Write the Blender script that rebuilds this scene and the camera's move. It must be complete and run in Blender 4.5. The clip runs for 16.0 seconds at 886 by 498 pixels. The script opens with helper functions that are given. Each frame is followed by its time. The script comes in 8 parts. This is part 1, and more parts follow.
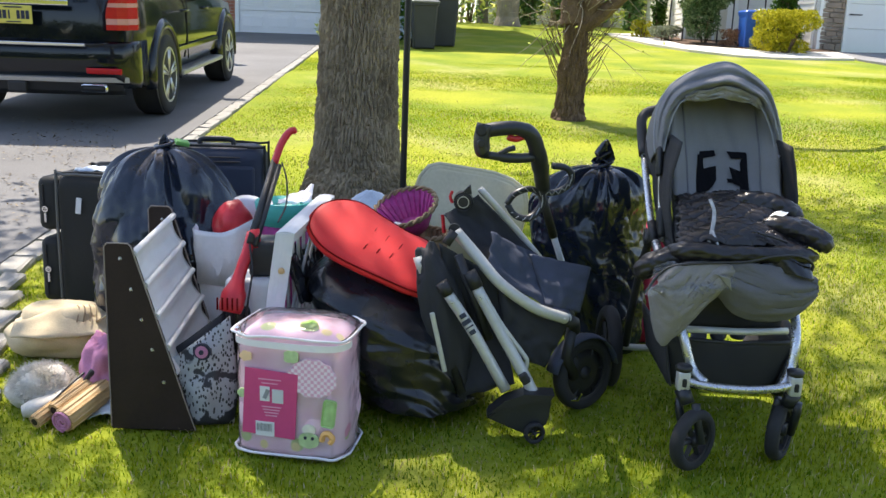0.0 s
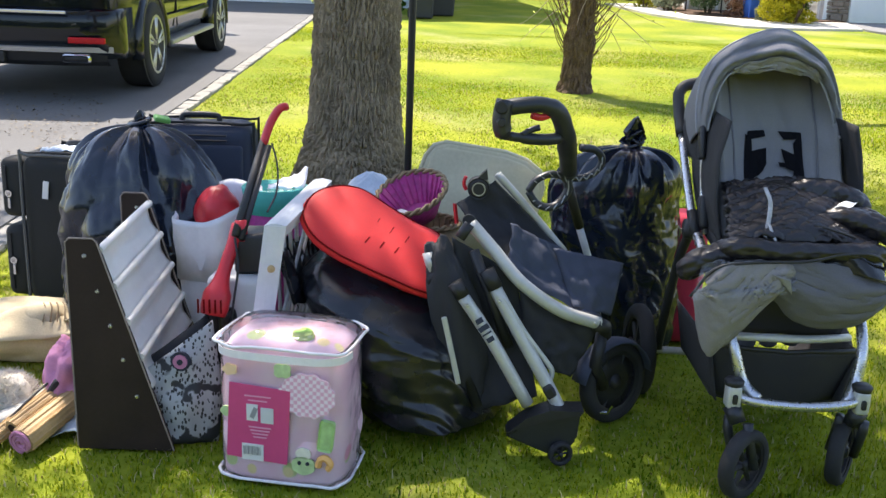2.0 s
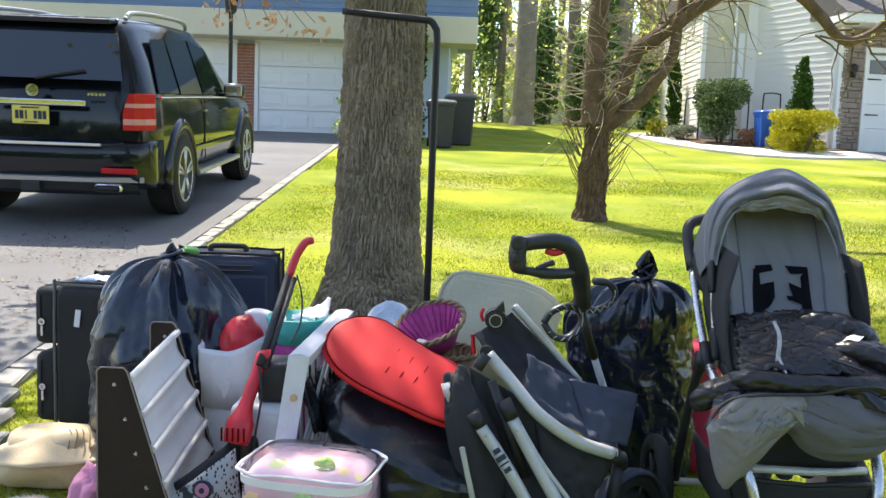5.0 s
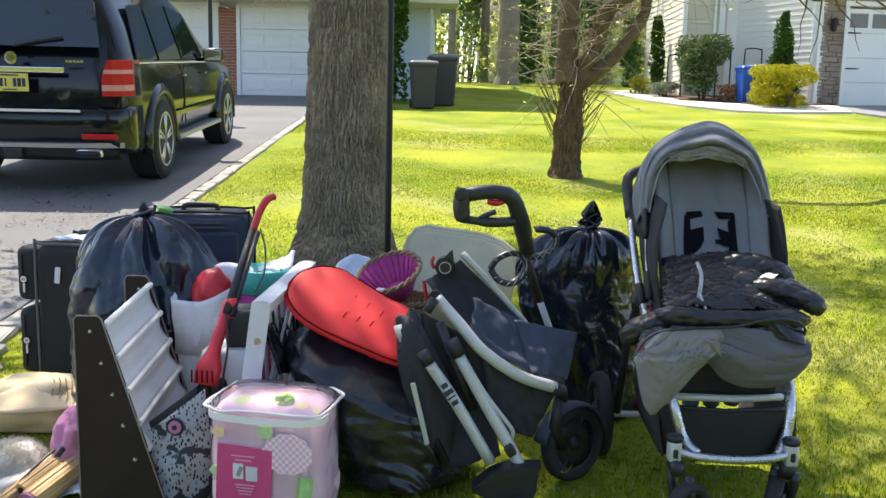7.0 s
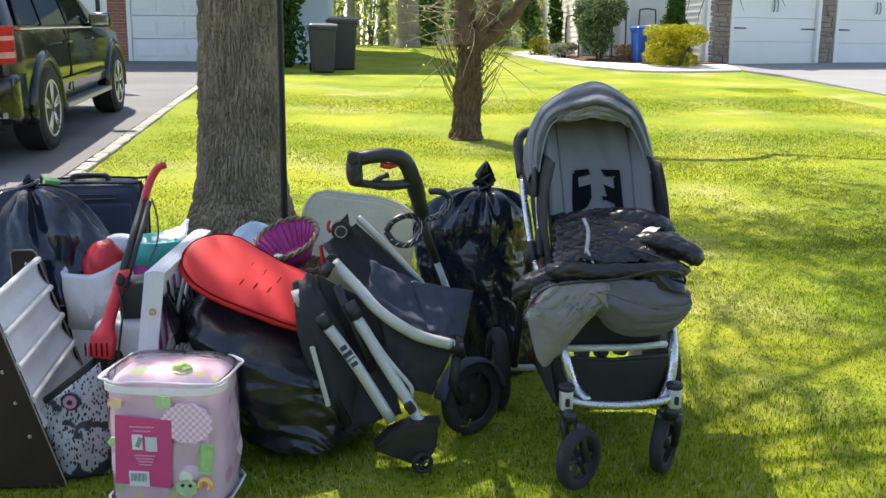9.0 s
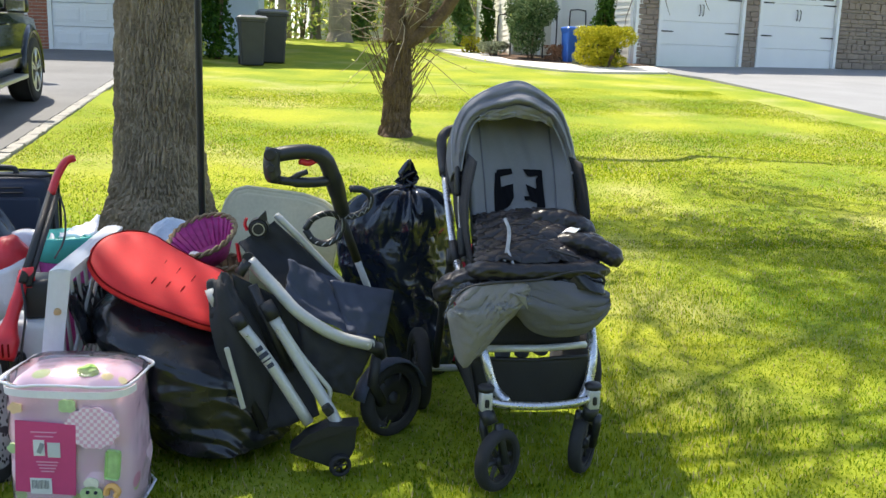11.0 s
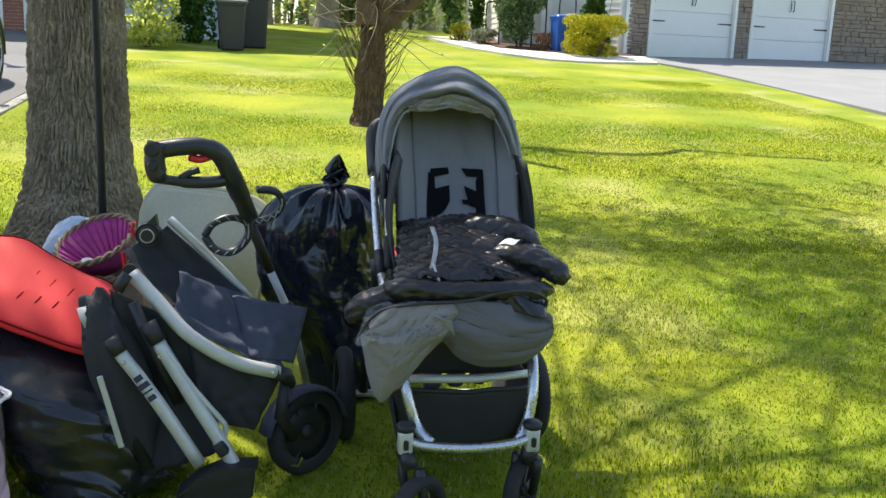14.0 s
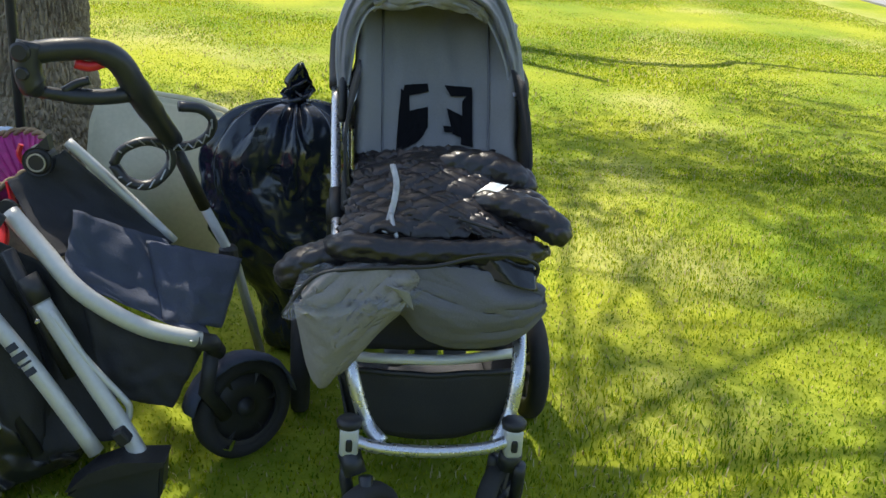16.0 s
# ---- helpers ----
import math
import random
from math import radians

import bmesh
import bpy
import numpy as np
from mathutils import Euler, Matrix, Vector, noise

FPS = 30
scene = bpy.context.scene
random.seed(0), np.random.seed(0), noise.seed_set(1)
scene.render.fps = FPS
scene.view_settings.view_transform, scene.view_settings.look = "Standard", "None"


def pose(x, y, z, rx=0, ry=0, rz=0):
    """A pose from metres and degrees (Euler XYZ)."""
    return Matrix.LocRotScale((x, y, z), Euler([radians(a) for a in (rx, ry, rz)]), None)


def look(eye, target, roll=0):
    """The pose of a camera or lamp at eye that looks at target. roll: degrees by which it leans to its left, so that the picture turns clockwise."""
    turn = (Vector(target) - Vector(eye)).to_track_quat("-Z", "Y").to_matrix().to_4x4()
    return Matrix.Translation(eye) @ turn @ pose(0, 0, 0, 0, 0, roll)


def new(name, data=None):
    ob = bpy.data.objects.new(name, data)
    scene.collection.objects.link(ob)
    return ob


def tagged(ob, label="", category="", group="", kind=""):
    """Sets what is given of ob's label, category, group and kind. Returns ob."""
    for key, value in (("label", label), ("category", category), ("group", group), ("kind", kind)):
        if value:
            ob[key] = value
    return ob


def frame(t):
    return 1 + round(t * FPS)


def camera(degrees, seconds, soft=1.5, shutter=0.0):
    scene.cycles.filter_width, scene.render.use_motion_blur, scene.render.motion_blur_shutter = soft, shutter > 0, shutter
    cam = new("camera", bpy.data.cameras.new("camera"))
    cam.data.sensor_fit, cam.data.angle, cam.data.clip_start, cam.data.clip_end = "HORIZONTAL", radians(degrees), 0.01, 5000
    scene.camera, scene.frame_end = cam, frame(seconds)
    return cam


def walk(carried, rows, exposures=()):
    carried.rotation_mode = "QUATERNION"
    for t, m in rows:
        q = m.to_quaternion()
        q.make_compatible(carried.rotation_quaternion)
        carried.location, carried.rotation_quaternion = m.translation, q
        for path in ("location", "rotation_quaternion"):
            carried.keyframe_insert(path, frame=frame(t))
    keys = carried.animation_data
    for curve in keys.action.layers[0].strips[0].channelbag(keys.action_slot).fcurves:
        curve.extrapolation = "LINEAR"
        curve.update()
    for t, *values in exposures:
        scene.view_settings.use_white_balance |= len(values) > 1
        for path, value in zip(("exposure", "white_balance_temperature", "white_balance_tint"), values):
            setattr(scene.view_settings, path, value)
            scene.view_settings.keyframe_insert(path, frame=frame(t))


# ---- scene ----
cam = camera(52.6, 16.0)
PATH = [
    (0, (0.0029, -0.2401, 1.191), (-0.0526, 1.7123, 0.762), 2.1),
    (0.5, (-0.0323, -0.0786, 1.175), (-0.0838, 1.8719, 0.737), 2.1),
    (1, (-0.0714, 0.0658, 1.173), (-0.1208, 2.0133, 0.72), 2.5),
    (1.5, (-0.0721, 0.1188, 1.172), (-0.1135, 2.0575, 0.684), 2.4),
    (2, (-0.0572, 0.1251, 1.172), (-0.1016, 2.0646, 0.683), 2.2),
    (2.5, (-0.0712, 0.1239, 1.187), (-0.1116, 2.0665, 0.714), 2.2),
    (3, (-0.095, 0.1125, 1.187), (-0.1467, 2.077, 0.814), 2.3),
    (3.5, (-0.1088, 0.0943, 1.2), (-0.1677, 2.0717, 0.904), 2.6),
    (4, (-0.1106, 0.0823, 1.216), (-0.1746, 2.0696, 0.996), 2.6),
    (4.2, (-0.1005, 0.0724, 1.212), (-0.1625, 2.0618, 1.018), 2.5),
    (6.3, (0.0305, -0.0657, 1.216), (-0.1263, 1.9073, 0.928), 1.6),
    (6.5, (0.0539, -0.0954, 1.213), (-0.056, 1.8802, 0.923), 1.7),
    (7, (0.0768, -0.1581, 1.209), (0.0049, 1.8171, 0.904), 1.2),
    (7.5, (0.0821, -0.178, 1.214), (0.0113, 1.7892, 0.86), 0.5),
    (8, (0.1072, -0.1847, 1.211), (0.0455, 1.7807, 0.841), -0.1),
    (8.5, (0.1163, -0.1965, 1.215), (0.2237, 1.7642, 0.838), 0.6),
    (9, (0.1174, -0.1995, 1.211), (0.2508, 1.7596, 0.83), 0.4),
    (9.5, (0.1284, -0.1974, 1.215), (0.2708, 1.7608, 0.83), 0.4),
    (10, (0.1313, -0.1933, 1.215), (0.3038, 1.7613, 0.829), 0.5),
    (10.2, (0.1353, -0.1913, 1.212), (0.3638, 1.7582, 0.829), 0.7),
    (12.5, (0.2029, -0.0953, 1.215), (0.5117, 1.8392, 0.816), 2.0),
    (13, (0.2206, -0.069, 1.208), (0.5303, 1.8665, 0.812), 1.7),
    (13.5, (0.272, 0.0407, 1.209), (0.5858, 1.9753, 0.807), 1.8),
    (14, (0.4106, 0.2097, 1.206), (0.7114, 2.1441, 0.796), 2.4),
    (14.5, (0.5381, 0.3895, 1.211), (0.8199, 2.3226, 0.787), 2.8),
    (15, (0.6123, 0.5935, 1.218), (0.8731, 2.5184, 0.743), 4.1),
    (15.5, (0.6256, 0.7097, 1.189), (0.8827, 2.6226, 0.667), 4.1),
    (16, (0.6492, 0.7411, 1.18), (0.8605, 2.6312, 0.561), 3.7),
]
EXPOSURE = [(0, 1.2, 6900, 13), (1.5, 1.28, 6900, 14), (3, 1.28, 6800, 13), (4, 1.32, 6800, 12), (6.5, 1.24, 6900, 12), (8, 1.2, 6900, 12), (10, 1.2, 6900, 10), (13, 1.12, 6900, 9), (14.5, 1.1, 6900, 8), (16, 1.08, 6900, 8)]
walk(cam, [(t, look(e, g, r)) for t, e, g, r in PATH], EXPOSURE)

# ---- light ----
SUN_EL, SUN_AZ = 61.0, 32.0          # degrees; azimuth from +y towards -x
world = bpy.data.worlds.new("world")
scene.world = world
world.use_nodes = True
wn = world.node_tree.nodes
sky = wn.new("ShaderNodeTexSky")
sky.sky_type, sky.sun_disc = "NISHITA", False
sky.sun_elevation, sky.sun_rotation = radians(SUN_EL), radians(-SUN_AZ)
wn["Background"].inputs["Strength"].default_value = 0.15
world.node_tree.links.new(sky.outputs[0], wn["Background"].inputs[0])
sun_data = bpy.data.lights.new("sun", "SUN")
sun_data.energy, sun_data.angle, sun_data.color = 4.1, radians(0.55), (1.0, 0.95, 0.86)
sun = new("sun", sun_data)
SUN_DIR = Vector((-math.sin(radians(SUN_AZ)) * math.cos(radians(SUN_EL)), math.cos(radians(SUN_AZ)) * math.cos(radians(SUN_EL)), math.sin(radians(SUN_EL))))
sun.matrix_world = look(SUN_DIR * 60, (0, 0, 0))

SLOPE = 0.075


def g(x, y):
    """Height of the ground: it rises from the street to the houses, then levels off."""
    if y < 28:
        return SLOPE * (y - 2.5)
    return SLOPE * 25.5 + 0.9 * (1 - math.exp(-(y - 28) * SLOPE / 0.9))


# ---- mesh helpers ----
def part(name, bm, material, parent=None, label="", smooth=False):
    me = bpy.data.meshes.new(name)
    bm.normal_update()
    if smooth:
        for f in bm.faces:
            f.smooth = True
    bm.to_mesh(me)
    bm.free()
    me.materials.append(material)
    ob = new(name, me)
    if parent is not None:
        ob.parent = parent
    if label:
        ob["label"] = label
    return ob


def thing(name, m, label, category, group="", kind=""):
    ob = new(name)
    ob.empty_display_size = 0.1
    ob.matrix_world = m
    return tagged(ob, label, category, group, kind)


def whole(name, bm, material, m, label, category, group="", kind="", smooth=False):
    ob = part(name, bm, material, None, "", smooth)
    ob.matrix_world = m
    return tagged(ob, label, category, group, kind)


def box(bm, c, s, rot=None, bevel=0.0, seg=2):
    r = bmesh.ops.create_cube(bm, size=1.0)
    vs = r["verts"]
    m = Matrix.Translation(c) @ (rot.to_4x4() if rot is not None else Matrix()) @ Matrix.Diagonal((*s, 1))
    bmesh.ops.transform(bm, matrix=m, verts=vs)
    if bevel > 0:
        es = list({e for v in vs for e in v.link_edges})
        bmesh.ops.bevel(bm, geom=es, offset=bevel, segments=seg, profile=0.5, affect="EDGES")
    return bm


def boxed(c, s, rot=None, bevel=0.0, seg=2):
    return box(bmesh.new(), c, s, rot, bevel, seg)


def rings(bm, loops, close=True, cap=True):
    """Skin a row of vertex loops given as lists of places."""
    vs = [[bm.verts.new(p) for p in lp] for lp in loops]
    n = len(vs[0])
    for a, b in zip(vs, vs[1:]):
        for i in range(n if close else n - 1):
            j = (i + 1) % n
            try:
                bm.faces.new((a[i], a[j], b[j], b[i]))
            except ValueError:
                pass
    if cap and close:
        for lp in (vs[0][::-1], vs[-1]):
            try:
                bm.faces.new(lp)
            except ValueError:
                pass
    return bm


def smoothed(pts, n=6):
    """Catmull-Rom points through pts."""
    p = [Vector(q) for q in pts]
    p = [2 * p[0] - p[1]] + p + [2 * p[-1] - p[-2]]
    out = []
    for i in range(1, len(p) - 2):
        for k in range(n):
            t = k / n
            out.append(0.5 * (2 * p[i] + (p[i + 1] - p[i - 1]) * t + (2 * p[i - 1] - 5 * p[i] + 4 * p[i + 1] - p[i + 2]) * t * t + (3 * p[i] - p[i - 1] - 3 * p[i + 1] + p[i + 2]) * t ** 3))
    out.append(p[-2])
    return out


def tube(bm, pts, r, seg=8, flat=1.0, up=(0, 0, 1), shake=0.0):
    """A round bar along pts; r is one radius or one for each point; flat squeezes it across."""
    p = [Vector(q) for q in pts]
    rs = r if isinstance(r, (list, tuple)) else [r] * len(p)
    loops = []
    nrm = Vector(up)
    for i, q in enumerate(p):
        d = (p[min(i + 1, len(p) - 1)] - p[max(i - 1, 0)]).normalized()
        if abs(d.dot(nrm)) > 0.95 and i == 0:
            nrm = Vector((1, 0, 0))
        side = d.cross(nrm)
        if side.length < 1e-4:
            side = d.cross(Vector((0.3, 1, 0.2)))
        side.normalize()
        nrm = side.cross(d).normalized()
        lp = []
        for k in range(seg):
            a = 2 * math.pi * k / seg
            rr = rs[i] * (1 + (shake * noise.noise(q * 6 + Vector((k * 1.7, 0, 0))) if shake else 0))
            lp.append(q + side * math.cos(a) * rr + nrm * math.sin(a) * rr * flat)
        loops.append(lp)
    return rings(bm, loops)


def tubed(pts, r, seg=8, **kw):
    return tube(bmesh.new(), pts, r, seg, **kw)


def lathe(bm, profile, seg=24, axis="z", cap=True, c=(0, 0, 0)):
    """Turn (radius, height) rows round an axis."""
    loops = []
    for r, h in profile:
        lp = []
        for k in range(seg):
            a = 2 * math.pi * k / seg
            u, v = r * math.cos(a), r * math.sin(a)
            q = {"z": (u, v, h), "x": (h, u, v), "y": (u, h, v)}[axis]
            lp.append(Vector(q) + Vector(c))
        loops.append(lp)
    return rings(bm, loops, True, cap)


def sheet(bm, f, nu, nv, thick=0.0):
    """A surface f(u, v), u and v from 0 to 1; thick makes it solid."""
    grid = [[Vector(f(i / nu, j / nv)) for j in range(nv + 1)] for i in range(nu + 1)]
    top = [[bm.verts.new(q) for q in row] for row in grid]
    for i in range(nu):
        for j in range(nv):
            bm.faces.new((top[i][j], top[i + 1][j], top[i + 1][j + 1], top[i][j + 1]))
    if thick:
        low = []
        for i in range(nu + 1):
            row = []
            for j in range(nv + 1):
                du = grid[min(i + 1, nu)][j] - grid[max(i - 1, 0)][j]
                dv = grid[i][min(j + 1, nv)] - grid[i][max(j - 1, 0)]
                n = du.cross(dv)
                n = n.normalized() if n.length > 1e-9 else Vector((0, 0, 1))
                row.append(bm.verts.new(grid[i][j] - n * thick))
            low.append(row)
        for i in range(nu):
            for j in range(nv):
                bm.faces.new((low[i][j], low[i][j + 1], low[i + 1][j + 1], low[i + 1][j]))
        for i in range(nu):
            bm.faces.new((top[i + 1][0], top[i][0], low[i][0], low[i + 1][0]))
            bm.faces.new((top[i][nv], top[i + 1][nv], low[i + 1][nv], low[i][nv]))
        for j in range(nv):
            bm.faces.new((top[0][j], top[0][j + 1], low[0][j + 1], low[0][j]))
            bm.faces.new((top[nu][j + 1], top[nu][j], low[nu][j], low[nu][j + 1]))
    return bm


def prism(bm, outline, axis, a, b):
    """A flat outline of (u, v) pairs pushed from a to b along an axis: x gives (y, z), y gives (x, z), z gives (x, y)."""
    def at(u, v, h):
        return {"x": (h, u, v), "y": (u, h, v), "z": (u, v, h)}[axis]
    return rings(bm, [[at(u, v, a) for u, v in outline], [at(u, v, b) for u, v in outline]])


def cloud(verts, faces, name, material, m=None, label="", category="", kind="", parent=None):
    """A mesh from numpy rows."""
    me = bpy.data.meshes.new(name)
    me.vertices.add(len(verts))
    me.vertices.foreach_set("co", np.asarray(verts, dtype=np.float32).ravel())
    faces = np.asarray(faces, dtype=np.int32)
    k = faces.shape[1]
    me.loops.add(faces.size)
    me.loops.foreach_set("vertex_index", faces.ravel())
    me.polygons.add(len(faces))
    me.polygons.foreach_set("loop_start", np.arange(0, faces.size, k, dtype=np.int32))
    me.polygons.foreach_set("loop_total", np.full(len(faces), k, dtype=np.int32))
    me.update(calc_edges=True)
    me.validate()
    me.materials.append(material)
    ob = new(name, me)
    if parent is not None:
        ob.parent = parent
    if m is not None:
        ob.matrix_world = m
    return tagged(ob, label, category, "", kind)


# ---- materials ----
def mat(name, col, rough=0.6, metal=0.0, vary=0.15, scale=6.0, fine=60.0, bump=0.1, bump_scale=None, spec=0.5, col2=None, island=0.0, coat=0.0, trans=0.0, alpha=1.0, dist=0.004):
    """Two scales of noise over a base colour, in metres."""
    m = bpy.data.materials.new(name)
    m.use_nodes = True
    nt = m.node_tree
    b = nt.nodes["Principled BSDF"]
    tc = nt.nodes.new("ShaderNodeTexCoord")
    n1 = nt.nodes.new("ShaderNodeTexNoise")
    n1.inputs["Scale"].default_value, n1.inputs["Detail"].default_value = scale, 5
    n2 = nt.nodes.new("ShaderNodeTexNoise")
    n2.inputs["Scale"].default_value, n2.inputs["Detail"].default_value = fine, 4
    for n in (n1, n2):
        nt.links.new(tc.outputs["Object"], n.inputs["Vector"])
    mixn = nt.nodes.new("ShaderNodeMix")
    mixn.data_type, mixn.inputs["Factor"].default_value = "FLOAT", 0.4
    nt.links.new(n1.outputs[0], mixn.inputs["A"])
    nt.links.new(n2.outputs[0], mixn.inputs["B"])
    ramp = nt.nodes.new("ShaderNodeValToRGB")
    ramp.color_ramp.elements[0].position, ramp.color_ramp.elements[1].position = 0.3, 0.7
    c2 = col2 or tuple(min(1, c * (1 + vary)) for c in col)
    c1 = tuple(c * (1 - vary) for c in col)
    ramp.color_ramp.elements[0].color, ramp.color_ramp.elements[1].color = (*c1, 1), (*c2, 1)
    nt.links.new(mixn.outputs[0], ramp.inputs[0])
    out = ramp.outputs[0]
    if island:
        geo = nt.nodes.new("ShaderNodeNewGeometry")
        hsv = nt.nodes.new("ShaderNodeHueSaturation")
        mr = nt.nodes.new("ShaderNodeMapRange")
        mr.inputs["To Min"].default_value, mr.inputs["To Max"].default_value = 1 - island, 1 + island
        nt.links.new(geo.outputs["Random Per Island"], mr.inputs["Value"])
        nt.links.new(mr.outputs[0], hsv.inputs["Value"])
        nt.links.new(out, hsv.inputs["Color"])
        out = hsv.outputs[0]
    nt.links.new(out, b.inputs["Base Color"])
    rr = nt.nodes.new("ShaderNodeMapRange")
    rr.inputs["To Min"].default_value, rr.inputs["To Max"].default_value = max(0.02, rough * 0.8), min(1, rough * 1.2)
    nt.links.new(n2.outputs[0], rr.inputs["Value"])
    nt.links.new(rr.outputs[0], b.inputs["Roughness"])
    b.inputs["Metallic"].default_value = metal
    b.inputs["Specular IOR Level"].default_value = spec
    b.inputs["Coat Weight"].default_value = coat
    b.inputs["Coat Roughness"].default_value = 0.04
    b.inputs["Transmission Weight"].default_value = trans
    b.inputs["Alpha"].default_value = alpha
    if bump:
        bp = nt.nodes.new("ShaderNodeBump")
        bp.inputs["Strength"].default_value, bp.inputs["Distance"].default_value = bump, dist
        src = n2
        if bump_scale:
            src = nt.nodes.new("ShaderNodeTexNoise")
            src.inputs["Scale"].default_value, src.inputs["Detail"].default_value = bump_scale, 3
            nt.links.new(tc.outputs["Object"], src.inputs["Vector"])
        nt.links.new(src.outputs[0], bp.inputs["Height"])
        nt.links.new(bp.outputs[0], b.inputs["Normal"])
    return m


def leafmat(name, c1, c2, thin=0.35):
    """Leaves and blades: colour by piece, some light through them."""
    m = bpy.data.materials.new(name)
    m.use_nodes = True
    nt = m.node_tree
    b = nt.nodes["Principled BSDF"]
    geo = nt.nodes.new("ShaderNodeNewGeometry")
    tc = nt.nodes.new("ShaderNodeTexCoord")
    n1 = nt.nodes.new("ShaderNodeTexNoise")
    n1.inputs["Scale"].default_value = 1.3
    nt.links.new(tc.outputs["Object"], n1.inputs["Vector"])
    mx = nt.nodes.new("ShaderNodeMix")
    mx.data_type, mx.inputs["Factor"].default_value = "FLOAT", 0.5
    nt.links.new(geo.outputs["Random Per Island"], mx.inputs["A"])
    nt.links.new(n1.outputs[0], mx.inputs["B"])
    ramp = nt.nodes.new("ShaderNodeValToRGB")
    ramp.color_ramp.elements[0].position, ramp.color_ramp.elements[1].position = 0.28, 0.74
    ramp.color_ramp.elements[0].color, ramp.color_ramp.elements[1].color = (*c1, 1), (*c2, 1)
    nt.links.new(mx.outputs[0], ramp.inputs[0])
    nt.links.new(ramp.outputs[0], b.inputs["Base Color"])
    b.inputs["Roughness"].default_value = 0.7
    b.inputs["Specular IOR Level"].default_value = 0.1
    tr = nt.nodes.new("ShaderNodeBsdfTranslucent")
    nt.links.new(ramp.outputs[0], tr.inputs[0])
    ms = nt.nodes.new("ShaderNodeMixShader")
    ms.inputs[0].default_value = thin
    nt.links.new(b.outputs[0], ms.inputs[1])
    nt.links.new(tr.outputs[0], ms.inputs[2])
    nt.links.new(ms.outputs[0], nt.nodes["Material Output"].inputs[0])
    return m


def lawnmat():
    """Turf between the blades: green with yellow and straw patches, bare soil specks."""
    m = bpy.data.materials.new("turf")
    m.use_nodes = True
    nt = m.node_tree
    b = nt.nodes["Principled BSDF"]
    tc = nt.nodes.new("ShaderNodeTexCoord")

    def nz(scale, detail=4):
        n = nt.nodes.new("ShaderNodeTexNoise")
        n.inputs["Scale"].default_value, n.inputs["Detail"].default_value = scale, detail
        nt.links.new(tc.outputs["Object"], n.inputs["Vector"])
        return n.outputs[0]

    def ramp(src, p0, p1, c0, c1):
        r = nt.nodes.new("ShaderNodeValToRGB")
        r.color_ramp.elements[0].position, r.color_ramp.elements[1].position = p0, p1
        r.color_ramp.elements[0].color, r.color_ramp.elements[1].color = (*c0, 1), (*c1, 1)
        nt.links.new(src, r.inputs[0])
        return r.outputs[0]

    def mix(f, a, c):
        x = nt.nodes.new("ShaderNodeMix")
        x.data_type = "RGBA"
        nt.links.new(f, x.inputs["Factor"])
        nt.links.new(a, x.inputs["A"])
        nt.links.new(c, x.inputs["B"])
        return x.outputs["Result"]

    big = ramp(nz(0.9, 6), 0.36, 0.66, (0.070, 0.165, 0.008), (0.31, 0.325, 0.020))
    fine = ramp(nz(30, 8), 0.34, 0.68, (0.16, 0.19, 0.012), (0.31, 0.33, 0.035))
    straw = ramp(nz(24, 5), 0.3, 0.7, (0.30, 0.27, 0.09), (0.46, 0.42, 0.19))
    half = nt.nodes.new("ShaderNodeMix")
    half.data_type = "RGBA"
    half.inputs["Factor"].default_value = 0.5
    nt.links.new(big, half.inputs["A"])
    nt.links.new(fine, half.inputs["B"])
    mask = ramp(nz(0.8, 6), 0.54, 0.70, (0, 0, 0), (0.5, 0.5, 0.5))
    nt.links.new(mix(mask, half.outputs["Result"], straw), b.inputs["Base Color"])
    b.inputs["Roughness"].default_value = 0.9
    b.inputs["Specular IOR Level"].default_value = 0.15
    bp = nt.nodes.new("ShaderNodeBump")
    bp.inputs["Strength"].default_value, bp.inputs["Distance"].default_value = 0.4, 0.015
    nt.links.new(nz(45, 6), bp.inputs["Height"])
    nt.links.new(bp.outputs[0], b.inputs["Normal"])
    return m


TURF = lawnmat()
BLADE = leafmat("grass_blade", (0.070, 0.175, 0.004), (0.34, 0.370, 0.010), 0.62)
STRAW = leafmat("dry_blade", (0.34, 0.28, 0.12), (0.5, 0.44, 0.24), 0.2)
ASPHALT = mat("asphalt", (0.13, 0.13, 0.13), 0.9, vary=0.25, scale=1.2, fine=160, bump=0.5, bump_scale=180)
ASPHALT2 = mat("old_asphalt", (0.22, 0.22, 0.22), 0.9, vary=0.15, scale=0.9, fine=120, bump=0.4, bump_scale=150)
CONCRETE = mat("concrete", (0.55, 0.52, 0.47), 0.9, vary=0.12, scale=1.5, fine=80, bump=0.3)
GRANITE = mat("granite", (0.27, 0.26, 0.235), 0.85, vary=0.25, scale=9, fine=120, bump=0.5, island=0.2)
MULCH = mat("mulch", (0.10, 0.055, 0.03), 0.95, vary=0.4, scale=12, fine=60, bump=0.9, dist=0.02)
BARK = mat("bark", (0.27, 0.215, 0.145), 0.95, vary=0.5, scale=5, fine=45, bump=0.8, bump_scale=90, spec=0.15, dist=0.008)
BARK2 = mat("rough_bark", (0.15, 0.10, 0.065), 0.95, vary=0.5, scale=9, fine=50, bump=0.8, bump_scale=40, spec=0.2, dist=0.012)
BARKFAR = mat("far_bark", (0.27, 0.23, 0.185), 0.95, vary=0.3, scale=3, fine=20, bump=0.5, spec=0.2)
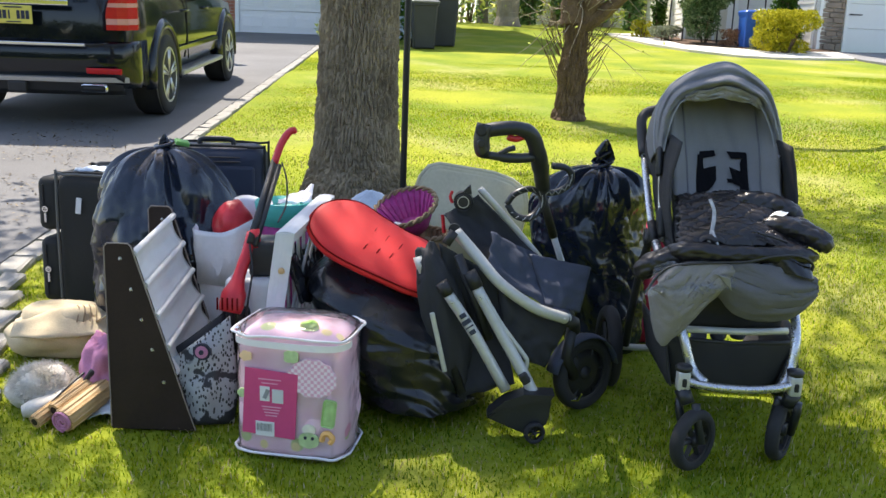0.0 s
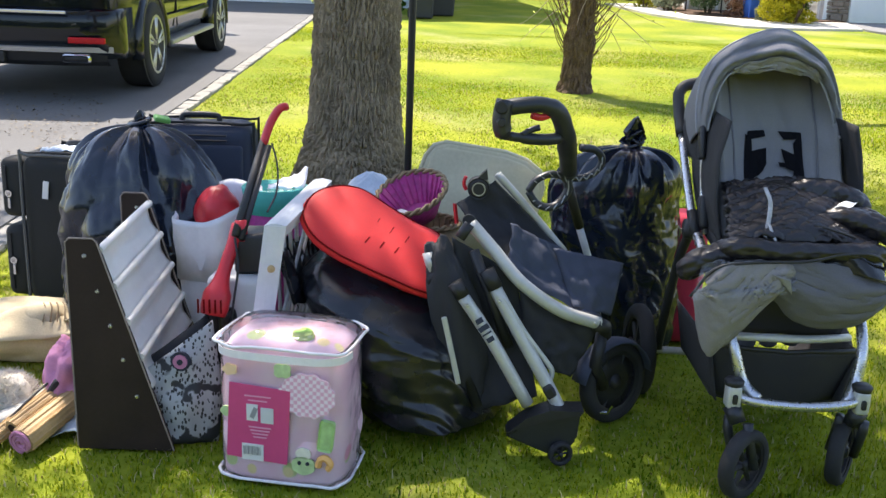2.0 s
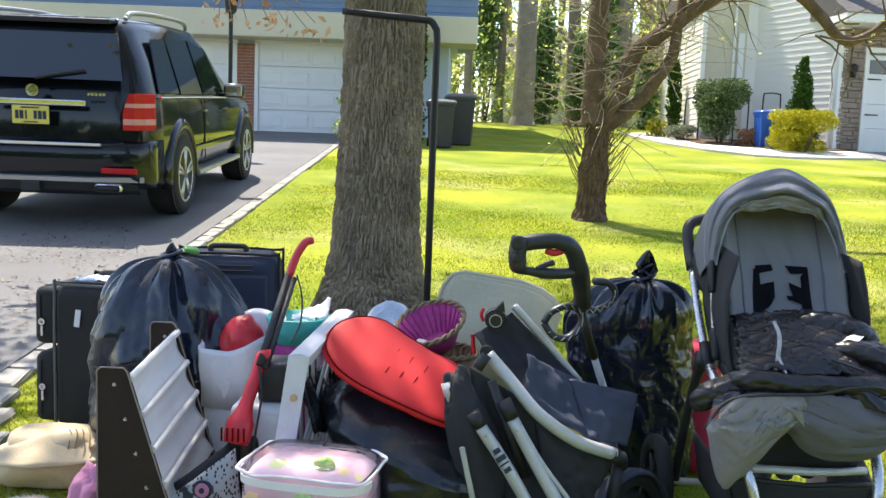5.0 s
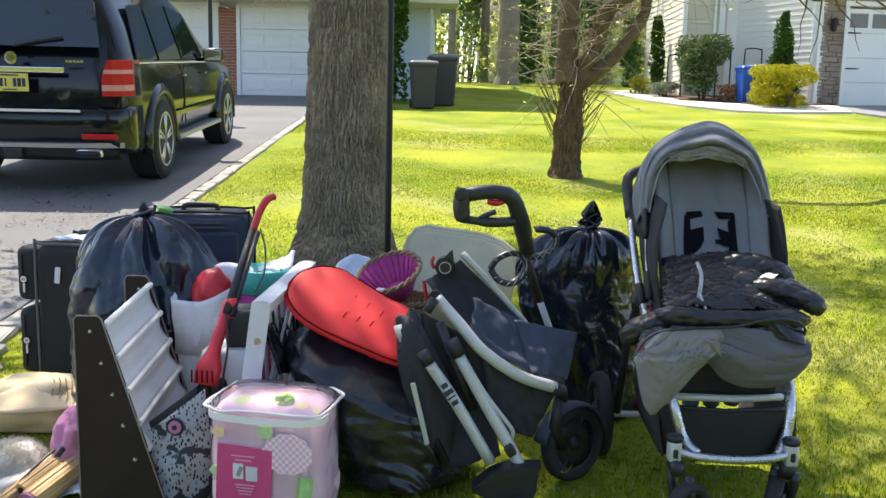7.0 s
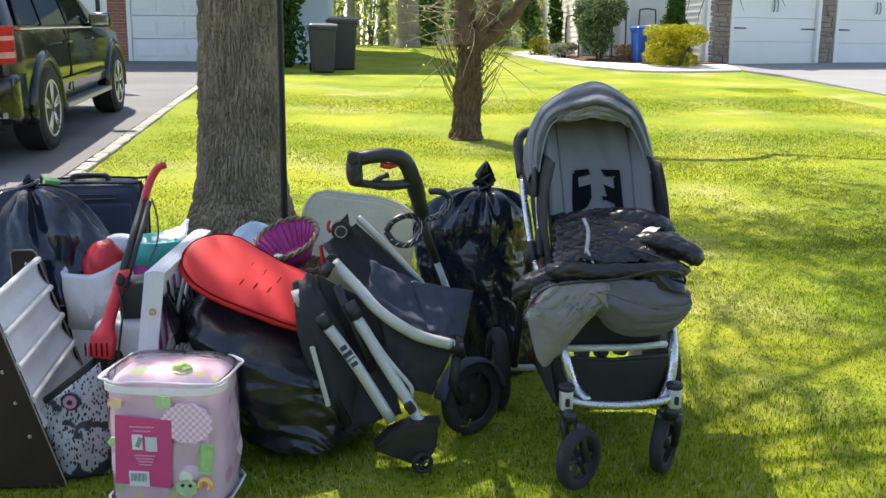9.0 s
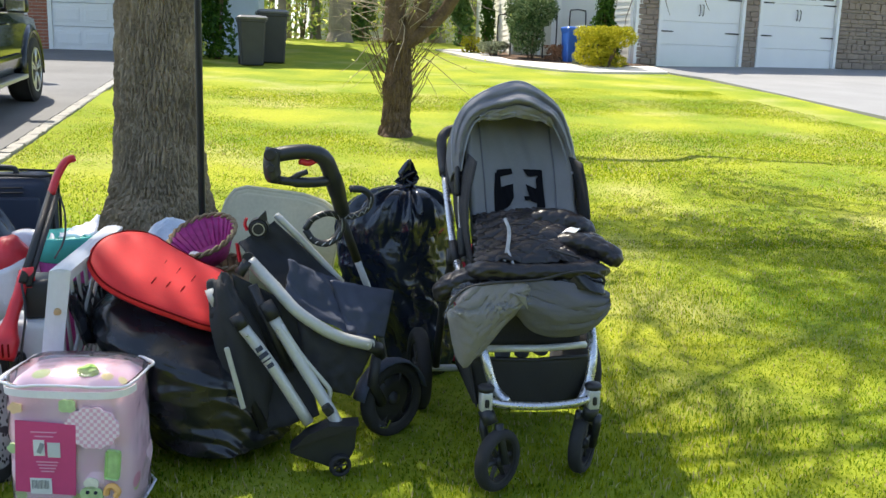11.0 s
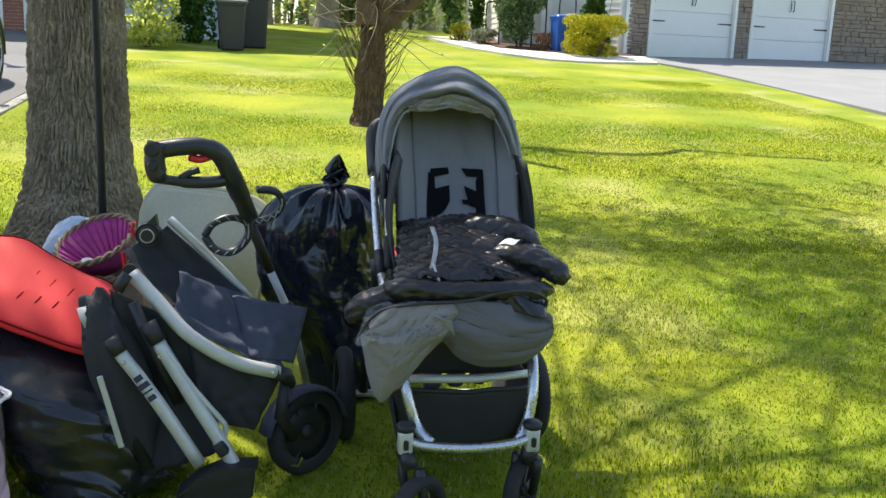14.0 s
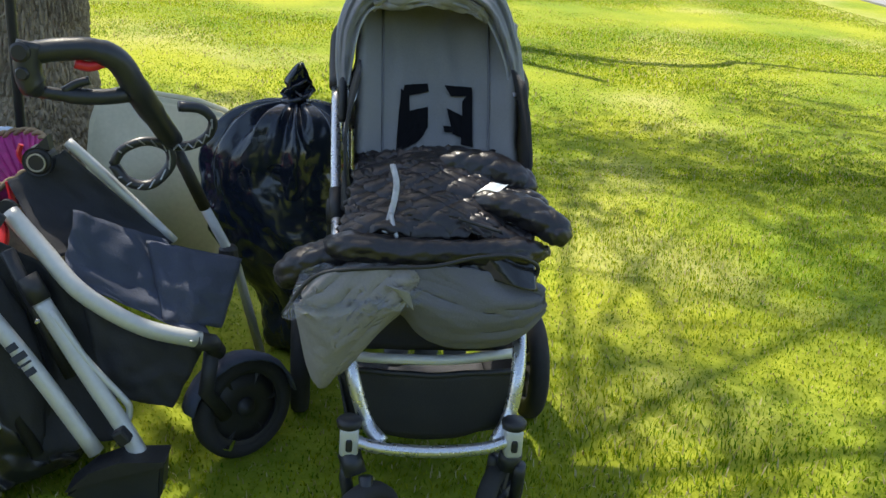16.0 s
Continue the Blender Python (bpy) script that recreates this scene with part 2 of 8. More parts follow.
SIDING = mat("white_siding", (0.80, 0.78, 0.72), 0.6, vary=0.04, scale=1.5, fine=30, bump=0.05)
TRIM = mat("white_trim", (0.82, 0.82, 0.80), 0.5, vary=0.03, scale=3, fine=40, bump=0.03)
DOORW = mat("white_door_paint", (0.80, 0.80, 0.79), 0.45, vary=0.03, scale=2, fine=30, bump=0.03)
CREAM = mat("cream_trim", (0.62, 0.57, 0.43), 0.6, vary=0.05, scale=2, fine=30, bump=0.05)
BLUESIDE = mat("blue_siding", (0.16, 0.23, 0.34), 0.6, vary=0.08, scale=2, fine=30, bump=0.05)
PALEBLUE = mat("pale_siding", (0.50, 0.58, 0.68), 0.6, vary=0.06, scale=2, fine=30, bump=0.05)
BRICK = mat("brick", (0.34, 0.13, 0.08), 0.9, vary=0.25, scale=8, fine=50, bump=0.4, island=0.3)
MORTAR = mat("mortar", (0.45, 0.42, 0.38), 0.95, vary=0.1, scale=8, fine=60, bump=0.3)
STONE = mat("stone_veneer", (0.27, 0.21, 0.165), 0.9, vary=0.3, scale=5, fine=40, bump=0.5, island=0.4)
ROOF = mat("roof_shingle", (0.09, 0.085, 0.08), 0.95, vary=0.25, scale=5, fine=50, bump=0.4)
BLACKIRON = mat("black_metal", (0.015, 0.015, 0.016), 0.4, metal=0.3, vary=0.2, scale=20, fine=90, bump=0.05)


# ---- ground ----
def ground():
    xs = sorted(set([-300, -150, -80, -50, -35] + [x * 1.0 for x in range(-26, 31)] + [35, 50, 80, 150, 300]))
    ys = sorted(set([-120, -60, -30, -15] + [y * 0.5 for y in range(-16, 80)] + [42, 46, 52, 60, 80, 120, 200, 350]))
    bm = bmesh.new()
    vs = [[bm.verts.new((x, y, g(x, y) + (0.03 * noise.noise((x * 0.5, y * 0.5, 0)) if y > 7 else 0))) for y in ys] for x in xs]
    for i in range(len(xs) - 1):
        for j in range(len(ys) - 1):
            bm.faces.new((vs[i][j], vs[i + 1][j], vs[i + 1][j + 1], vs[i][j + 1]))
    whole("ground", bm, TURF, Matrix(), "bright green spring lawn with straw patches, sloping up", "lawn", kind="structure", smooth=True)


def slab(name, outline, material, lift, label, category, depth=0.25):
    """Paving laid on the slope, as a solid with its edges below ground; rows are cut so that it follows the ground."""
    bm = bmesh.new()
    bot = [bm.verts.new((x, y, g(x, y) - depth)) for x, y in outline]
    top = [bm.verts.new((x, y, g(x, y) + lift)) for x, y in outline]
    bm.faces.new(top)
    bm.faces.new(bot[::-1])
    n = len(outline)
    for i in range(n):
        j = (i + 1) % n
        bm.faces.new((bot[i], bot[j], top[j], top[i]))
    return whole(name, bm, material, Matrix(), label, category, kind="structure")


def kerb_x(y):
    return -2.16 - 0.072 * (y - 3.7) + (0.35 * (3.7 - y) if y < 3.7 else 0)


ground()
KY = [-6, -2, 1, 2.2, 3.2, 3.7, 5, 7, 9, 12, 16, 21.3]
DRIVE = [(kerb_x(y) - 0.05, y) for y in KY] + [(-3.4, 22.6), (-12.5, 22.6), (-13.5, -6)]
slab("driveway_1", DRIVE, ASPHALT, 0.035, "dark asphalt driveway with leaf litter and dappled shade", "driveway")
slab("driveway_2", [(8.35, 8.0), (8.5, 12.0), (8.66, 18.85), (8.35, 20.1), (8.8, 22.4), (17.5, 25.0), (22, 8.0)], ASPHALT2, 0.04, "pale grey asphalt driveway before the garage", "driveway")
slab("footpath", [(3.75, 27.2), (4.3, 23.0), (4.9, 21.2), (5.67, 19.9), (6.4, 19.65), (7.1, 19.8), (8.3, 20.15), (8.75, 22.3), (7.6, 21.9), (6.5, 22.2), (5.2, 23.1), (4.9, 27.8)], CONCRETE, 0.05, "pale concrete garden path, bright in the sun", "path")
slab("planting_bed", [(4.9, 27.7), (5.22, 23.15), (6.5, 22.25), (7.6, 21.95), (8.75, 22.35), (8.7, 23.4), (6.6, 28.2)], MULCH, 0.07, "dark brown mulch planting bed along the house", "bed")

kerb = thing("driveway_kerb", Matrix(), "row of pale granite blocks edging the driveway", "kerb", kind="structure")
y = 1.6
ys_ = []
while y < 21.2:
    ys_.append((y, 0.17 + 0.1 * random.random()))
    y += ys_[-1][1] + 0.015
for y, ln in ys_:
    x = kerb_x(y)
    bm = boxed((0, 0, 0), (0.11 + 0.02 * random.random(), ln, 0.2), None, 0.014, 2)
    for v in bm.verts:
        v.co += Vector((random.uniform(-1, 1), random.uniform(-1, 1), random.uniform(-1, 1))) * 0.006
    ob = part("kerb_block", bm, GRANITE, kerb)
    ob.matrix_world = pose(x, y + ln / 2, g(x, y + ln / 2) - 0.068, 4.3, 0, 4.1 + random.uniform(-3, 3))


# ---- left house: garage below, blue storey above ----
def siding(bm, x0, x1, z0, z1, pitch, y=0.0, lap=0.018):
    z = z0
    while z < z1 - 0.01:
        h = min(pitch, z1 - z)
        prism(bm, [(y, z), (y - lap, z), (y - 0.004, z + h), (y, z + h)], "x", x0, x1)
        z += pitch
    return bm


def boards(parent, material, x0, x1, z0, z1, pitch, y=0.0, lap=0.018):
    """Lap boards, each a piece on one shared mesh."""
    bm = prism(bmesh.new(), [(y, 0), (y - lap, 0), (y - 0.004, pitch), (y, pitch)], "x", x0, x1)
    me = None
    for k in range(int((z1 - z0) / pitch)):
        if me is None:
            ob = part("siding_board", bm, material, parent)
            me = ob.data
        else:
            ob = new("siding_board", me)
            ob.parent = parent
        ob.location = (0, 0, z0 + pitch * k)


def garage_door(parent, x0, z0, w, h, rows, cols, material=None, windows=False):
    material = material or DOORW
    ph = h / rows
    for r in range(rows):
        bm = boxed((x0 + w / 2, 0.0, z0 + ph * (r + 0.5)), (w, 0.05, ph - 0.012), None, 0.004, 1)
        d = part("door_panel", bm, material, parent)
        if windows and r == rows - 1:
            continue
        for c in range(cols):
            pw = w / cols
            cx, cz = x0 + pw * (c + 0.5), z0 + ph * (r + 0.5)
            bm = bmesh.new()
            box(bm, (cx, -0.03, cz), (pw * 0.86, 0.016, ph * 0.62), None, 0.008, 1)
            box(bm, (cx, -0.038, cz), (pw * 0.76, 0.016, ph * 0.44), None, 0.008, 1)
            part("raised_panel", bm, material, d)


HX, HY = -5.78, 21.95
hz = g(HX, HY)
house1 = thing("house_1", pose(HX, HY, hz, 0, 0, 2), "blue sided house with white garage doors and a brick pier", "house")
bm = bmesh.new()
box(bm, (-6.2, 0.25, 1.2), (5.5, 0.3, 2.6))
box(bm, (3.6, 0.25, 1.2), (2.05, 0.3, 2.6))
box(bm, (-0.28, 0.22, 1.2), (0.5, 0.3, 2.6))
box(bm, (-2.2, 4.0, 2.85), (14.0, 7.8, 0.3))
box(bm, (4.5, 4.0, 1.2), (0.25, 7.5, 2.6))
part("wall", bm, PALEBLUE, house1)
boards(part("wall", boxed((3.625, 0.12, 1.25), (2.01, 0.04, 2.7)), PALEBLUE, house1, "pale blue lap siding"), PALEBLUE, 2.62, 4.63, -0.1, 2.6, 0.12, 0.096)
garage_door(house1, 0.03, 0.02, 2.55, 2.12, 4, 4)
garage_door(house1, -3.1, 0.02, 2.55, 2.12, 4, 4)
bm = bmesh.new()
for x in (-0.02, 2.61, -0.54, -3.15):
    box(bm, (x, -0.01, 1.05), (0.09, 0.14, 2.15), None, 0.005, 1)
for x in (1.3, -1.83):
    box(bm, (x, -0.01, 2.17), (2.7, 0.14, 0.09), None, 0.005, 1)
part("door_frame", bm, TRIM, house1)
for x in (1.305, -1.825):
    part("door_backing", boxed((x, 0.10, 1.09), (2.62, 0.05, 2.3)), DOORW, house1)
part("soffit", boxed((-1.2, -0.25, 2.52), (13, 1.1, 0.62), None, 0.02, 1), CREAM, house1, "cream painted fascia and soffit")
part("upper_wall", boxed((-1.2, 3.5, 4.2), (13, 7.4, 2.75)), BLUESIDE, house1)
boards(part("upper_wall", boxed((-1.2, -0.15, 4.17), (13.0, 0.1, 2.66)), BLUESIDE, house1, "blue-grey lap siding"), BLUESIDE, -7.7, 5.3, 2.84, 5.5, 0.15, -0.205)
bm = bmesh.new()
prism(bm, [(-0.8, 5.5), (3.5, 8.0), (7.8, 5.5), (7.8, 5.35), (-0.8, 5.35)], "x", -8.1, 5.7)
part("roof", bm, ROOF, house1)
bm = bmesh.new()
box(bm, (-4.9, -0.26, 3.8), (1.3, 0.08, 1.5), None, 0.01, 1)
w1 = part("window", bm, TRIM, house1)
part("pane", boxed((-4.9, -0.31, 3.8), (1.1, 0.02, 1.3)), mat("dark_window", (0.02, 0.025, 0.03), 0.08, vary=0.1, bump=0), w1)
bm = bmesh.new()
box(bm, (-0.28, 0.02, 1.05), (0.44, 0.12, 2.12))
pier = part("brick_pier", bm, MORTAR, house1, "mortar of the red brick pier")
bmj = bmesh.new()
for r in range(28):
    off = 0.105 if r % 2 else 0.0
    for c in range(3):
        a, b_ = -0.5 + c * 0.215 - off, -0.5 + c * 0.215 - off + 0.203
        a, b_ = max(a, -0.5), min(b_, -0.06)
        if b_ - a > 0.03:
            bmx = boxed(((a + b_) / 2, -0.045, 0.04 + r * 0.0755), (b_ - a, 0.03, 0.062), None, 0.004, 1)
            part("brick", bmx, BRICK, pier)

# lamp post by the garage
lp = thing("lamp_post", pose(-4.43, 15.0, g(-4.43, 15.0)), "slim black metal lamp post beside the driveway", "lamp post")
part("post", tubed([(0, 0, 0), (0, 0, 2.35)], 0.035, 10), BLACKIRON, lp)
part("lantern", lathe(bmesh.new(), [(0.03, 2.35), (0.09, 2.4), (0.12, 2.62), (0.13, 2.63), (0.02, 2.75)], 8), BLACKIRON, lp)

# ---- right house: white lap siding, stone piers, two carriage doors ----
YAW2 = 8.0
house2 = thing("house_2", pose(8.62, 23.0, g(8.6, 22.6), 0, 0, YAW2), "white sided house with stone piers and white garage doors", "house")
HINGE = BLACKIRON
GLASSD = mat("dark_glass", (0.06, 0.05, 0.045), 0.06, vary=0.2, scale=3, bump=0, spec=0.8)
part("wall", boxed((3.5, 0.3, 2.9), (7.5, 0.3, 1.4)), SIDING, house2)
stone_base = bmesh.new()
for x0, x1 in ((-0.25, 0.42), (2.98, 3.45), (6.05, 9.0)):
    box(stone_base, ((x0 + x1) / 2, 0.1, 1.3), (x1 - x0, 0.34, 2.9))
box(stone_base, (3.2, 0.1, 2.75), (6.9, 0.3, 0.55))
sb = part("stone_pier", stone_base, MORTAR, house2, "grey mortar between the stones")
for x0, x1, z0, z1 in ((-0.27, 0.42, -0.1, 2.5), (2.98, 3.45, -0.1, 2.5), (6.05, 8.6, -0.1, 2.5), (-0.2, 6.6, 2.52, 3.0)):
    z = z0
    while z < z1 - 0.04:
        h = min(random.uniform(0.08, 0.19), z1 - z)
        x = x0
        while x < x1 - 0.02:
            w = min(random.uniform(0.16, 0.42), x1 - x)
            if x1 - x - w < 0.09:
                w = x1 - x
            bmx = boxed(((x + x + w) / 2, -0.085, z + h / 2), (w - 0.016, 0.05 + 0.03 * random.random(), h - 0.016), None, 0.012, 1)
            for v in bmx.verts:
                v.co += Vector((random.uniform(-1, 1), 0, random.uniform(-1, 1))) * 0.009
            part("stone", bmx, STONE, sb)
            x += w
        z += h
for dx in (0.5, 3.52):
    gd = part("garage_door", boxed((dx + 1.2, 0.02, 1.2), (2.4, 0.06, 2.42)), DOORW, house2, "white carriage style garage door")
    for r in range(4):
        part("door_panel", boxed((dx + 1.2, -0.022, 0.31 + 0.6 * r), (2.38, 0.03, 0.585), None, 0.006, 1), DOORW, gd)
    for k in range(4):
        part("pane", boxed((dx + 0.33 + 0.58 * k, -0.043, 2.12), (0.46, 0.014, 0.34), None, 0.004, 1), GLASSD, gd)
    for z in (0.95, 1.82):
        for sx in (dx + 0.2, dx + 2.2):
            bm = bmesh.new()
            d = 1 if sx < dx + 1 else -1
            prism(bm, [(sx - 0.2 * d, z - 0.02), (sx + 0.19 * d, z - 0.014), (sx + 0.23 * d, z), (sx + 0.19 * d, z + 0.014), (sx - 0.2 * d, z + 0.02)], "y", -0.055, -0.037)
            part("strap_hinge", bm, HINGE, gd)
    for sx in (dx + 1.15, dx + 1.25):
        part("pull_handle", tubed(smoothed([(sx, -0.04, 1.38), (sx, -0.085, 1.42), (sx, -0.085, 1.62), (sx, -0.04, 1.66)], 4), 0.012, 6), HINGE, gd)
    bm = bmesh.new()
    box(bm, (dx - 0.045, -0.06, 1.22), (0.09, 0.2, 2.5), None, 0.006, 1)
    box(bm, (dx + 2.445, -0.06, 1.22), (0.09, 0.2, 2.5), None, 0.006, 1)
    box(bm, (dx + 1.2, -0.06, 2.52), (2.6, 0.2, 0.12), None, 0.006, 1)
    part("door_frame", bm, TRIM, house2)
part("wall_lamp", lathe(bmesh.new(), [(0.02, 2.16), (0.09, 2.13), (0.1, 2.1), (0.07, 1.86), (0.03, 1.82)], 6, c=(0.1, -0.2, 0)), BLACKIRON, house2, "small black wall lantern")
# gable wing side wall
side_rot = pose(-0.3, -0.06, 0, 0, 0, -72)
sw2 = part("side_wall", boxed((-3.0, 0.16, 2.6), (6.2, 0.3, 5.6)), SIDING, house2, "white lap siding in full sun")
sw2.matrix_local = side_rot
boards(sw2, SIDING, -6.2, 0.12, 0.1, 5.4, 0.155, 0.0)
cb = part("corner_board", boxed((0.1, -0.01, 2.6), (0.14, 0.1, 5.6), None, 0.005, 1), TRIM, house2)
cb.matrix_local = side_rot
ds = part("downspout", tubed([(0.02, -0.08, 0.05), (0.02, -0.08, 2.55), (0.12, -0.12, 2.75), (0.2, -0.4, 2.9)], 0.04, 8), TRIM, house2, "white metal downspout")
ds.matrix_local = side_rot
part("eave", boxed((4.2, -0.35, 3.15), (9.6, 1.2, 0.22), None, 0.02, 1), TRIM, house2)
part("roof", prism(bmesh.new(), [(-1.0, 3.26), (4.5, 6.3), (9.5, 3.26)], "x", -0.6, 9.2), ROOF, house2)
# far block of the house
house2b = thing("house_wing", pose(5.62, 25.3, g(5.6, 25.3), 0, 0, 0), "white sided rear wing of the house behind shrubs", "house")
part("wall", boxed((1.6, 3.0, 1.9), (3.1, 5.8, 4.2)), SIDING, house2b)
part("front_siding", siding(bmesh.new(), 0.04, 1.2, 0.0, 3.95, 0.155, 0.1), CREAM, house2b, "cream lap siding in shade")
s2 = part("side_siding", siding(bmesh.new(), -5.6, 0.0, 0.0, 3.95, 0.155, 0.0), SIDING, house2b)
s2.matrix_local = pose(0.05, 0.1, 0, 0, 0, -90)
part("corner_board", boxed((0.04, 0.06, 1.95), (0.12, 0.12, 4.0), None, 0.005, 1), TRIM, house2b)
part("downspout", tubed([(0.86, 0.04, 0.05), (0.86, 0.04, 4.0)], 0.04, 8), TRIM, house2b)
part("window", boxed((1.05, 0.06, 2.3), (0.16, 0.06, 1.3), None, 0.01, 1), TRIM, house2b)
part("roof", prism(bmesh.new(), [(-0.1, 3.98), (3.0, 4.8), (6.1, 3.98)], "x", -0.15, 3.3), ROOF, house2b)

# ---- car ----
PAINT = mat("dark_car_paint", (0.005, 0.008, 0.013), 0.14, vary=0.2, scale=2, fine=30, bump=0, coat=0.45, spec=0.25)
CARGLASS = mat("tinted_glass", (0.012, 0.016, 0.02), 0.04, vary=0.1, bump=0, spec=0.9)
CHROME = mat("chrome", (0.75, 0.75, 0.76), 0.12, metal=1.0, vary=0.05, bump=0)
RUBBER = mat("tyre_rubber", (0.022, 0.022, 0.023), 0.85, vary=0.25, scale=10, fine=70, bump=0.25)
ALLOY = mat("alloy", (0.55, 0.55, 0.56), 0.3, metal=0.9, vary=0.08, scale=10, bump=0.03)
REDLENS = mat("red_lens", (0.48, 0.008, 0.012), 0.25, vary=0.15, scale=12, fine=60, bump=0.05, coat=0.15, spec=0.3)
PINKLENS = mat("pale_lens", (0.62, 0.30, 0.28), 0.12, vary=0.1, scale=12, fine=60, bump=0.05, coat=0.15, spec=0.3)
BLKPLASTIC = mat("black_plastic", (0.018, 0.018, 0.02), 0.5, vary=0.2, scale=12, fine=90, bump=0.12)
PLATE = mat("plate_yellow", (0.72, 0.62, 0.12), 0.4, vary=0.08, scale=20, bump=0.03)
INK = mat("dark_ink", (0.02, 0.025, 0.05), 0.5, vary=0.1, bump=0)
SILVERTRIM = mat("silver_plastic", (0.42, 0.42, 0.42), 0.35, metal=0.6, vary=0.06, bump=0.03)


def suv(m):
    car = thing("parked_car", m, "dark green-black large estate car parked on the driveway", "car")

    def loop(y, w, wr, zb, belt, zr, tilt=0.0, curve=0.0):
        half = [(w * 0.9, zb), (w * 0.985, zb + 0.1), (w * 1.0, (zb + belt) / 2), (w * 0.995, belt - 0.12), (w * 0.975, belt), (wr + (w * 0.975 - wr) * 0.5, (belt + zr) / 2), (wr, zr - 0.1), (wr - 0.05, zr - 0.03), (wr - 0.16, zr)]
        pts = [(x, z) for x, z in half] + [(0.0, zr + 0.02)] + [(-x, z) for x, z in half[::-1]]
        return [(x, y + max(0.0, z - belt) * tilt + curve * (x / w) ** 2, z) for x, z in pts]

    bm = bmesh.new()
    rings(bm, [loop(-1.03, 0.86, 0.62, 0.44, 1.16, 1.72, 0.5, 0.06), loop(-0.93, 0.925, 0.66, 0.42, 1.14, 1.77, 0.42, 0.04), loop(-0.55, 0.95, 0.70, 0.38, 1.12, 1.80),
               loop(0.4, 0.96, 0.72, 0.38, 1.10, 1.83), loop(1.4, 0.96, 0.72, 0.38, 1.08, 1.82), loop(2.05, 0.96, 0.70, 0.38, 1.07, 1.70), loop(2.75, 0.955, 0.78, 0.38, 1.05, 1.17),
               loop(3.5, 0.93, 0.75, 0.38, 0.98, 1.06), loop(3.95, 0.82, 0.62, 0.4, 0.82, 0.9)])
    bmesh.ops.bevel(bm, geom=[e for e in bm.edges if e.is_boundary], offset=0.01, segments=1, affect="EDGES")
    part("body", bm, PAINT, car, smooth=True)

    def sidex(y, z):
        return 0.947 - (z - 1.10) * 0.296 - max(0, y - 1.4) * 0.02 + 0.004

    def panel(bm, poly, s):
        rings(bm, [[(s * (sidex(y, z) + d), y, z) for y, z in poly] for d in (-0.01, 0.008)])

    for s in (1, -1):
        for poly in ([(-0.62, 1.17), (-0.02, 1.16), (-0.02, 1.66), (-0.42, 1.64)], [(0.05, 1.15), (0.86, 1.14), (0.80, 1.68), (0.05, 1.66)], [(0.93, 1.14), (1.95, 1.12), (1.52, 1.62), (0.88, 1.68)]):
            bm = bmesh.new()
            panel(bm, poly, s)
            part("side_window", bm, CARGLASS, car)
        part("window_trim", tubed([(s * (sidex(y, 1.12) + 0.012), y, z) for y, z in ((-0.7, 1.14), (0, 1.13), (1, 1.11), (2.0, 1.09))], 0.012, 6), CHROME, car)
        part("roof_rail", tubed(smoothed([(s * 0.62, -0.55, 1.80), (s * 0.635, -0.4, 1.86), (s * 0.635, 0.5, 1.89), (s * 0.635, 1.3, 1.88), (s * 0.61, 1.5, 1.82)], 4), 0.022, 8), SILVERTRIM, car)
        for y0 in (0.72, 1.68):
            part("door_handle", tubed(smoothed([(s * 0.955, y0, 0.97), (s * 0.985, y0 + 0.05, 0.975), (s * 0.985, y0 + 0.17, 0.975), (s * 0.955, y0 + 0.22, 0.97)], 3), 0.014, 6), PAINT, car)
        bm = boxed((s * 0.968, 1.4, 0.60), (0.02, 2.0, 0.055), None, 0.008, 2)
        part("door_moulding", bm, PAINT, car)
        part("running_board", boxed((s * 0.93, 1.5, 0.36), (0.17, 2.0, 0.05), None, 0.015, 2), SILVERTRIM, car, "brushed silver running board")
        part("side_seam", boxed((s * 0.962, 0.9, 0.78), (0.012, 0.008, 0.62)), BLKPLASTIC, car)
        # mirror
        bm = bmesh.new()
        box(bm, (s * 1.08, 1.85, 1.17), (0.24, 0.12, 0.16), None, 0.04, 3)
        box(bm, (s * 0.96, 1.87, 1.12), (0.14, 0.06, 0.05), None, 0.01, 1)
        mr = part("side_mirror", bm, PAINT, car, smooth=True)
        part("mirror_glass", boxed((s * 1.08, 1.785, 1.17), (0.19, 0.01, 0.12), None, 0.004, 1), CHROME, mr)
        for yc in (0.0, 3.07):
            # arch and wheel
            arch = bmesh.new()
            loops = []
            for k in range(17):
                a = math.pi * (-0.06 + 1.12 * k / 16)
                ca, sa = math.cos(a), math.sin(a)
                loops.append([(s * x, yc + r * ca, 0.40 + r * sa) for x, r in ((0.90, 0.43), (0.985, 0.43), (0.99, 0.47), (0.955, 0.53), (0.90, 0.53))])
            rings(arch, loops, close=True)
            part("wheel_arch", arch, PAINT, car, smooth=True)
            part("arch_liner", lathe(bmesh.new(), [(0.0, s * 0.962), (0.42, s * 0.962), (0.425, s * 0.955), (0.0, s * 0.95)], 28, "x", c=(0, yc, 0.42)), BLKPLASTIC, car)
            w = bmesh.new()
            lathe(w, [(0.265, s * 0.985), (0.30, s * 0.995), (0.365, s * 0.985), (0.388, s * 0.955), (0.388, s * 0.75), (0.36, s * 0.71), (0.26, s * 0.71)], 40, "x", c=(0, yc, 0.39))
            tyre = part("wheel", w, RUBBER, car, "black road tyre", smooth=True)
            rim = bmesh.new()
            lathe(rim, [(0.268, s * 0.988), (0.25, s * 0.992), (0.238, s * 0.965), (0.235, s * 0.90)], 40, "x", cap=False, c=(0, yc, 0.39))
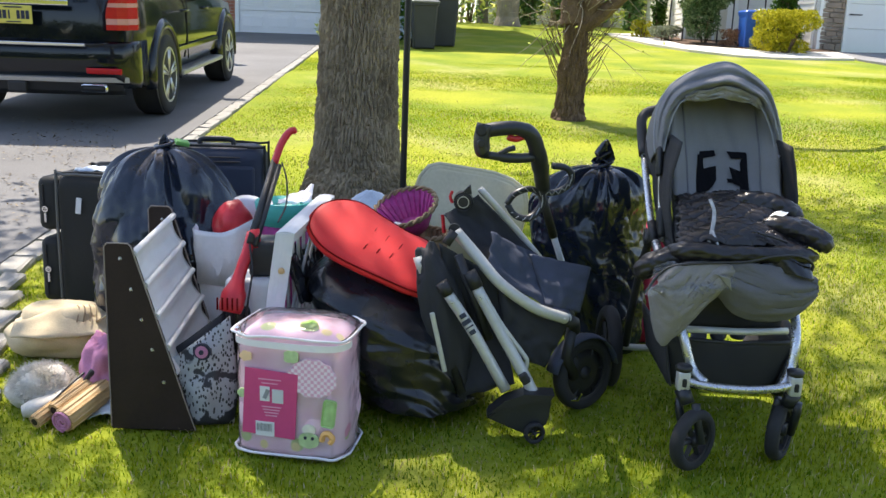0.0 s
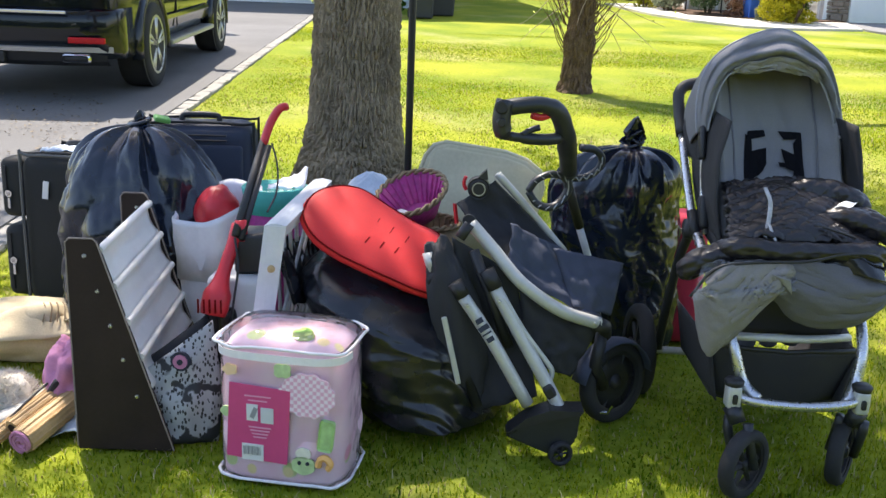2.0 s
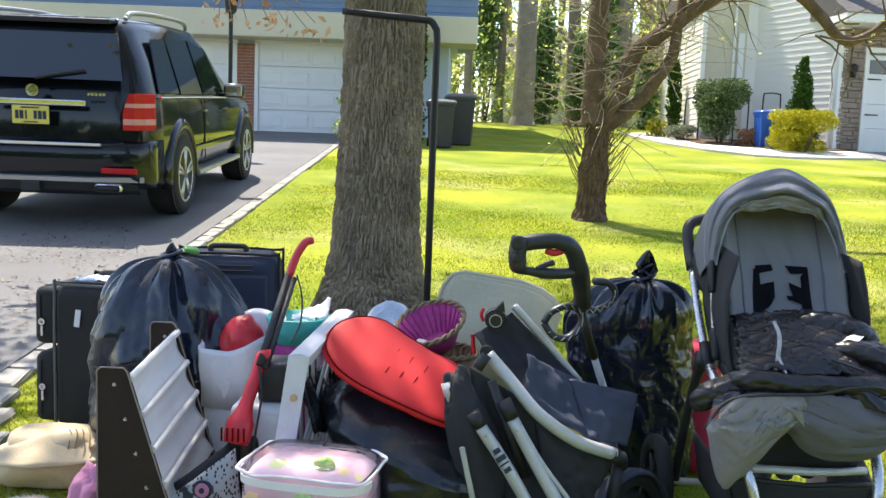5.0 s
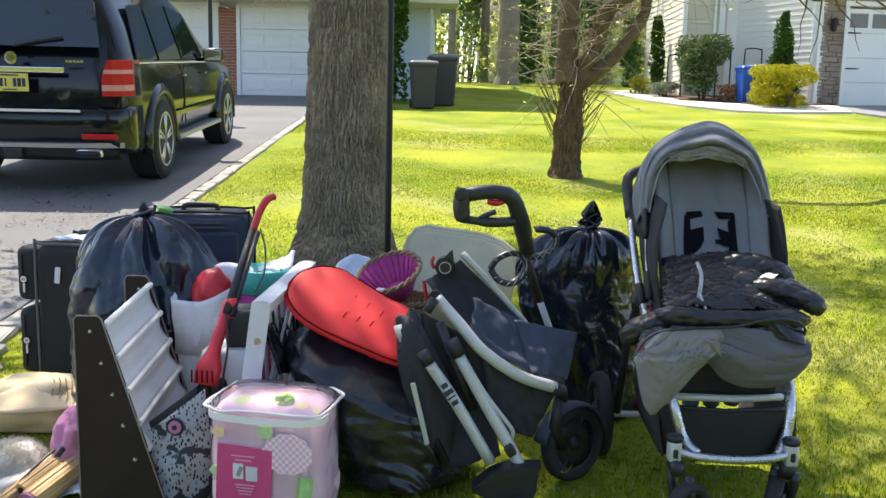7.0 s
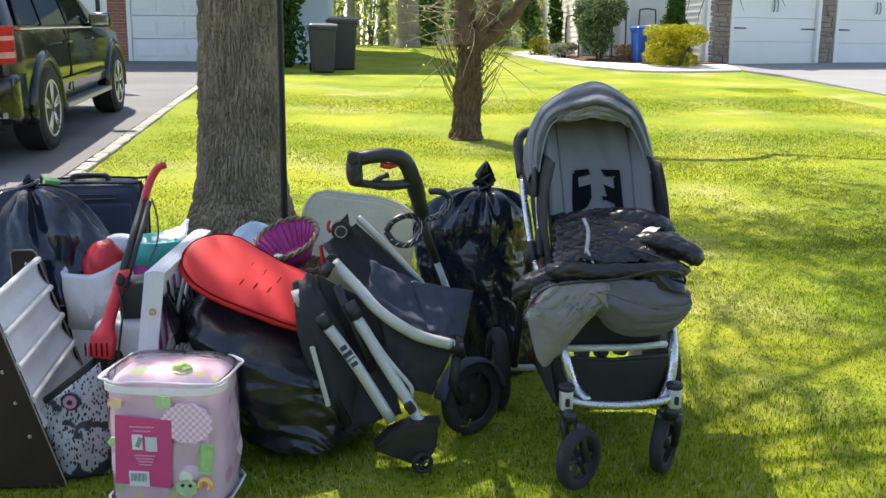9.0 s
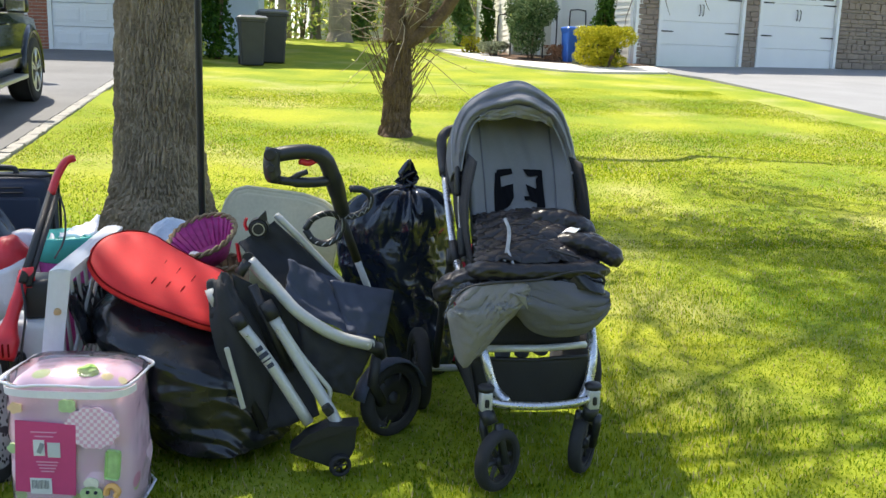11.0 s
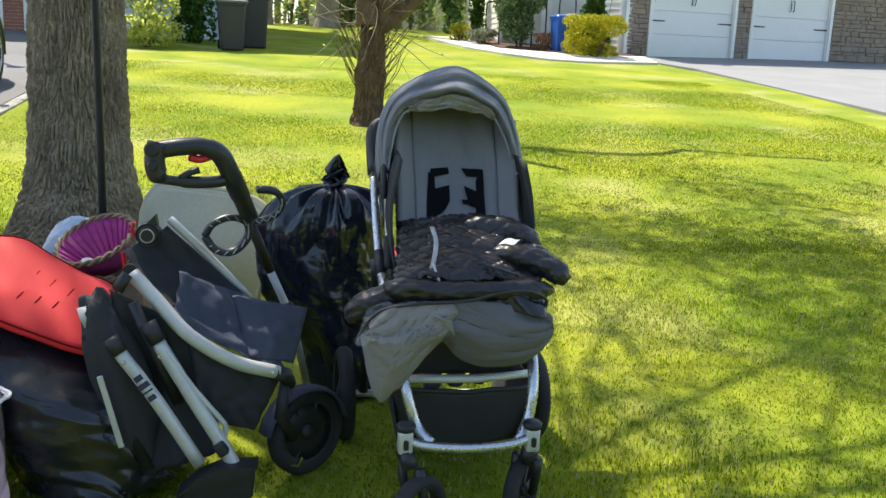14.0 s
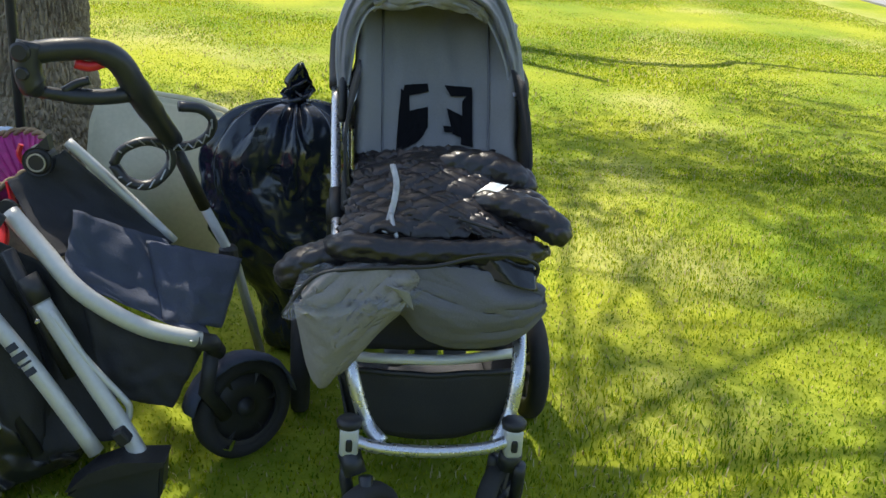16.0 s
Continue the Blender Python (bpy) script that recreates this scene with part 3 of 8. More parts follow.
            lathe(rim, [(0.0, s * 0.985), (0.05, s * 0.985), (0.06, s * 0.97), (0.06, s * 0.93)], 20, "x", c=(0, yc, 0.39))
            for k in range(5):
                a = 2 * math.pi * k / 5 + 0.3
                for da in (-0.13, 0.13):
                    p0 = (s * 0.965, yc + 0.05 * math.cos(a + da * 1.5), 0.39 + 0.05 * math.sin(a + da * 1.5))
                    p1 = (s * 0.975, yc + 0.245 * math.cos(a + da), 0.39 + 0.245 * math.sin(a + da))
                    tube(rim, [p0, p1], [0.026, 0.022], 6)
            part("rim", rim, ALLOY, tyre, "silver five spoke alloy rim", smooth=True)
            part("brake_disc", lathe(bmesh.new(), [(0.0, s * 0.90), (0.2, s * 0.90), (0.2, s * 0.885), (0.0, s * 0.885)], 24, "x", c=(0, yc, 0.39)), BLKPLASTIC, tyre)
        # tail light wrapping the corner
        bm = bmesh.new()
        def lamp_in(z):
            return 0.735 + 0.075 * max(0.0, (z - 0.98) / 0.22) ** 1.5
        for (a, b_) in ((0.86, 0.905), (0.955, 1.05), (1.085, 1.165)):
            rings(bm, [[(s * lamp_in(z), -1.045, z), (s * 0.83, -1.04, z), (s * 0.905, -0.985, z), (s * 0.958, -0.88, z), (s * 0.945, -0.80, z), (s * 0.84, -0.85, z), (s * lamp_in(z), -0.95, z)] for z in [a + (b_ - a) * k / 4 for k in range(5)]])
        tl = part("tail_light", bm, REDLENS, car, "red tail light with pale bands", smooth=False)
        bm = bmesh.new()
        for (a, b_) in ((0.905, 0.955), (1.05, 1.085)):
            rings(bm, [[(s * lamp_in(z), -1.045 + 0.006, z), (s * 0.83, -1.04 + 0.006, z), (s * 0.905, -0.985 + 0.006, z), (s * 0.958, -0.88, z), (s * 0.945, -0.80, z), (s * 0.84, -0.85, z), (s * lamp_in(z), -0.95, z)] for z in (a, b_)])
        part("light_band", bm, PINKLENS, tl)
        part("reflector", boxed((s * 0.72, -1.125, 0.52), (0.3, 0.03, 0.05), None, 0.01, 2), REDLENS, car)
        ex = part("exhaust_tip", boxed((s * 0.62, -1.105, 0.372), (0.235, 0.06, 0.075), None, 0.028, 3), CHROME, car)
        part("exhaust_bore", boxed((s * 0.62, -1.134, 0.372), (0.205, 0.012, 0.052), None, 0.02, 3), BLKPLASTIC, ex)
    # rear: bumper, hatch glass, strips, plate
    bm = bmesh.new()
    rings(bm, [[(-0.955, -0.62, z), (-0.95, -0.9, z), (-0.86, -1.04 - d, z), (-0.5, -1.09 - d, z), (0.5, -1.09 - d, z), (0.86, -1.04 - d, z), (0.95, -0.9, z), (0.955, -0.62, z)] for z, d in ((0.36, -0.06), (0.42, 0.0), (0.55, 0.025), (0.68, 0.03), (0.74, 0.0), (0.76, -0.05))])
    part("rear_bumper", bm, PAINT, car, smooth=True)
    bm = bmesh.new()
    rings(bm, [[(-0.90, -1.03, z), (-0.5, -1.125 + d, z), (0.5, -1.125 + d, z), (0.90, -1.03, z), (0.8, -0.95, z), (-0.8, -0.95, z)] for z, d in ((0.415, 0.02), (0.42, 0.0), (0.455, -0.004), (0.462, 0.015))])
    part("skid_plate", bm, SILVERTRIM, car, "silver rear skid plate")
    bm = bmesh.new()
    rings(bm, [[(-0.84, -1.02 + d, z), (-0.5, -1.105 + d, z), (0.5, -1.105 + d, z), (0.84, -1.02 + d, z), (0.8, -0.9, z), (-0.8, -0.9, z)] for z, d in ((0.30, 0.08), (0.34, 0.02), (0.415, 0.0))])
    part("rear_valance", bm, BLKPLASTIC, car, "dark grey rear valance", smooth=False)
    part("tow_hitch", boxed((-0.02, -1.1, 0.37), (0.16, 0.1, 0.09), None, 0.012, 2), BLKPLASTIC, car)
    part("bumper_strip", boxed((0, -1.128, 0.735), (1.15, 0.02, 0.028), None, 0.006, 2), CHROME, car)
    part("hatch_strip", boxed((-0.02, -1.06, 1.075), (0.92, 0.03, 0.05), None, 0.01, 2), CHROME, car)
    bm = bmesh.new()
    rings(bm, [[(-0.74, -1.03 + d, 1.27), (0.74, -1.03 + d, 1.27), (0.62, -0.79 + d, 1.69), (-0.62, -0.79 + d, 1.69)] for d in (0.03, -0.005)])
    part("rear_window", bm, CARGLASS, car)
    part("spoiler", boxed((0, -0.74, 1.77), (1.18, 0.24, 0.05), Euler((0.1, 0, 0)).to_matrix(), 0.02, 2), PAINT, car)
    part("rear_wiper", tubed(smoothed([(0.02, -1.05, 1.27), (0.2, -1.035, 1.31), (0.42, -1.015, 1.35)], 3), 0.012, 6), BLKPLASTIC, car)
    pl = part("number_plate", boxed((-0.02, -1.072, 0.965), (0.305, 0.02, 0.152), None, 0.006, 2), PLATE, car, "yellow number plate with dark bars")
    bm = bmesh.new()
    for k, wd in enumerate((0.028, 0.03, 0.012, 0.0, 0.026, 0.03, 0.028)):
        if wd:
            box(bm, (-0.135 + 0.038 * k + 0.005, -1.084, 0.965), (wd, 0.004, 0.07))
    box(bm, (-0.02, -1.084, 1.025), (0.15, 0.004, 0.012))
    box(bm, (-0.02, -1.084, 0.905), (0.12, 0.004, 0.010))
    part("plate_marks", bm, INK, pl)
    bm = bmesh.new()
    lathe(bm, [(0.052, -1.062), (0.052, -1.075), (0.043, -1.075), (0.043, -1.062)], 28, "y", c=(0.0, 0, 1.17))
    part("badge_ring", bm, CHROME, car, "round chrome badge")
    bm = bmesh.new()
    for k in range(5):
        box(bm, (0.46 + 0.03 * k, -1.05 + 0.004 * k, 1.15), (0.02, 0.012, 0.022))
    part("badge_letters", bm, CHROME, car)
    return car


CARYAW = 4.4
cx, cy = -3.98, 8.58
suv(pose(cx, cy, g(cx, cy) + 0.035, 4.3, 0, CARYAW))


# ---- leaves, shrubs, trees ----
def leaf_rows(centres, size, rng, droop=0.0):
    """Small folded leaves (two triangles each) turned at random."""
    n = len(centres)
    c = np.asarray(centres)
    a = rng.normal(size=(n, 3))
    a /= np.linalg.norm(a, axis=1)[:, None]
    b = np.cross(a, rng.normal(size=(n, 3)))
    b /= np.linalg.norm(b, axis=1)[:, None]
    s = size * rng.uniform(0.6, 1.3, size=(n, 1))
    nrm = np.cross(a, b)
    v = np.stack([c - a * s, c + b * s * 0.45 + nrm * s * 0.15, c + a * s, c - b * s * 0.45 + nrm * s * 0.15], axis=1).reshape(-1, 3)
    f = (np.arange(n)[:, None] * 4 + np.array([[0, 1, 2, 3]])).astype(np.int32)
    return v, f


def shrub(name, x, y, rx, ry, h, n, size, material, label, seed, cone=0.0, category="shrub", lumps=7, stems=True):
    rng = np.random.default_rng(seed)
    m = pose(x, y, g(x, y))
    sh = thing(name, m, label, category)
    pts = []
    for k in range(lumps):
        t = rng.uniform(0.12, 0.92)
        rr = (1 - cone * t) * (0.75 if not cone else 0.6)
        a = rng.uniform(0, 6.28)
        cc = np.array([math.cos(a) * rx * rr * 0.55, math.sin(a) * ry * rr * 0.55, h * t])
        q = rng.normal(size=(n // lumps, 3))
        q /= np.linalg.norm(q, axis=1)[:, None]
        q *= rng.uniform(0.45, 1.0, size=(len(q), 1)) ** 0.5
        q = q * np.array([rx * (1 - cone * t) * 0.62, ry * (1 - cone * t) * 0.62, h * 0.26]) + cc
        pts.append(q)
    q = np.concatenate(pts)
    t = np.clip(q[:, 2] / h, 0, 1)
    lim = np.sqrt((q[:, 0] / rx) ** 2 + (q[:, 1] / ry) ** 2) < (1.05 - cone * t)
    q = q[(q[:, 2] > 0.03) & (q[:, 2] < h * 1.02) & lim]
    v, f = leaf_rows(q, size, rng)
    cloud(v, f, "foliage", material, None, kind="stuff", parent=sh)
    bm = bmesh.new()
    for k in range(7):
        a = rng.uniform(0, 6.28)
        tube(bm, [(0.04 * math.cos(a), 0.04 * math.sin(a), -0.02), (rx * 0.25 * math.cos(a), ry * 0.25 * math.sin(a), h * 0.35), (rx * 0.4 * (1 - cone) * math.cos(a + 0.4), ry * 0.4 * (1 - cone) * math.sin(a + 0.4), h * 0.75)], [0.02, 0.014, 0.005], 5)
    tagged(part("stem_mass", bm, BARK2, sh), kind="stuff")
    return sh


ARBOR = leafmat("arborvitae", (0.025, 0.07, 0.012), (0.08, 0.16, 0.02), 0.15)
GOLD = leafmat("gold_foliage", (0.28, 0.28, 0.015), (0.55, 0.50, 0.04), 0.3)
GREENSH = leafmat("shrub_leaf", (0.03, 0.075, 0.02), (0.20, 0.26, 0.12), 0.2)
GREYSH = leafmat("grey_shrub", (0.16, 0.2, 0.13), (0.34, 0.36, 0.24), 0.2)
RUST = leafmat("rust_shrub", (0.22, 0.11, 0.06), (0.45, 0.27, 0.18), 0.2)
SPRING = leafmat("spring_leaf", (0.34, 0.42, 0.08), (0.70, 0.70, 0.22), 0.68)
shrub("arborvitae_shrub", 7.35, 22.25, 0.62, 0.60, 2.2, 8000, 0.045, ARBOR, "narrow dark green cone shrub before white siding", 3, cone=0.85, lumps=16)
shrub("gold_shrub", 7.15, 21.3, 0.82, 0.7, 0.98, 8000, 0.038, GOLD, "low golden yellow mounded shrub by the path", 4)
shrub("flowering_shrub", 5.85, 23.7, 0.78, 0.7, 1.65, 9000, 0.045, GREENSH, "rounded green shrub with pale new leaves", 5, lumps=9)
shrub("low_shrub", 5.0, 24.6, 0.45, 0.4, 0.42, 1500, 0.04, GREYSH, "low grey-green shrub beside the path", 6)
shrub("rust_shrub", 6.35, 23.0, 0.4, 0.35, 0.45, 1300, 0.04, RUST, "low reddish brown shrub in the bed", 7)
shrub("low_shrub", 6.75, 22.0, 0.25, 0.22, 0.4, 900, 0.035, GREYSH, "small grey-green shrub beside blue bin", 8)
shrub("arborvitae_shrub", 5.35, 27.4, 0.35, 0.35, 2.2, 3200, 0.06, ARBOR, "slim dark evergreen at the house corner", 9, cone=0.5, lumps=12)
shrub("gold_shrub", 4.65, 25.9, 0.35, 0.3, 0.5, 1000, 0.045, GOLD, "small yellow shrub at the house corner", 10)
shrub("arborvitae_shrub", -2.0, 20.9, 0.6, 0.6, 3.0, 6500, 0.07, ARBOR, "tall dark evergreen beside the garage wall", 11, cone=0.35, lumps=16)
shrub("spring_shrub", -2.75, 19.0, 0.75, 0.6, 1.05, 2600, 0.05, SPRING, "loose yellow-green shrub at the drive's end", 12)

# bins
def wheelie(m, h, w, d, material, lidmat, label, name="wheeled_bin"):
    b = thing(name, m, label, "bin")
    bm = bmesh.new()
    rings(bm, [[(sx * w / 2 * k, sy * d / 2 * k, z) for sx, sy in ((-1, -0.85), (-0.85, -1), (0.85, -1), (1, -0.85), (1, 0.85), (0.85, 1), (-0.85, 1), (-1, 0.85))] for k, z in ((0.74, 0.0), (0.78, 0.02), (0.95, h * 0.86), (1.03, h * 0.87), (1.03, h * 0.93))])
    part("body", bm, material, b)
    bm = bmesh.new()
    rings(bm, [[(sx * w / 2 * k, sy * d / 2 * k, z) for sx, sy in ((-1, -0.85), (-0.85, -1), (0.85, -1), (1, -0.85), (1, 0.85), (0.85, 1), (-0.85, 1), (-1, 0.85))] for k, z in ((1.08, h * 0.92), (1.1, h * 0.95), (0.95, h * 0.985), (0.6, h))])
    part("lid", bm, lidmat, b)
    part("handle", tubed([(-w * 0.4, d * 0.6, h * 0.9), (w * 0.4, d * 0.6, h * 0.9)], 0.015, 8), material, b)
    for s in (-1, 1):
        part("wheel", lathe(bmesh.new(), [(0.0, 0.0), (0.1, 0.0), (0.1, 0.05), (0.0, 0.05)], 18, "x", c=(s * w * 0.4 - 0.025, d * 0.42, 0.1)), RUBBER, b)
    return b


BINDARK = mat("bin_grey_plastic", (0.035, 0.036, 0.04), 0.55, vary=0.15, scale=5, bump=0.1)
BINLID = mat("bin_lid_plastic", (0.12, 0.125, 0.14), 0.4, vary=0.15, scale=5, bump=0.1)
BINBLUE = mat("bin_blue_plastic", (0.02, 0.10, 0.42), 0.45, vary=0.12, scale=5, bump=0.05)
BINGREY = mat("bin_pale_plastic", (0.20, 0.24, 0.25), 0.5, vary=0.12, scale=5, bump=0.05)
wheelie(pose(-1.13, 19.2, g(0, 19.2), 0, 0, 10), 1.0, 0.56, 0.6, BINDARK, BINLID, "dark grey plastic wheeled bin on the lawn")
wheelie(pose(-0.75, 20.1, g(0, 20.1), 0, 0, 8), 1.12, 0.62, 0.68, BINDARK, BINLID, "taller dark grey wheeled bin behind another")
wheelie(pose(6.6, 22.65, g(0, 22.6), 0, 0, 10), 0.95, 0.3, 0.45, BINBLUE, BINBLUE, "blue plastic recycling bin against white house", "recycling_bin")
wheelie(pose(6.95, 22.75, g(0, 22.7), 0, 0, 10), 0.98, 0.34, 0.45, BINGREY, BINGREY, "pale grey bin beside blue bin", "recycling_bin")
for hx, hy, hw, hh in ((5.3, 24.6, 0.2, 1.15), (6.4, 23.9, 0.2, 1.25), (6.95, 23.2, 0.24, 1.35)):
    bm = tubed(smoothed([(-hw, 0, 0), (-hw, 0, hh - 0.15), (-hw + 0.08, 0, hh), (hw - 0.08, 0, hh), (hw, 0, hh - 0.15), (hw, 0, 0)], 4), 0.018, 6)
    whole("garden_hoop", bm, BLACKIRON, pose(hx, hy, g(hx, hy), 0, 0, 15), "black metal hoop standing in the bed", "hoop", "garden hoops", smooth=True)

# ---- trees ----
def grow(bm, p, d, length, r, depth, rng, tips, spread=0.6, lift=0.12, seg=6):
    pts, rs = [p.copy()], [r]
    q, dd = p.copy(), d.normalized()
    steps = 4
    for i in range(steps):
        dd = (dd + Vector((rng.uniform(-1, 1), rng.uniform(-1, 1), rng.uniform(-0.6, 1))) * 0.16 + Vector((0, 0, lift * 0.3))).normalized()
        q = q + dd * length / steps
        pts.append(q.copy())
        rs.append(r * (1 - 0.45 * (i + 1) / steps))
    tube(bm, pts, rs, seg, shake=0.12 if r > 0.03 else 0)
    if depth == 0:
        tips.extend(pts[1:])
        return
    for k in range(rng.integers(2, 4)):
        i = rng.integers(2, steps + 1)
        a = Vector((rng.uniform(-1, 1), rng.uniform(-1, 1), rng.uniform(-0.4, 0.8)))
        nd = (dd + a * spread * 1.3).normalized()
        grow(bm, pts[i], nd, length * rng.uniform(0.55, 0.8), rs[i] * rng.uniform(0.5, 0.75), depth - 1, rng, tips, spread, lift, max(4, seg - 1))


def bark_trunk(rows, seg, depth, ridge, seed):
    """Trunk rows of (x, y, z, radius): tall narrow plates parted by branching furrows; ridge is the number of plates in a metre of girth."""
    bm = bmesh.new()
    loops = []
    n = len(rows)
    for i, (x, y, z, r) in enumerate(rows):
        lp = []
        for k in range(seg):
            a = 2 * math.pi * k / seg
            ca, sa = math.cos(a), math.sin(a)
            wob = Vector((noise.noise((ca * 3, sa * 3, z * 5 + seed)), noise.noise((ca * 3 + 9, sa * 3, z * 5 + seed)), 0)) * 0.55
            q = Vector((ca * r * ridge, sa * r * ridge, z * ridge * 0.13 + seed)) + wob * 1.6
            d, _ = noise.voronoi(q)
            plate = min(1.0, max(0.0, (d[1] - d[0]) * 2.3 - 0.05)) ** 0.7
            rough = 0.35 * noise.noise((ca * r * ridge * 3, sa * r * ridge * 3, z * ridge * 1.1))
            big = 0.05 * noise.noise((ca * 1.2, sa * 1.2, z * 0.7 + seed))
            flare = 1 + 0.12 * math.exp(-i / n * 16) * math.cos(a * 5 + seed)
            rr = r * flare * (1 + big) - depth * (1 - plate) + depth * rough
            lp.append((x + ca * rr, y + sa * rr, z))
        loops.append(lp)
    return rings(bm, loops)


TX, TY = -0.61, 4.46
CROWN_GAP = 0.10
FOOT = 0.10
big_tree = thing("shade_tree", pose(TX, TY, g(TX, TY)), "large grey-brown tree with furrowed bark on the lawn", "tree")
rows = []
for i in range(400):
    z = -0.1 + 2.2 * i / 330 if i < 330 else 2.1 + 7.4 * (i - 329) / 70
    rad = 0.212 + 0.15 * math.exp(-max(0, z) * 3.9) + FOOT * math.exp(-(max(0, z) / 0.30) ** 2) - (0.008 * z if z < 2.8 else 0.0224 + 0.027 * (z - 2.8)) + (0.06 if z < 0.02 else 0)
    rows.append((0.01 * z, 0.01 * z, z, max(0.02, rad)))
part("trunk", bark_trunk(rows, 340, 0.019, 58, 2.0), BARK, big_tree, smooth=False)
rng = np.random.default_rng(21)
bm = bmesh.new()
tips = []
for k in range(40):
    z = 4.1 + 3.6 * k / 39 + rng.uniform(-0.15, 0.15)
    a = 2.4 * k + rng.uniform(-0.4, 0.4)
    ln = (2.9 - 0.25 * (z - 4.1)) * (1.0 + 0.55 * max(0.0, math.cos(a - 1.1))) * (0.6 if math.cos(a) < -0.3 else 1.0)
    grow(bm, Vector((0.01 * z, 0.01 * z, z)), Vector((math.cos(a) * 1.1, math.sin(a) + 0.45, 0.22)), ln, 0.026 - 0.003 * (z - 4.1), 3, rng, tips, 0.8, 0.03, 6)
part("limbs", bm, BARK, big_tree, "bare spreading limbs and twigs")
# young leaves in loose sprays round the twigs
tips = np.array([np.array(q) for q in tips])
pick = tips[rng.integers(0, len(tips), 130000)] + rng.normal(size=(130000, 3)) * 0.38
keep = np.array([noise.noise((q[0] * 0.8, q[1] * 0.8, q[2] * 0.5 + 4.0)) + 0.35 * noise.noise((q[0] * 2.4, q[1] * 2.4, q[2] * 1.2)) > CROWN_GAP for q in pick])
# hardly any leaves on the inner limbs
keep &= (np.hypot(pick[:, 0] + 0.6, pick[:, 1] - 0.5) > 1.9) | (rng.uniform(0, 1, len(pick)) < 0.12)
v, f = leaf_rows(pick[keep], 0.062, rng)
cloud(v, f, "crown", leafmat("maple_bud", (0.20, 0.24, 0.05), (0.42, 0.30, 0.10), 0.5), None, kind="stuff", parent=big_tree)

# smaller tree with a forked trunk
SX, SY = 1.02, 9.55
sz = g(SX, SY)
fork = thing("forked_tree", pose(SX, SY, sz), "small rough-barked tree with forked limbs, hardly in leaf", "tree")
rows = []
for i in range(60):
    z = -0.06 + 1.3 * i / 59
    rows.append((0.04 * z, 0, z, 0.148 + 0.065 * math.exp(-max(0, z) * 7) + (0.03 * math.exp(-((z - 0.5) / 0.14) ** 2)) - 0.02 * z))
part("trunk", bark_trunk(rows, 110, 0.03, 26, 5.0), BARK2, fork)
def limb(pts, r0, r1, n=6):
    p = smoothed(pts, n)
    return tubed(p, [r0 + (r1 - r0) * i / (len(p) - 1) for i in range(len(p))], 10, shake=0.3)
part("limb", limb([(-0.02, 0, 1.0), (-0.03, 0, 1.6), (0.0, 0.05, 2.4), (-0.05, 0.1, 3.4), (0.1, 0.1, 4.6)], 0.125, 0.05), BARK2, fork)
part("limb", limb([(0.08, 0, 1.05), (0.25, -0.02, 1.35), (0.36, -0.05, 1.72), (0.7, -0.1, 2.0), (1.2, -0.1, 2.35), (1.72, -0.1, 2.47), (2.1, -0.1, 2.25), (2.42, -0.1, 1.93), (2.7, -0.1, 2.0), (3.0, -0.15, 2.25), (3.6, -0.2, 2.4)], 0.10, 0.03), BARK2, fork)
part("limb", limb([(0.06, 0.0, 0.95), (0.36, -0.05, 1.18), (0.62, -0.08, 1.5), (0.75, -0.1, 1.75), (0.78, -0.1, 2.15), (0.9, -0.1, 2.8)], 0.085, 0.04), BARK2, fork)
rng = np.random.default_rng(5)
bm = bmesh.new()
for k in range(60):
    a, z0 = rng.uniform(0, 6.28), rng.uniform(0.35, 0.9)
    p = Vector((0.15 * math.cos(a), 0.15 * math.sin(a), z0))
    d = Vector((math.cos(a) * 0.6, math.sin(a) * 0.5, 0.75))
    pts = [p]
    for i in range(4):
        d = (d + Vector((rng.uniform(-1, 1), rng.uniform(-1, 1), rng.uniform(0, 0.6))) * 0.25).normalized()
        pts.append(pts[-1] + d * rng.uniform(0.08, 0.17))
    tube(bm, pts, [0.006, 0.005, 0.004, 0.003, 0.0015], 4)
tagged(part("sprout_mass", bm, BARK2, fork, "thin bare sprouts round the trunk"), kind="stuff")
bm = bmesh.new()
tp = []
for k in range(46):
    t = rng.uniform(0, 1)
    base = [Vector((2.42, -0.1, 1.93)), Vector((3.6, -0.2, 2.4)), Vector((1.2, -0.1, 2.35)), Vector((0.0, 0.05, 2.4))][k % 4] + Vector((rng.uniform(-0.5, 0.6), rng.uniform(-0.2, 0.2), rng.uniform(-0.05, 0.15)))
    d = Vector((rng.uniform(-1, 1), rng.uniform(-0.6, 0.6), rng.uniform(-1.1, 0.5)))
    pts = [base]
    for i in range(5):
        d = (d + Vector((rng.uniform(-1, 1), rng.uniform(-1, 1), rng.uniform(-1, 0.7))) * 0.35).normalized()
        pts.append(pts[-1] + d * rng.uniform(0.08, 0.2))
    tube(bm, pts, [0.012, 0.010, 0.008, 0.006, 0.004, 0.002], 5)
    tp.extend(pts)
tagged(part("hanging_twig_mass", bm, BARK2, fork, "crooked bare twigs"), kind="stuff")
bm = bmesh.new()
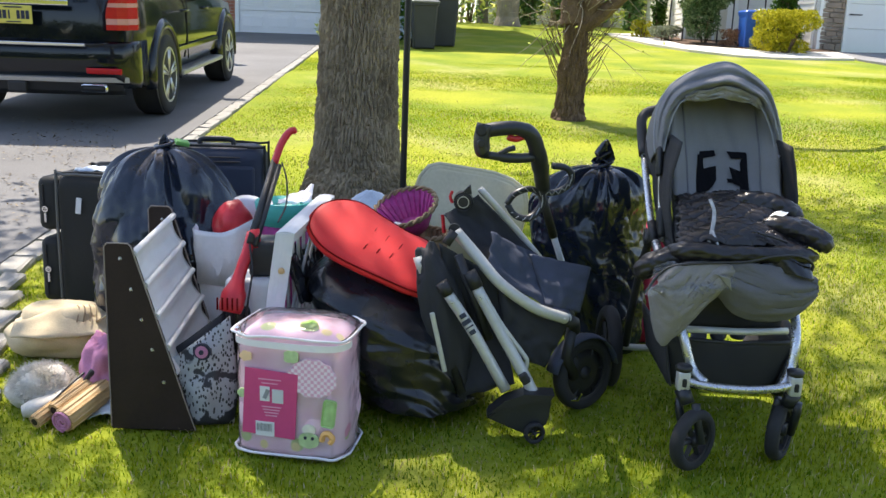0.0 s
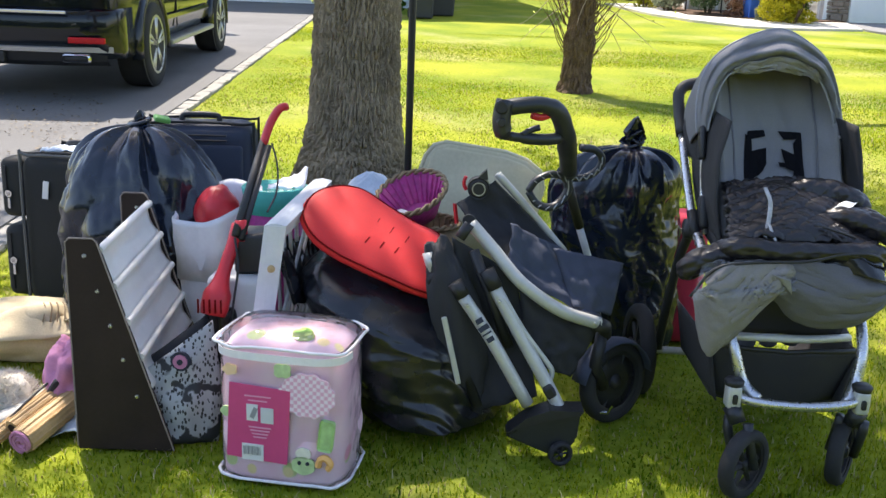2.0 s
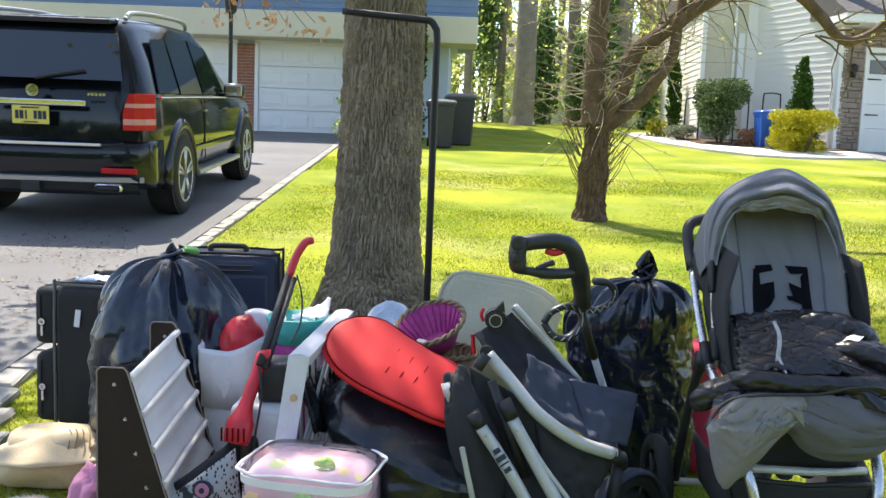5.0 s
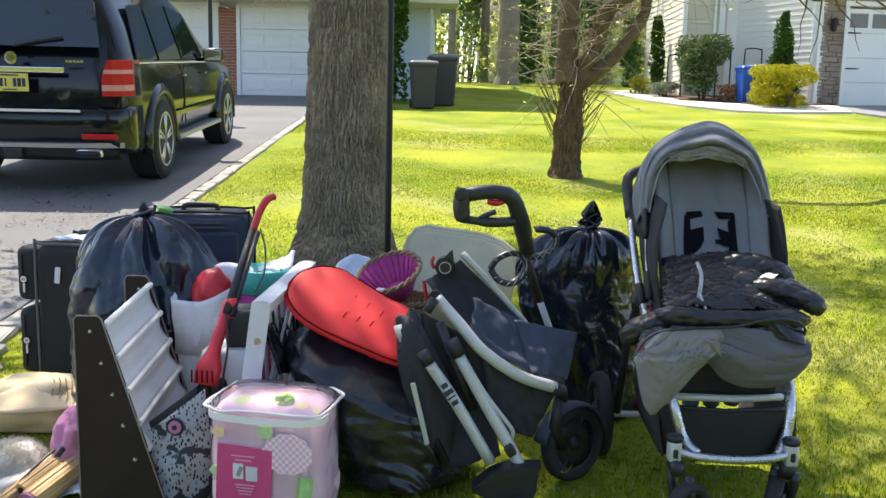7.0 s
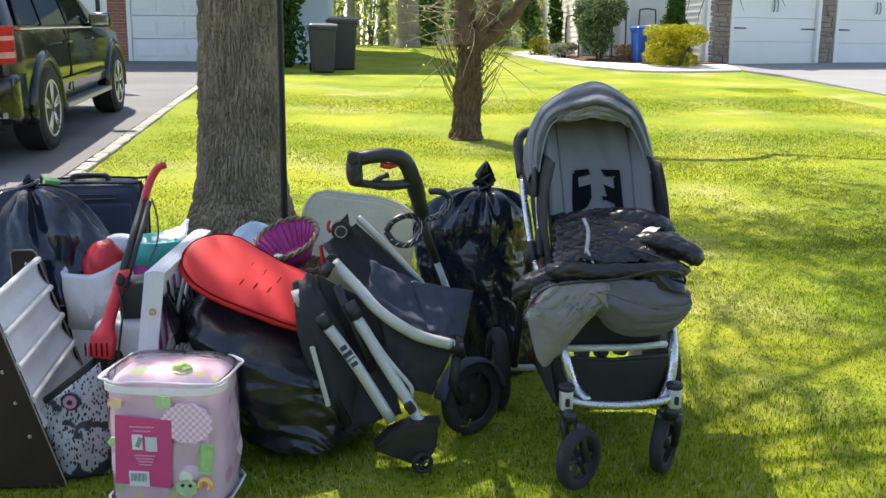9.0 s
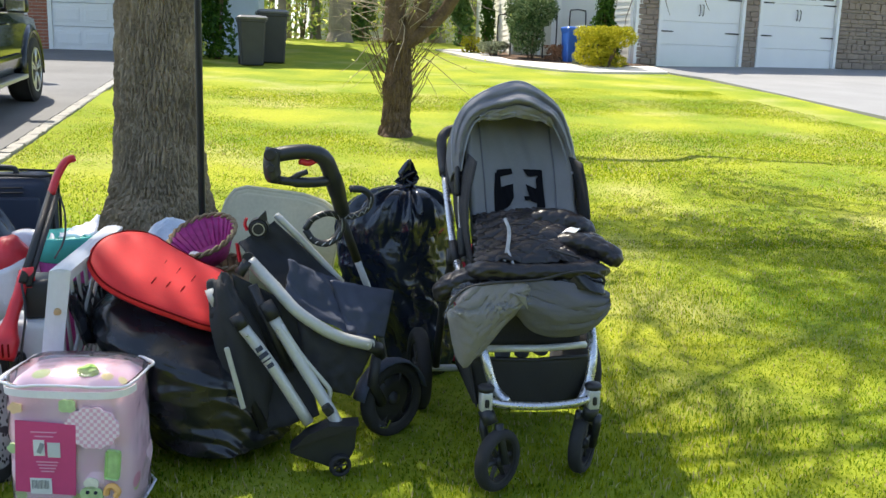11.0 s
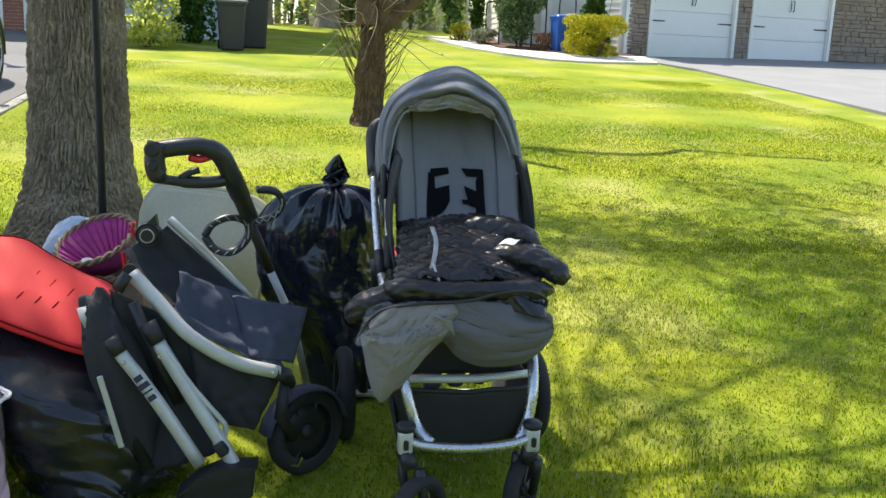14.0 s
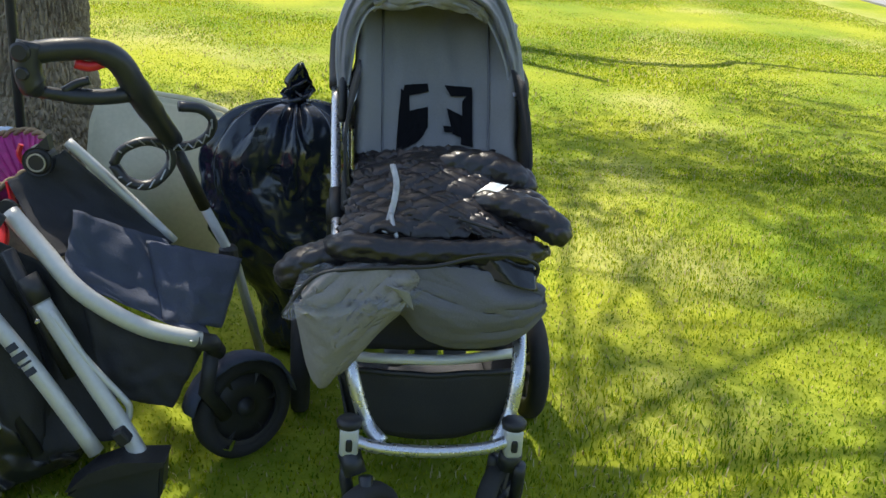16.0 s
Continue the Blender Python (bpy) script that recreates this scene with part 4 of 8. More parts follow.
for k in range(190):
    z0 = rng.uniform(0.95, 3.0)
    lean = rng.uniform(0, 1)
    base = Vector((0.0 if k % 3 else 0.2 + 0.9 * lean, 0.0, z0 if k % 3 else 1.4 + 0.9 * lean))
    a = rng.uniform(0, 6.28)
    d = Vector((math.cos(a), 0.6 * math.sin(a), rng.uniform(-0.35, 0.7)))
    pts = [base]
    for i in range(6):
        d = (d + Vector((rng.uniform(-1, 1), rng.uniform(-1, 1), rng.uniform(-0.9, 0.7))) * 0.3).normalized()
        pts.append(pts[-1] + d * rng.uniform(0.09, 0.2))
    tube(bm, pts, [0.006, 0.005, 0.0045, 0.004, 0.003, 0.002, 0.001], 4)
    tp.extend(pts[3:])
tagged(part("twig_mass", bm, mat("pale_twig", (0.34, 0.28, 0.21), 0.9, vary=0.3, scale=9, bump=0.2), fork, "fine pale crooked twigs"), kind="stuff")
v, f = leaf_rows(np.array([np.array(q) for q in tp[::3]]) + rng.normal(size=(len(tp[::3]), 3)) * 0.03, 0.02, rng)
cloud(v, f, "buds", SPRING, None, kind="stuff", parent=fork)

# low budding branch of the big tree
rng = np.random.default_rng(8)
bm = bmesh.new()
tp = []
for k in range(9):
    pts = smoothed([(-0.2, 0.1, 4.6), (-0.7, 0.3, 3.6), (-0.85 - 0.03 * k, 0.35 + rng.uniform(-0.1, 0.1), 2.5), (-0.95 + 0.075 * k + rng.uniform(-0.05, 0.05), 0.29 + rng.uniform(-0.1, 0.1), 1.64 + rng.uniform(0, 0.12))], 5)
    tube(bm, pts, [0.02 - 0.018 * i / (len(pts) - 1) for i in range(len(pts))], 5)
    tp.extend(np.array(q) for q in pts[-6:])
part("budding_branch", bm, BARK, big_tree)
cen = np.repeat(np.array(tp), 5, axis=0) + rng.normal(size=(len(tp) * 5, 3)) * 0.05
v, f = leaf_rows(cen, 0.028, rng)
cloud(v, f, "new_leaves", leafmat("new_leaf", (0.5, 0.25, 0.12), (0.75, 0.5, 0.3), 0.4), None, kind="stuff", parent=big_tree)

# ---- woods behind the lawn ----
rng = np.random.default_rng(33)
WOODS = [(-3.5, 36, 0.28), (-1.0, 33, 0.16), (0.2, 36, 0.2), (1.02, 31.5, 0.4), (2.0, 38, 0.22), (3.1, 36, 0.28), (3.9, 37, 0.2), (5.0, 37.2, 0.32), (5.6, 40, 0.25), (-2.2, 41, 0.3), (7.5, 42, 0.35), (-6.0, 40, 0.3), (10, 44, 0.4), (-9, 44, 0.35), (1.4, 44, 0.3), (13.5, 42, 0.3)]
for i, (x, y, r) in enumerate(WOODS):
    tr = thing("woodland_tree", pose(x, y, g(x, y)), "tall bare-trunked woodland tree with fresh leaves", "tree", "trees of the wood")
    h = rng.uniform(12, 16)
    rows = [(0.02 * z * math.sin(i), 0, z, r * (1.25 if z < 0.3 else 1.0) * (1 - 0.5 * z / h)) for z in [-0.2, 0, 0.3, 0.8, 1.5, 2.5, 4, 6, 8, 10, h]]
    part("trunk", bark_trunk(rows, 20, 0.02, 9, float(i)), BARKFAR, tr)
    bm = bmesh.new()
    tips = []
    for k in range(5):
        z = rng.uniform(4.5, 10.0)
        a = rng.uniform(0, 6.28)
        grow(bm, Vector((0.02 * z * math.sin(i), 0, z)), Vector((math.cos(a), math.sin(a), 0.35)), rng.uniform(2.0, 3.2), 0.07, 1, rng, tips, seg=5)
    part("limbs", bm, BARKFAR, tr)
    n = 250 if y < 35 else 900
    tips = np.array([np.array(q) for q in tips])
    c = tips[rng.integers(0, len(tips), n)] + rng.normal(size=(n, 3)) * np.array([0.8, 0.8, 0.7])
    v, f = leaf_rows(c, 0.10, rng)
    cloud(v, f, "crown", SPRING, None, kind="stuff", parent=tr)
for i, (x, y, h) in enumerate([(3.0, 32.5, 3.2), (4.2, 35, 5.5), (-0.3, 36, 6.5), (1.9, 34.5, 4.5), (5.2, 31.5, 2.4), (-2.5, 38, 8)]):
    shrub("woodland_conifer", x, y, 0.32 * h ** 0.8, 0.32 * h ** 0.8, h, 2600, 0.12, leafmat("pine", (0.10, 0.20, 0.06), (0.26, 0.38, 0.14), 0.45), "young evergreen at the wood's edge", 60 + i, cone=0.75, category="tree", lumps=14)
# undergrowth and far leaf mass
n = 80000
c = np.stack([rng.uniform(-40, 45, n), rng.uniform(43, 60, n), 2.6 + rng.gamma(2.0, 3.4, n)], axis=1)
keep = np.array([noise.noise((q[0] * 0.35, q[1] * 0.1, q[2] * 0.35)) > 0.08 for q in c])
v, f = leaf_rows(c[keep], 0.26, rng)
# leaf colour is lightened to carry the distant haze and sunlight
cloud(v, f, "far_woods", leafmat("far_leaf_haze", (0.42, 0.48, 0.16), (0.82, 0.84, 0.46), 0.75), Matrix(), "mass of far woodland foliage, haze and sunlight put into its pale colour", "woods", "stuff")
n = 15000
c = np.stack([rng.uniform(-7, 9, n), rng.uniform(33, 43, n), 1.9 + rng.gamma(2.2, 1.7, n)], axis=1)
keep = np.array([noise.noise((q[0] * 0.5, q[1] * 0.2, q[2] * 0.5 + 7)) > -0.05 for q in c])
v, f = leaf_rows(c[keep], 0.11, rng)
cloud(v, f, "undergrowth", SPRING, Matrix(), "fresh yellow-green saplings at the wood's edge", "woods", "stuff")
bm = bmesh.new()
for k in range(90):
    x, y = rng.uniform(-30, 35), rng.uniform(43, 58)
    r = rng.uniform(0.08, 0.24)
    tube(bm, [(x, y, 2.2), (x + rng.uniform(-0.4, 0.4), y, 9), (x + rng.uniform(-1, 1), y, 16)], [r, r * 0.8, r * 0.4], 7)
tagged(part("far_trunks", bm, BARKFAR), "many thin grey trunks deep in the wood", "woods", "", "stuff")
# trees across the street close the place behind
n = 16000
c = np.stack([rng.uniform(-45, 45, n), rng.uniform(-34, -22, n), -2.0 + 8 * rng.beta(1.3, 1.5, n)], axis=1)
keep = np.array([noise.noise((q[0] * 0.25, q[1] * 0.1, q[2] * 0.25 + 3)) > -0.22 for q in c])
v, f = leaf_rows(c[keep], 0.75, rng)
cloud(v, f, "street_woods", leafmat("street_leaf", (0.05, 0.08, 0.02), (0.16, 0.20, 0.06), 0.3), Matrix(), "dense green trees across the street", "woods", "stuff")
# pale neighbouring house through the trees
bm = boxed((4.4, 47, 3.6), (9, 6, 3.4))
nb = thing("far_house", Matrix(), "pale house half hidden by the woods", "house")
part("wall", bm, SIDING, nb)
part("roof", prism(bmesh.new(), [(43.6, 5.3), (47, 7.4), (50.4, 5.3)], "x", -0.6, 9.4), ROOF, nb)

# ---- grass ----
def grass(name, n, x0, x1, y0, y1, size, wide, material, seed, power=1.0, label=""):
    rng = np.random.default_rng(seed)
    x = rng.uniform(x0, x1, n)
    y = y0 + (y1 - y0) * rng.uniform(0, 1, n) ** power
    kx = np.where(y < 3.7, -2.16 + 0.35 * (3.7 - y), -2.16 - 0.072 * (y - 3.7)) + 0.07
    keep = x > kx + rng.uniform(-0.03, 0.03, n)
    keep &= ~((x > 8.3) | ((x > 3.6) & (y > 19.4)))
    keep &= ((x - TX) ** 2 + (y - TY) ** 2) > 0.28 ** 2
    x, y = x[keep], y[keep]
    n = len(x)
    dens = np.array([noise.noise((a * 1.1, b * 1.1, 3.0)) + 0.5 * noise.noise((a * 4, b * 4, 1.0)) for a, b in zip(x, y)])
    z = SLOPE * (y - 2.5)
    h = size * (0.75 + 0.5 * np.clip(dens, -0.8, 0.8)) * rng.uniform(0.5, 1.35, n)
    a = rng.uniform(0, 2 * np.pi, n)
    lean = rng.uniform(0.2, 0.95, n)
    dx, dy = np.cos(a), np.sin(a)
    w = wide * rng.uniform(0.6, 1.3, n)
    base = np.stack([x, y, z - 0.004], 1)
    side = np.stack([-dy * w, dx * w, 0 * w], 1)
    mid = base + np.stack([dx * h * lean * 0.35, dy * h * lean * 0.35, h * 0.6], 1)
    tip = base + np.stack([dx * h * lean, dy * h * lean, h * (1 - 0.25 * lean)], 1)
    v = np.stack([base - side, base + side, mid + side * 0.7, mid - side * 0.7, tip], 1).reshape(-1, 3)
    i = np.arange(n)[:, None] * 5
    f = np.concatenate([i + np.array([[0, 1, 2]]), i + np.array([[0, 2, 3]]), i + np.array([[3, 2, 4]])])
    cloud(v, f, name, material, Matrix(), label, "grass", "stuff")


grass("grass", 240000, -2.3, 3.8, 1.3, 5.2, 0.024, 0.0019, BLADE, 71, 1.15, "short green lawn blades round the heap")
grass("grass", 360000, -3.2, 7.5, 5.0, 16, 0.019, 0.0034, BLADE, 72, 1.3, "short green lawn blades farther up the slope")
grass("dry_grass", 26000, -2.3, 3.6, 1.3, 5.2, 0.03, 0.002, STRAW, 73, 1.1, "dry straw blades scattered in the lawn")
grass("dry_grass", 24000, -3.2, 7.5, 5.0, 14, 0.03, 0.004, STRAW, 74, 1.3, "dry straw blades farther up the lawn")

# last year's leaves and blossom scraps on the driveway and the lawn
rng = np.random.default_rng(91)
n = 5200
x = -2.3 - rng.gamma(1.6, 1.1, n)
y = rng.uniform(2.0, 8.0, n)
c = np.stack([x, y, SLOPE * (y - 2.5) + 0.042 + rng.uniform(0, 0.008, n)], 1)
keep = np.array([q[0] < kerb_x(q[1]) - 0.1 and noise.noise((q[0] * 1.6, q[1] * 1.6, 2.0)) > -0.15 for q in c])
c = c[keep]
a = rng.normal(size=(len(c), 3)) * np.array([1, 1, 0.25])
a /= np.linalg.norm(a, axis=1)[:, None]
b_ = np.cross(a, np.array([0.1, 0.05, 1.0]) + rng.normal(size=(len(c), 3)) * 0.2)
sz = rng.uniform(0.005, 0.018, (len(c), 1))
v = np.stack([c - a * sz, c + b_ * sz * 0.6, c + a * sz, c - b_ * sz * 0.6], 1).reshape(-1, 3)
cloud(v, np.arange(len(c) * 4).reshape(-1, 4), "leaf_litter", leafmat("dry_litter", (0.08, 0.06, 0.04), (0.32, 0.27, 0.20), 0.1), Matrix(), "dry brown leaf scraps scattered on the asphalt", "litter", "stuff")

# ---- materials of the heap ----
NAVYNYLON = mat("navy_nylon", (0.018, 0.026, 0.05), 0.65, vary=0.2, scale=7, fine=220, bump=0.25, bump_scale=300)
BLACKNYLON = mat("black_nylon", (0.014, 0.015, 0.014), 0.75, vary=0.2, scale=7, fine=220, bump=0.25, bump_scale=300)
DENIMNAVY = mat("slate_canvas", (0.048, 0.057, 0.086), 0.85, vary=0.25, scale=6, fine=200, bump=0.3, bump_scale=250)
GREYFABRIC = mat("grey_fabric", (0.165, 0.165, 0.178), 0.85, vary=0.18, scale=8, fine=200, bump=0.3, bump_scale=240)
DARKFABRIC = mat("charcoal_fabric", (0.030, 0.030, 0.034), 0.85, vary=0.2, scale=8, fine=200, bump=0.3, bump_scale=240)
PADFABRIC = mat("sun_faded_grey_fabric", (0.24, 0.23, 0.21), 0.8, vary=0.2, scale=8, fine=200, bump=0.3, bump_scale=200)
WOODDARK = mat("dark_brown_laminate", (0.032, 0.020, 0.015), 0.6, vary=0.3, scale=8, fine=90, bump=0.08, spec=0.25)
EDGEWOOD = mat("pale_edge", (0.30, 0.24, 0.2), 0.6, vary=0.2, scale=20, bump=0.05)
CANVAS = mat("white_canvas", (0.74, 0.71, 0.67), 0.85, vary=0.1, scale=7, fine=250, bump=0.3, bump_scale=260)
REDVINYL = mat("red_vinyl", (0.66, 0.016, 0.018), 0.62, vary=0.12, scale=9, fine=150, bump=0.12, bump_scale=150)
REDDARK = mat("dark_red_vinyl", (0.16, 0.006, 0.006), 0.9, vary=0.1, bump=0, spec=0.05)
REDPLASTIC = mat("red_plastic", (0.55, 0.02, 0.03), 0.35, vary=0.1, scale=10, bump=0.04)
ALUM = mat("silver_tube", (0.58, 0.58, 0.60), 0.28, metal=0.85, vary=0.06, scale=15, fine=80, bump=0.03)
GREYTUBE = mat("painted_grey_tube", (0.52, 0.52, 0.50), 0.4, metal=0.25, vary=0.1, scale=14, fine=90, bump=0.04)
WHITEPLASTIC = mat("white_plastic", (0.60, 0.61, 0.63), 0.45, vary=0.06, scale=8, bump=0.05)
TOOLBLACK = mat("tool_plastic", (0.02, 0.022, 0.026), 0.4, vary=0.2, scale=12, fine=120, bump=0.1)
BEIGEPLASTIC = mat("beige_plastic", (0.50, 0.46, 0.31), 0.55, vary=0.15, scale=5, fine=60, bump=0.08)
TANCANVAS = mat("tan_canvas", (0.58, 0.47, 0.30), 0.85, vary=0.18, scale=8, fine=180, bump=0.3, bump_scale=200)
PINKCLOTH = mat("pink_cloth", (0.55, 0.22, 0.36), 0.85, vary=0.15, scale=9, fine=160, bump=0.3)
WHITEBAG = mat("white_bin_liner", (0.86, 0.83, 0.85), 0.35, vary=0.06, scale=8, bump=0.4, bump_scale=30, dist=0.01)
PALECLOTH = mat("pale_blue_cloth", (0.50, 0.57, 0.66), 0.85, vary=0.15, scale=12, fine=160, bump=0.4, bump_scale=40, dist=0.008)
TEAL = mat("teal_plastic", (0.05, 0.42, 0.38), 0.4, vary=0.1, scale=10, bump=0.03)
MAGENTA = mat("magenta_reed", (0.42, 0.04, 0.22), 0.6, vary=0.3, scale=30, bump=0.2)
REED = mat("brown_reed", (0.26, 0.18, 0.10), 0.75, vary=0.35, scale=30, fine=120, bump=0.3)
BAMBOO = mat("bamboo", (0.52, 0.34, 0.16), 0.6, vary=0.2, scale=14, fine=120, bump=0.15)
PAPERW = mat("white_paper", (0.75, 0.75, 0.75), 0.6, vary=0.04, bump=0.02)
GREYINK = mat("grey_ink", (0.3, 0.3, 0.32), 0.6, vary=0.1, bump=0)
HOTPINK = mat("hot_pink_card", (0.66, 0.07, 0.22), 0.45, vary=0.06, scale=8, bump=0.04)
FUR = mat("grey_fur", (0.66, 0.62, 0.55), 0.95, vary=0.2, scale=20, fine=90, bump=0.4)


def ridged(p, octaves=3):
    v, a = 0.0, 0.5
    for _ in range(octaves):
        v += a * (1 - 2.2 * abs(noise.noise(p)))
        p = p * 2.1 + Vector((3.1, 1.7, 0.4))
        a *= 0.5
    return v


# ---- bin bags ----
def crumplemat(name, col, rough, seed):
    """Thin glossy plastic film: taut facets, sharp creases at two sizes."""
    m = bpy.data.materials.new(name)
    m.use_nodes = True
    nt = m.node_tree
    b = nt.nodes["Principled BSDF"]
    tc = nt.nodes.new("ShaderNodeTexCoord")

    def nz(scale, stretch, kind, detail):
        mp = nt.nodes.new("ShaderNodeMapping")
        mp.inputs["Scale"].default_value = stretch
        mp.inputs["Location"].default_value = (seed, seed * 1.7, seed * 0.6)
        mp.inputs["Rotation"].default_value = (0.2, 0.35, 0.1)
        nt.links.new(tc.outputs["Object"], mp.inputs["Vector"])
        n = nt.nodes.new("ShaderNodeTexNoise")
        n.noise_type = kind
        n.inputs["Scale"].default_value, n.inputs["Detail"].default_value = scale, detail
        nt.links.new(mp.outputs[0], n.inputs["Vector"])
        return n.outputs[0]

    wide = nz(7, (1, 1, 0.55), "RIDGED_MULTIFRACTAL", 2)
    fine = nz(26, (1, 1, 0.7), "RIDGED_MULTIFRACTAL", 3)
    dust = nz(9, (1, 1, 1), "FBM", 6)
    b1 = nt.nodes.new("ShaderNodeBump")
    b1.inputs["Strength"].default_value, b1.inputs["Distance"].default_value = 0.9, 0.03
    nt.links.new(wide, b1.inputs["Height"])
    b2 = nt.nodes.new("ShaderNodeBump")
    b2.inputs["Strength"].default_value, b2.inputs["Distance"].default_value = 0.35, 0.005
    nt.links.new(fine, b2.inputs["Height"])
    nt.links.new(b1.outputs[0], b2.inputs["Normal"])
    nt.links.new(b2.outputs[0], b.inputs["Normal"])
    r = nt.nodes.new("ShaderNodeValToRGB")
    r.color_ramp.elements[0].position, r.color_ramp.elements[1].position = 0.35, 0.75
    r.color_ramp.elements[0].color, r.color_ramp.elements[1].color = (*col, 1), (*[c * 1.8 for c in col], 1)
    nt.links.new(dust, r.inputs[0])
    nt.links.new(r.outputs[0], b.inputs["Base Color"])
    mr = nt.nodes.new("ShaderNodeMapRange")
    mr.inputs["To Min"].default_value, mr.inputs["To Max"].default_value = rough * 0.7, rough * 1.5
    nt.links.new(dust, mr.inputs["Value"])
    nt.links.new(mr.outputs[0], b.inputs["Roughness"])
    b.inputs["Specular IOR Level"].default_value = 0.6
    return m


BAGFILM = crumplemat("black_bag_film", (0.007, 0.008, 0.011), 0.24, 1.0)
BAGNAVY = crumplemat("navy_bag_film", (0.008, 0.012, 0.022), 0.16, 4.0)


def tri(x):
    """A sharp crease: 1 on the line, 0 at a distance of one."""
    return max(0.0, 1 - abs(x))


def tied_bag(x, y, rows, knot, seed, label, pleats, material, flat=0.85, ear=0.1, ear_lean=0.1, slack=0.04):
    """Tied bag. rows: (height, half width, middle x) from ground to shoulder; the film runs from there to the knot in sharp pleats."""
    top = thing("rubbish_bag", pose(x, y, g(x, y)), label, "rubbish bag")
    rnd = random.Random(seed)
    lines = [((i + rnd.uniform(-0.42, 0.42)) * 2 * math.pi / pleats, rnd.uniform(0.10, 0.24), rnd.uniform(0.35, 1.0), rnd.uniform(-0.45, 0.45), rnd.uniform(2.0, 7.0)) for i in range(pleats)]
    kx, ky, kz = knot
    body = smoothed([(h, w, c) for h, w, c in rows], 16)
    sh, sw, sc = body[-1]
    rowsn = [(p[0], p[1], p[2], 0.0, 0.0) for p in body]
    for i in range(1, 51):
        t = i / 50
        th = t * math.pi / 2
        w = sw * math.cos(th) ** 0.6 + 0.012 * t
        rowsn.append((sh + (kz - sh) * (0.85 * math.sin(th) + 0.15 * t), w, sc + (kx - sc) * t, ky * t, t))
    loops = []
    seg = 260
    for z, w, c, oy, close in rowsn:
        s = max(0.0, (kz - z) / kz) + 0.25 * (1 - close)
        lp = []
        for k in range(seg):
            a = 2 * math.pi * k / seg
            ca, sa = math.cos(a), math.sin(a)
            cut = 0.0
            for a0, wd, dp, bend, fade in lines:
                d = (a - a0 - bend * s + math.pi) % (2 * math.pi) - math.pi
                cut += dp * tri(d / (wd * (1 + 0.8 * s))) * math.exp(-s * fade)
            q = Vector((ca * 1.5, sa * 1.5, z * 3.4 + seed * 2.3))
            lumps = 0.11 * noise.noise(q)
            low = max(0.0, min(1.0, (s - 0.45) / 0.35))
            folds = slack * low * ridged(Vector((ca * 1.6 + z * 1.5, sa * 1.6 + seed, z * 13)), 3)
            facets = 0.0
            for fq, amp in ((1.3, 0.20), (2.9, 0.09), (6.0, 0.035)):
                facets += amp * (abs(noise.noise((ca * fq + seed, sa * fq + z * 1.2, z * fq * 2.6))) - 0.2)
            r = 1 + (lumps + facets) * (1 - 0.75 * close) + 1.6 * folds - 0.26 * cut
            lp.append((c + ca * w * r, oy + sa * w * flat * r, max(0.0, z - 0.075 * cut * (0.3 + close) * (1 - close ** 3) + 0.02 * low * noise.noise(q * 1.7))))
        loops.append(lp)
    part("bag", rings(bmesh.new(), loops), material, top, smooth=True)
    bm = bmesh.new()
    for j in range(2):
        tube(bm, [(kx + (0.024 + 0.008 * j) * math.cos(a), ky + 0.022 * math.sin(a), kz + 0.010 * j + 0.010 * math.sin(a + j)) for a in [i * 0.42 for i in range(16)]], 0.012, 8, flat=0.6)
    part("knot", bm, material, top, smooth=True)

    def flap(ln, lean, wide, turn, e):
        def f(u, v):
            w = (v - 0.5) * wide * (0.3 + 1.5 * u if u < 0.45 else 0.975 * (1 - (u - 0.45) / 0.55) ** 0.7 + 0.02)
            k = 0.016 * math.cos(v * 7 + e) * (1 - 0.5 * u) + 0.008 * noise.noise((u * 4, v * 4, e))
            return (kx + lean * ln * u + w * math.cos(turn) + k * 0.3, ky + w * math.sin(turn) + k, kz + 0.005 + ln * u + k * 0.4)
        return sheet(bmesh.new(), f, 16, 14, 0.0015)
    if ear:
        part("ear", flap(ear, ear_lean, ear * 0.85, 0.15, 1.0), material, top, smooth=True)
        part("ear", flap(ear * 0.55, 0.55, ear * 1.1, 0.6, 2.0), material, top, smooth=True)
        part("ear", flap(ear * 0.35, -0.6, ear * 0.8, -0.5, 3.0), material, top, smooth=True)
    return top


tied_bag(-1.17, 3.13, [(0.0, 0.16, -0.02), (0.03, 0.235, -0.02), (0.20, 0.262, -0.02), (0.32, 0.268, -0.01), (0.40, 0.268, 0.0)], (-0.005, 0.02, 0.752), 3, "shiny navy black tied rubbish bag before the suitcases", 15, BAGNAVY, 0.8, 0.04, 0.02, 0.03)
tied_bag(0.46, 3.23, [(0.0, 0.10, 0.10), (0.03, 0.14, 0.10), (0.16, 0.155, 0.09), (0.30, 0.185, 0.05), (0.42, 0.215, 0.015), (0.50, 0.224, 0.0), (0.56, 0.222, -0.005)], (0.04, -0.05, 0.735), 7, "tall black tied rubbish bag beside the pushchair", 14, BAGNAVY, 0.8, 0.095, 0.1, 0.05)
# centre and axes of the red cushion, whose weight presses the bag below it flat
PC = Vector((-0.315, 2.66, 0.55))
U = Vector((0.40, -0.035, -0.185)).normalized()
V0 = Vector((0.10, 0.30, 0.135))
V = (V0 - U * V0.dot(U)).normalized()
N = U.cross(V).normalized()
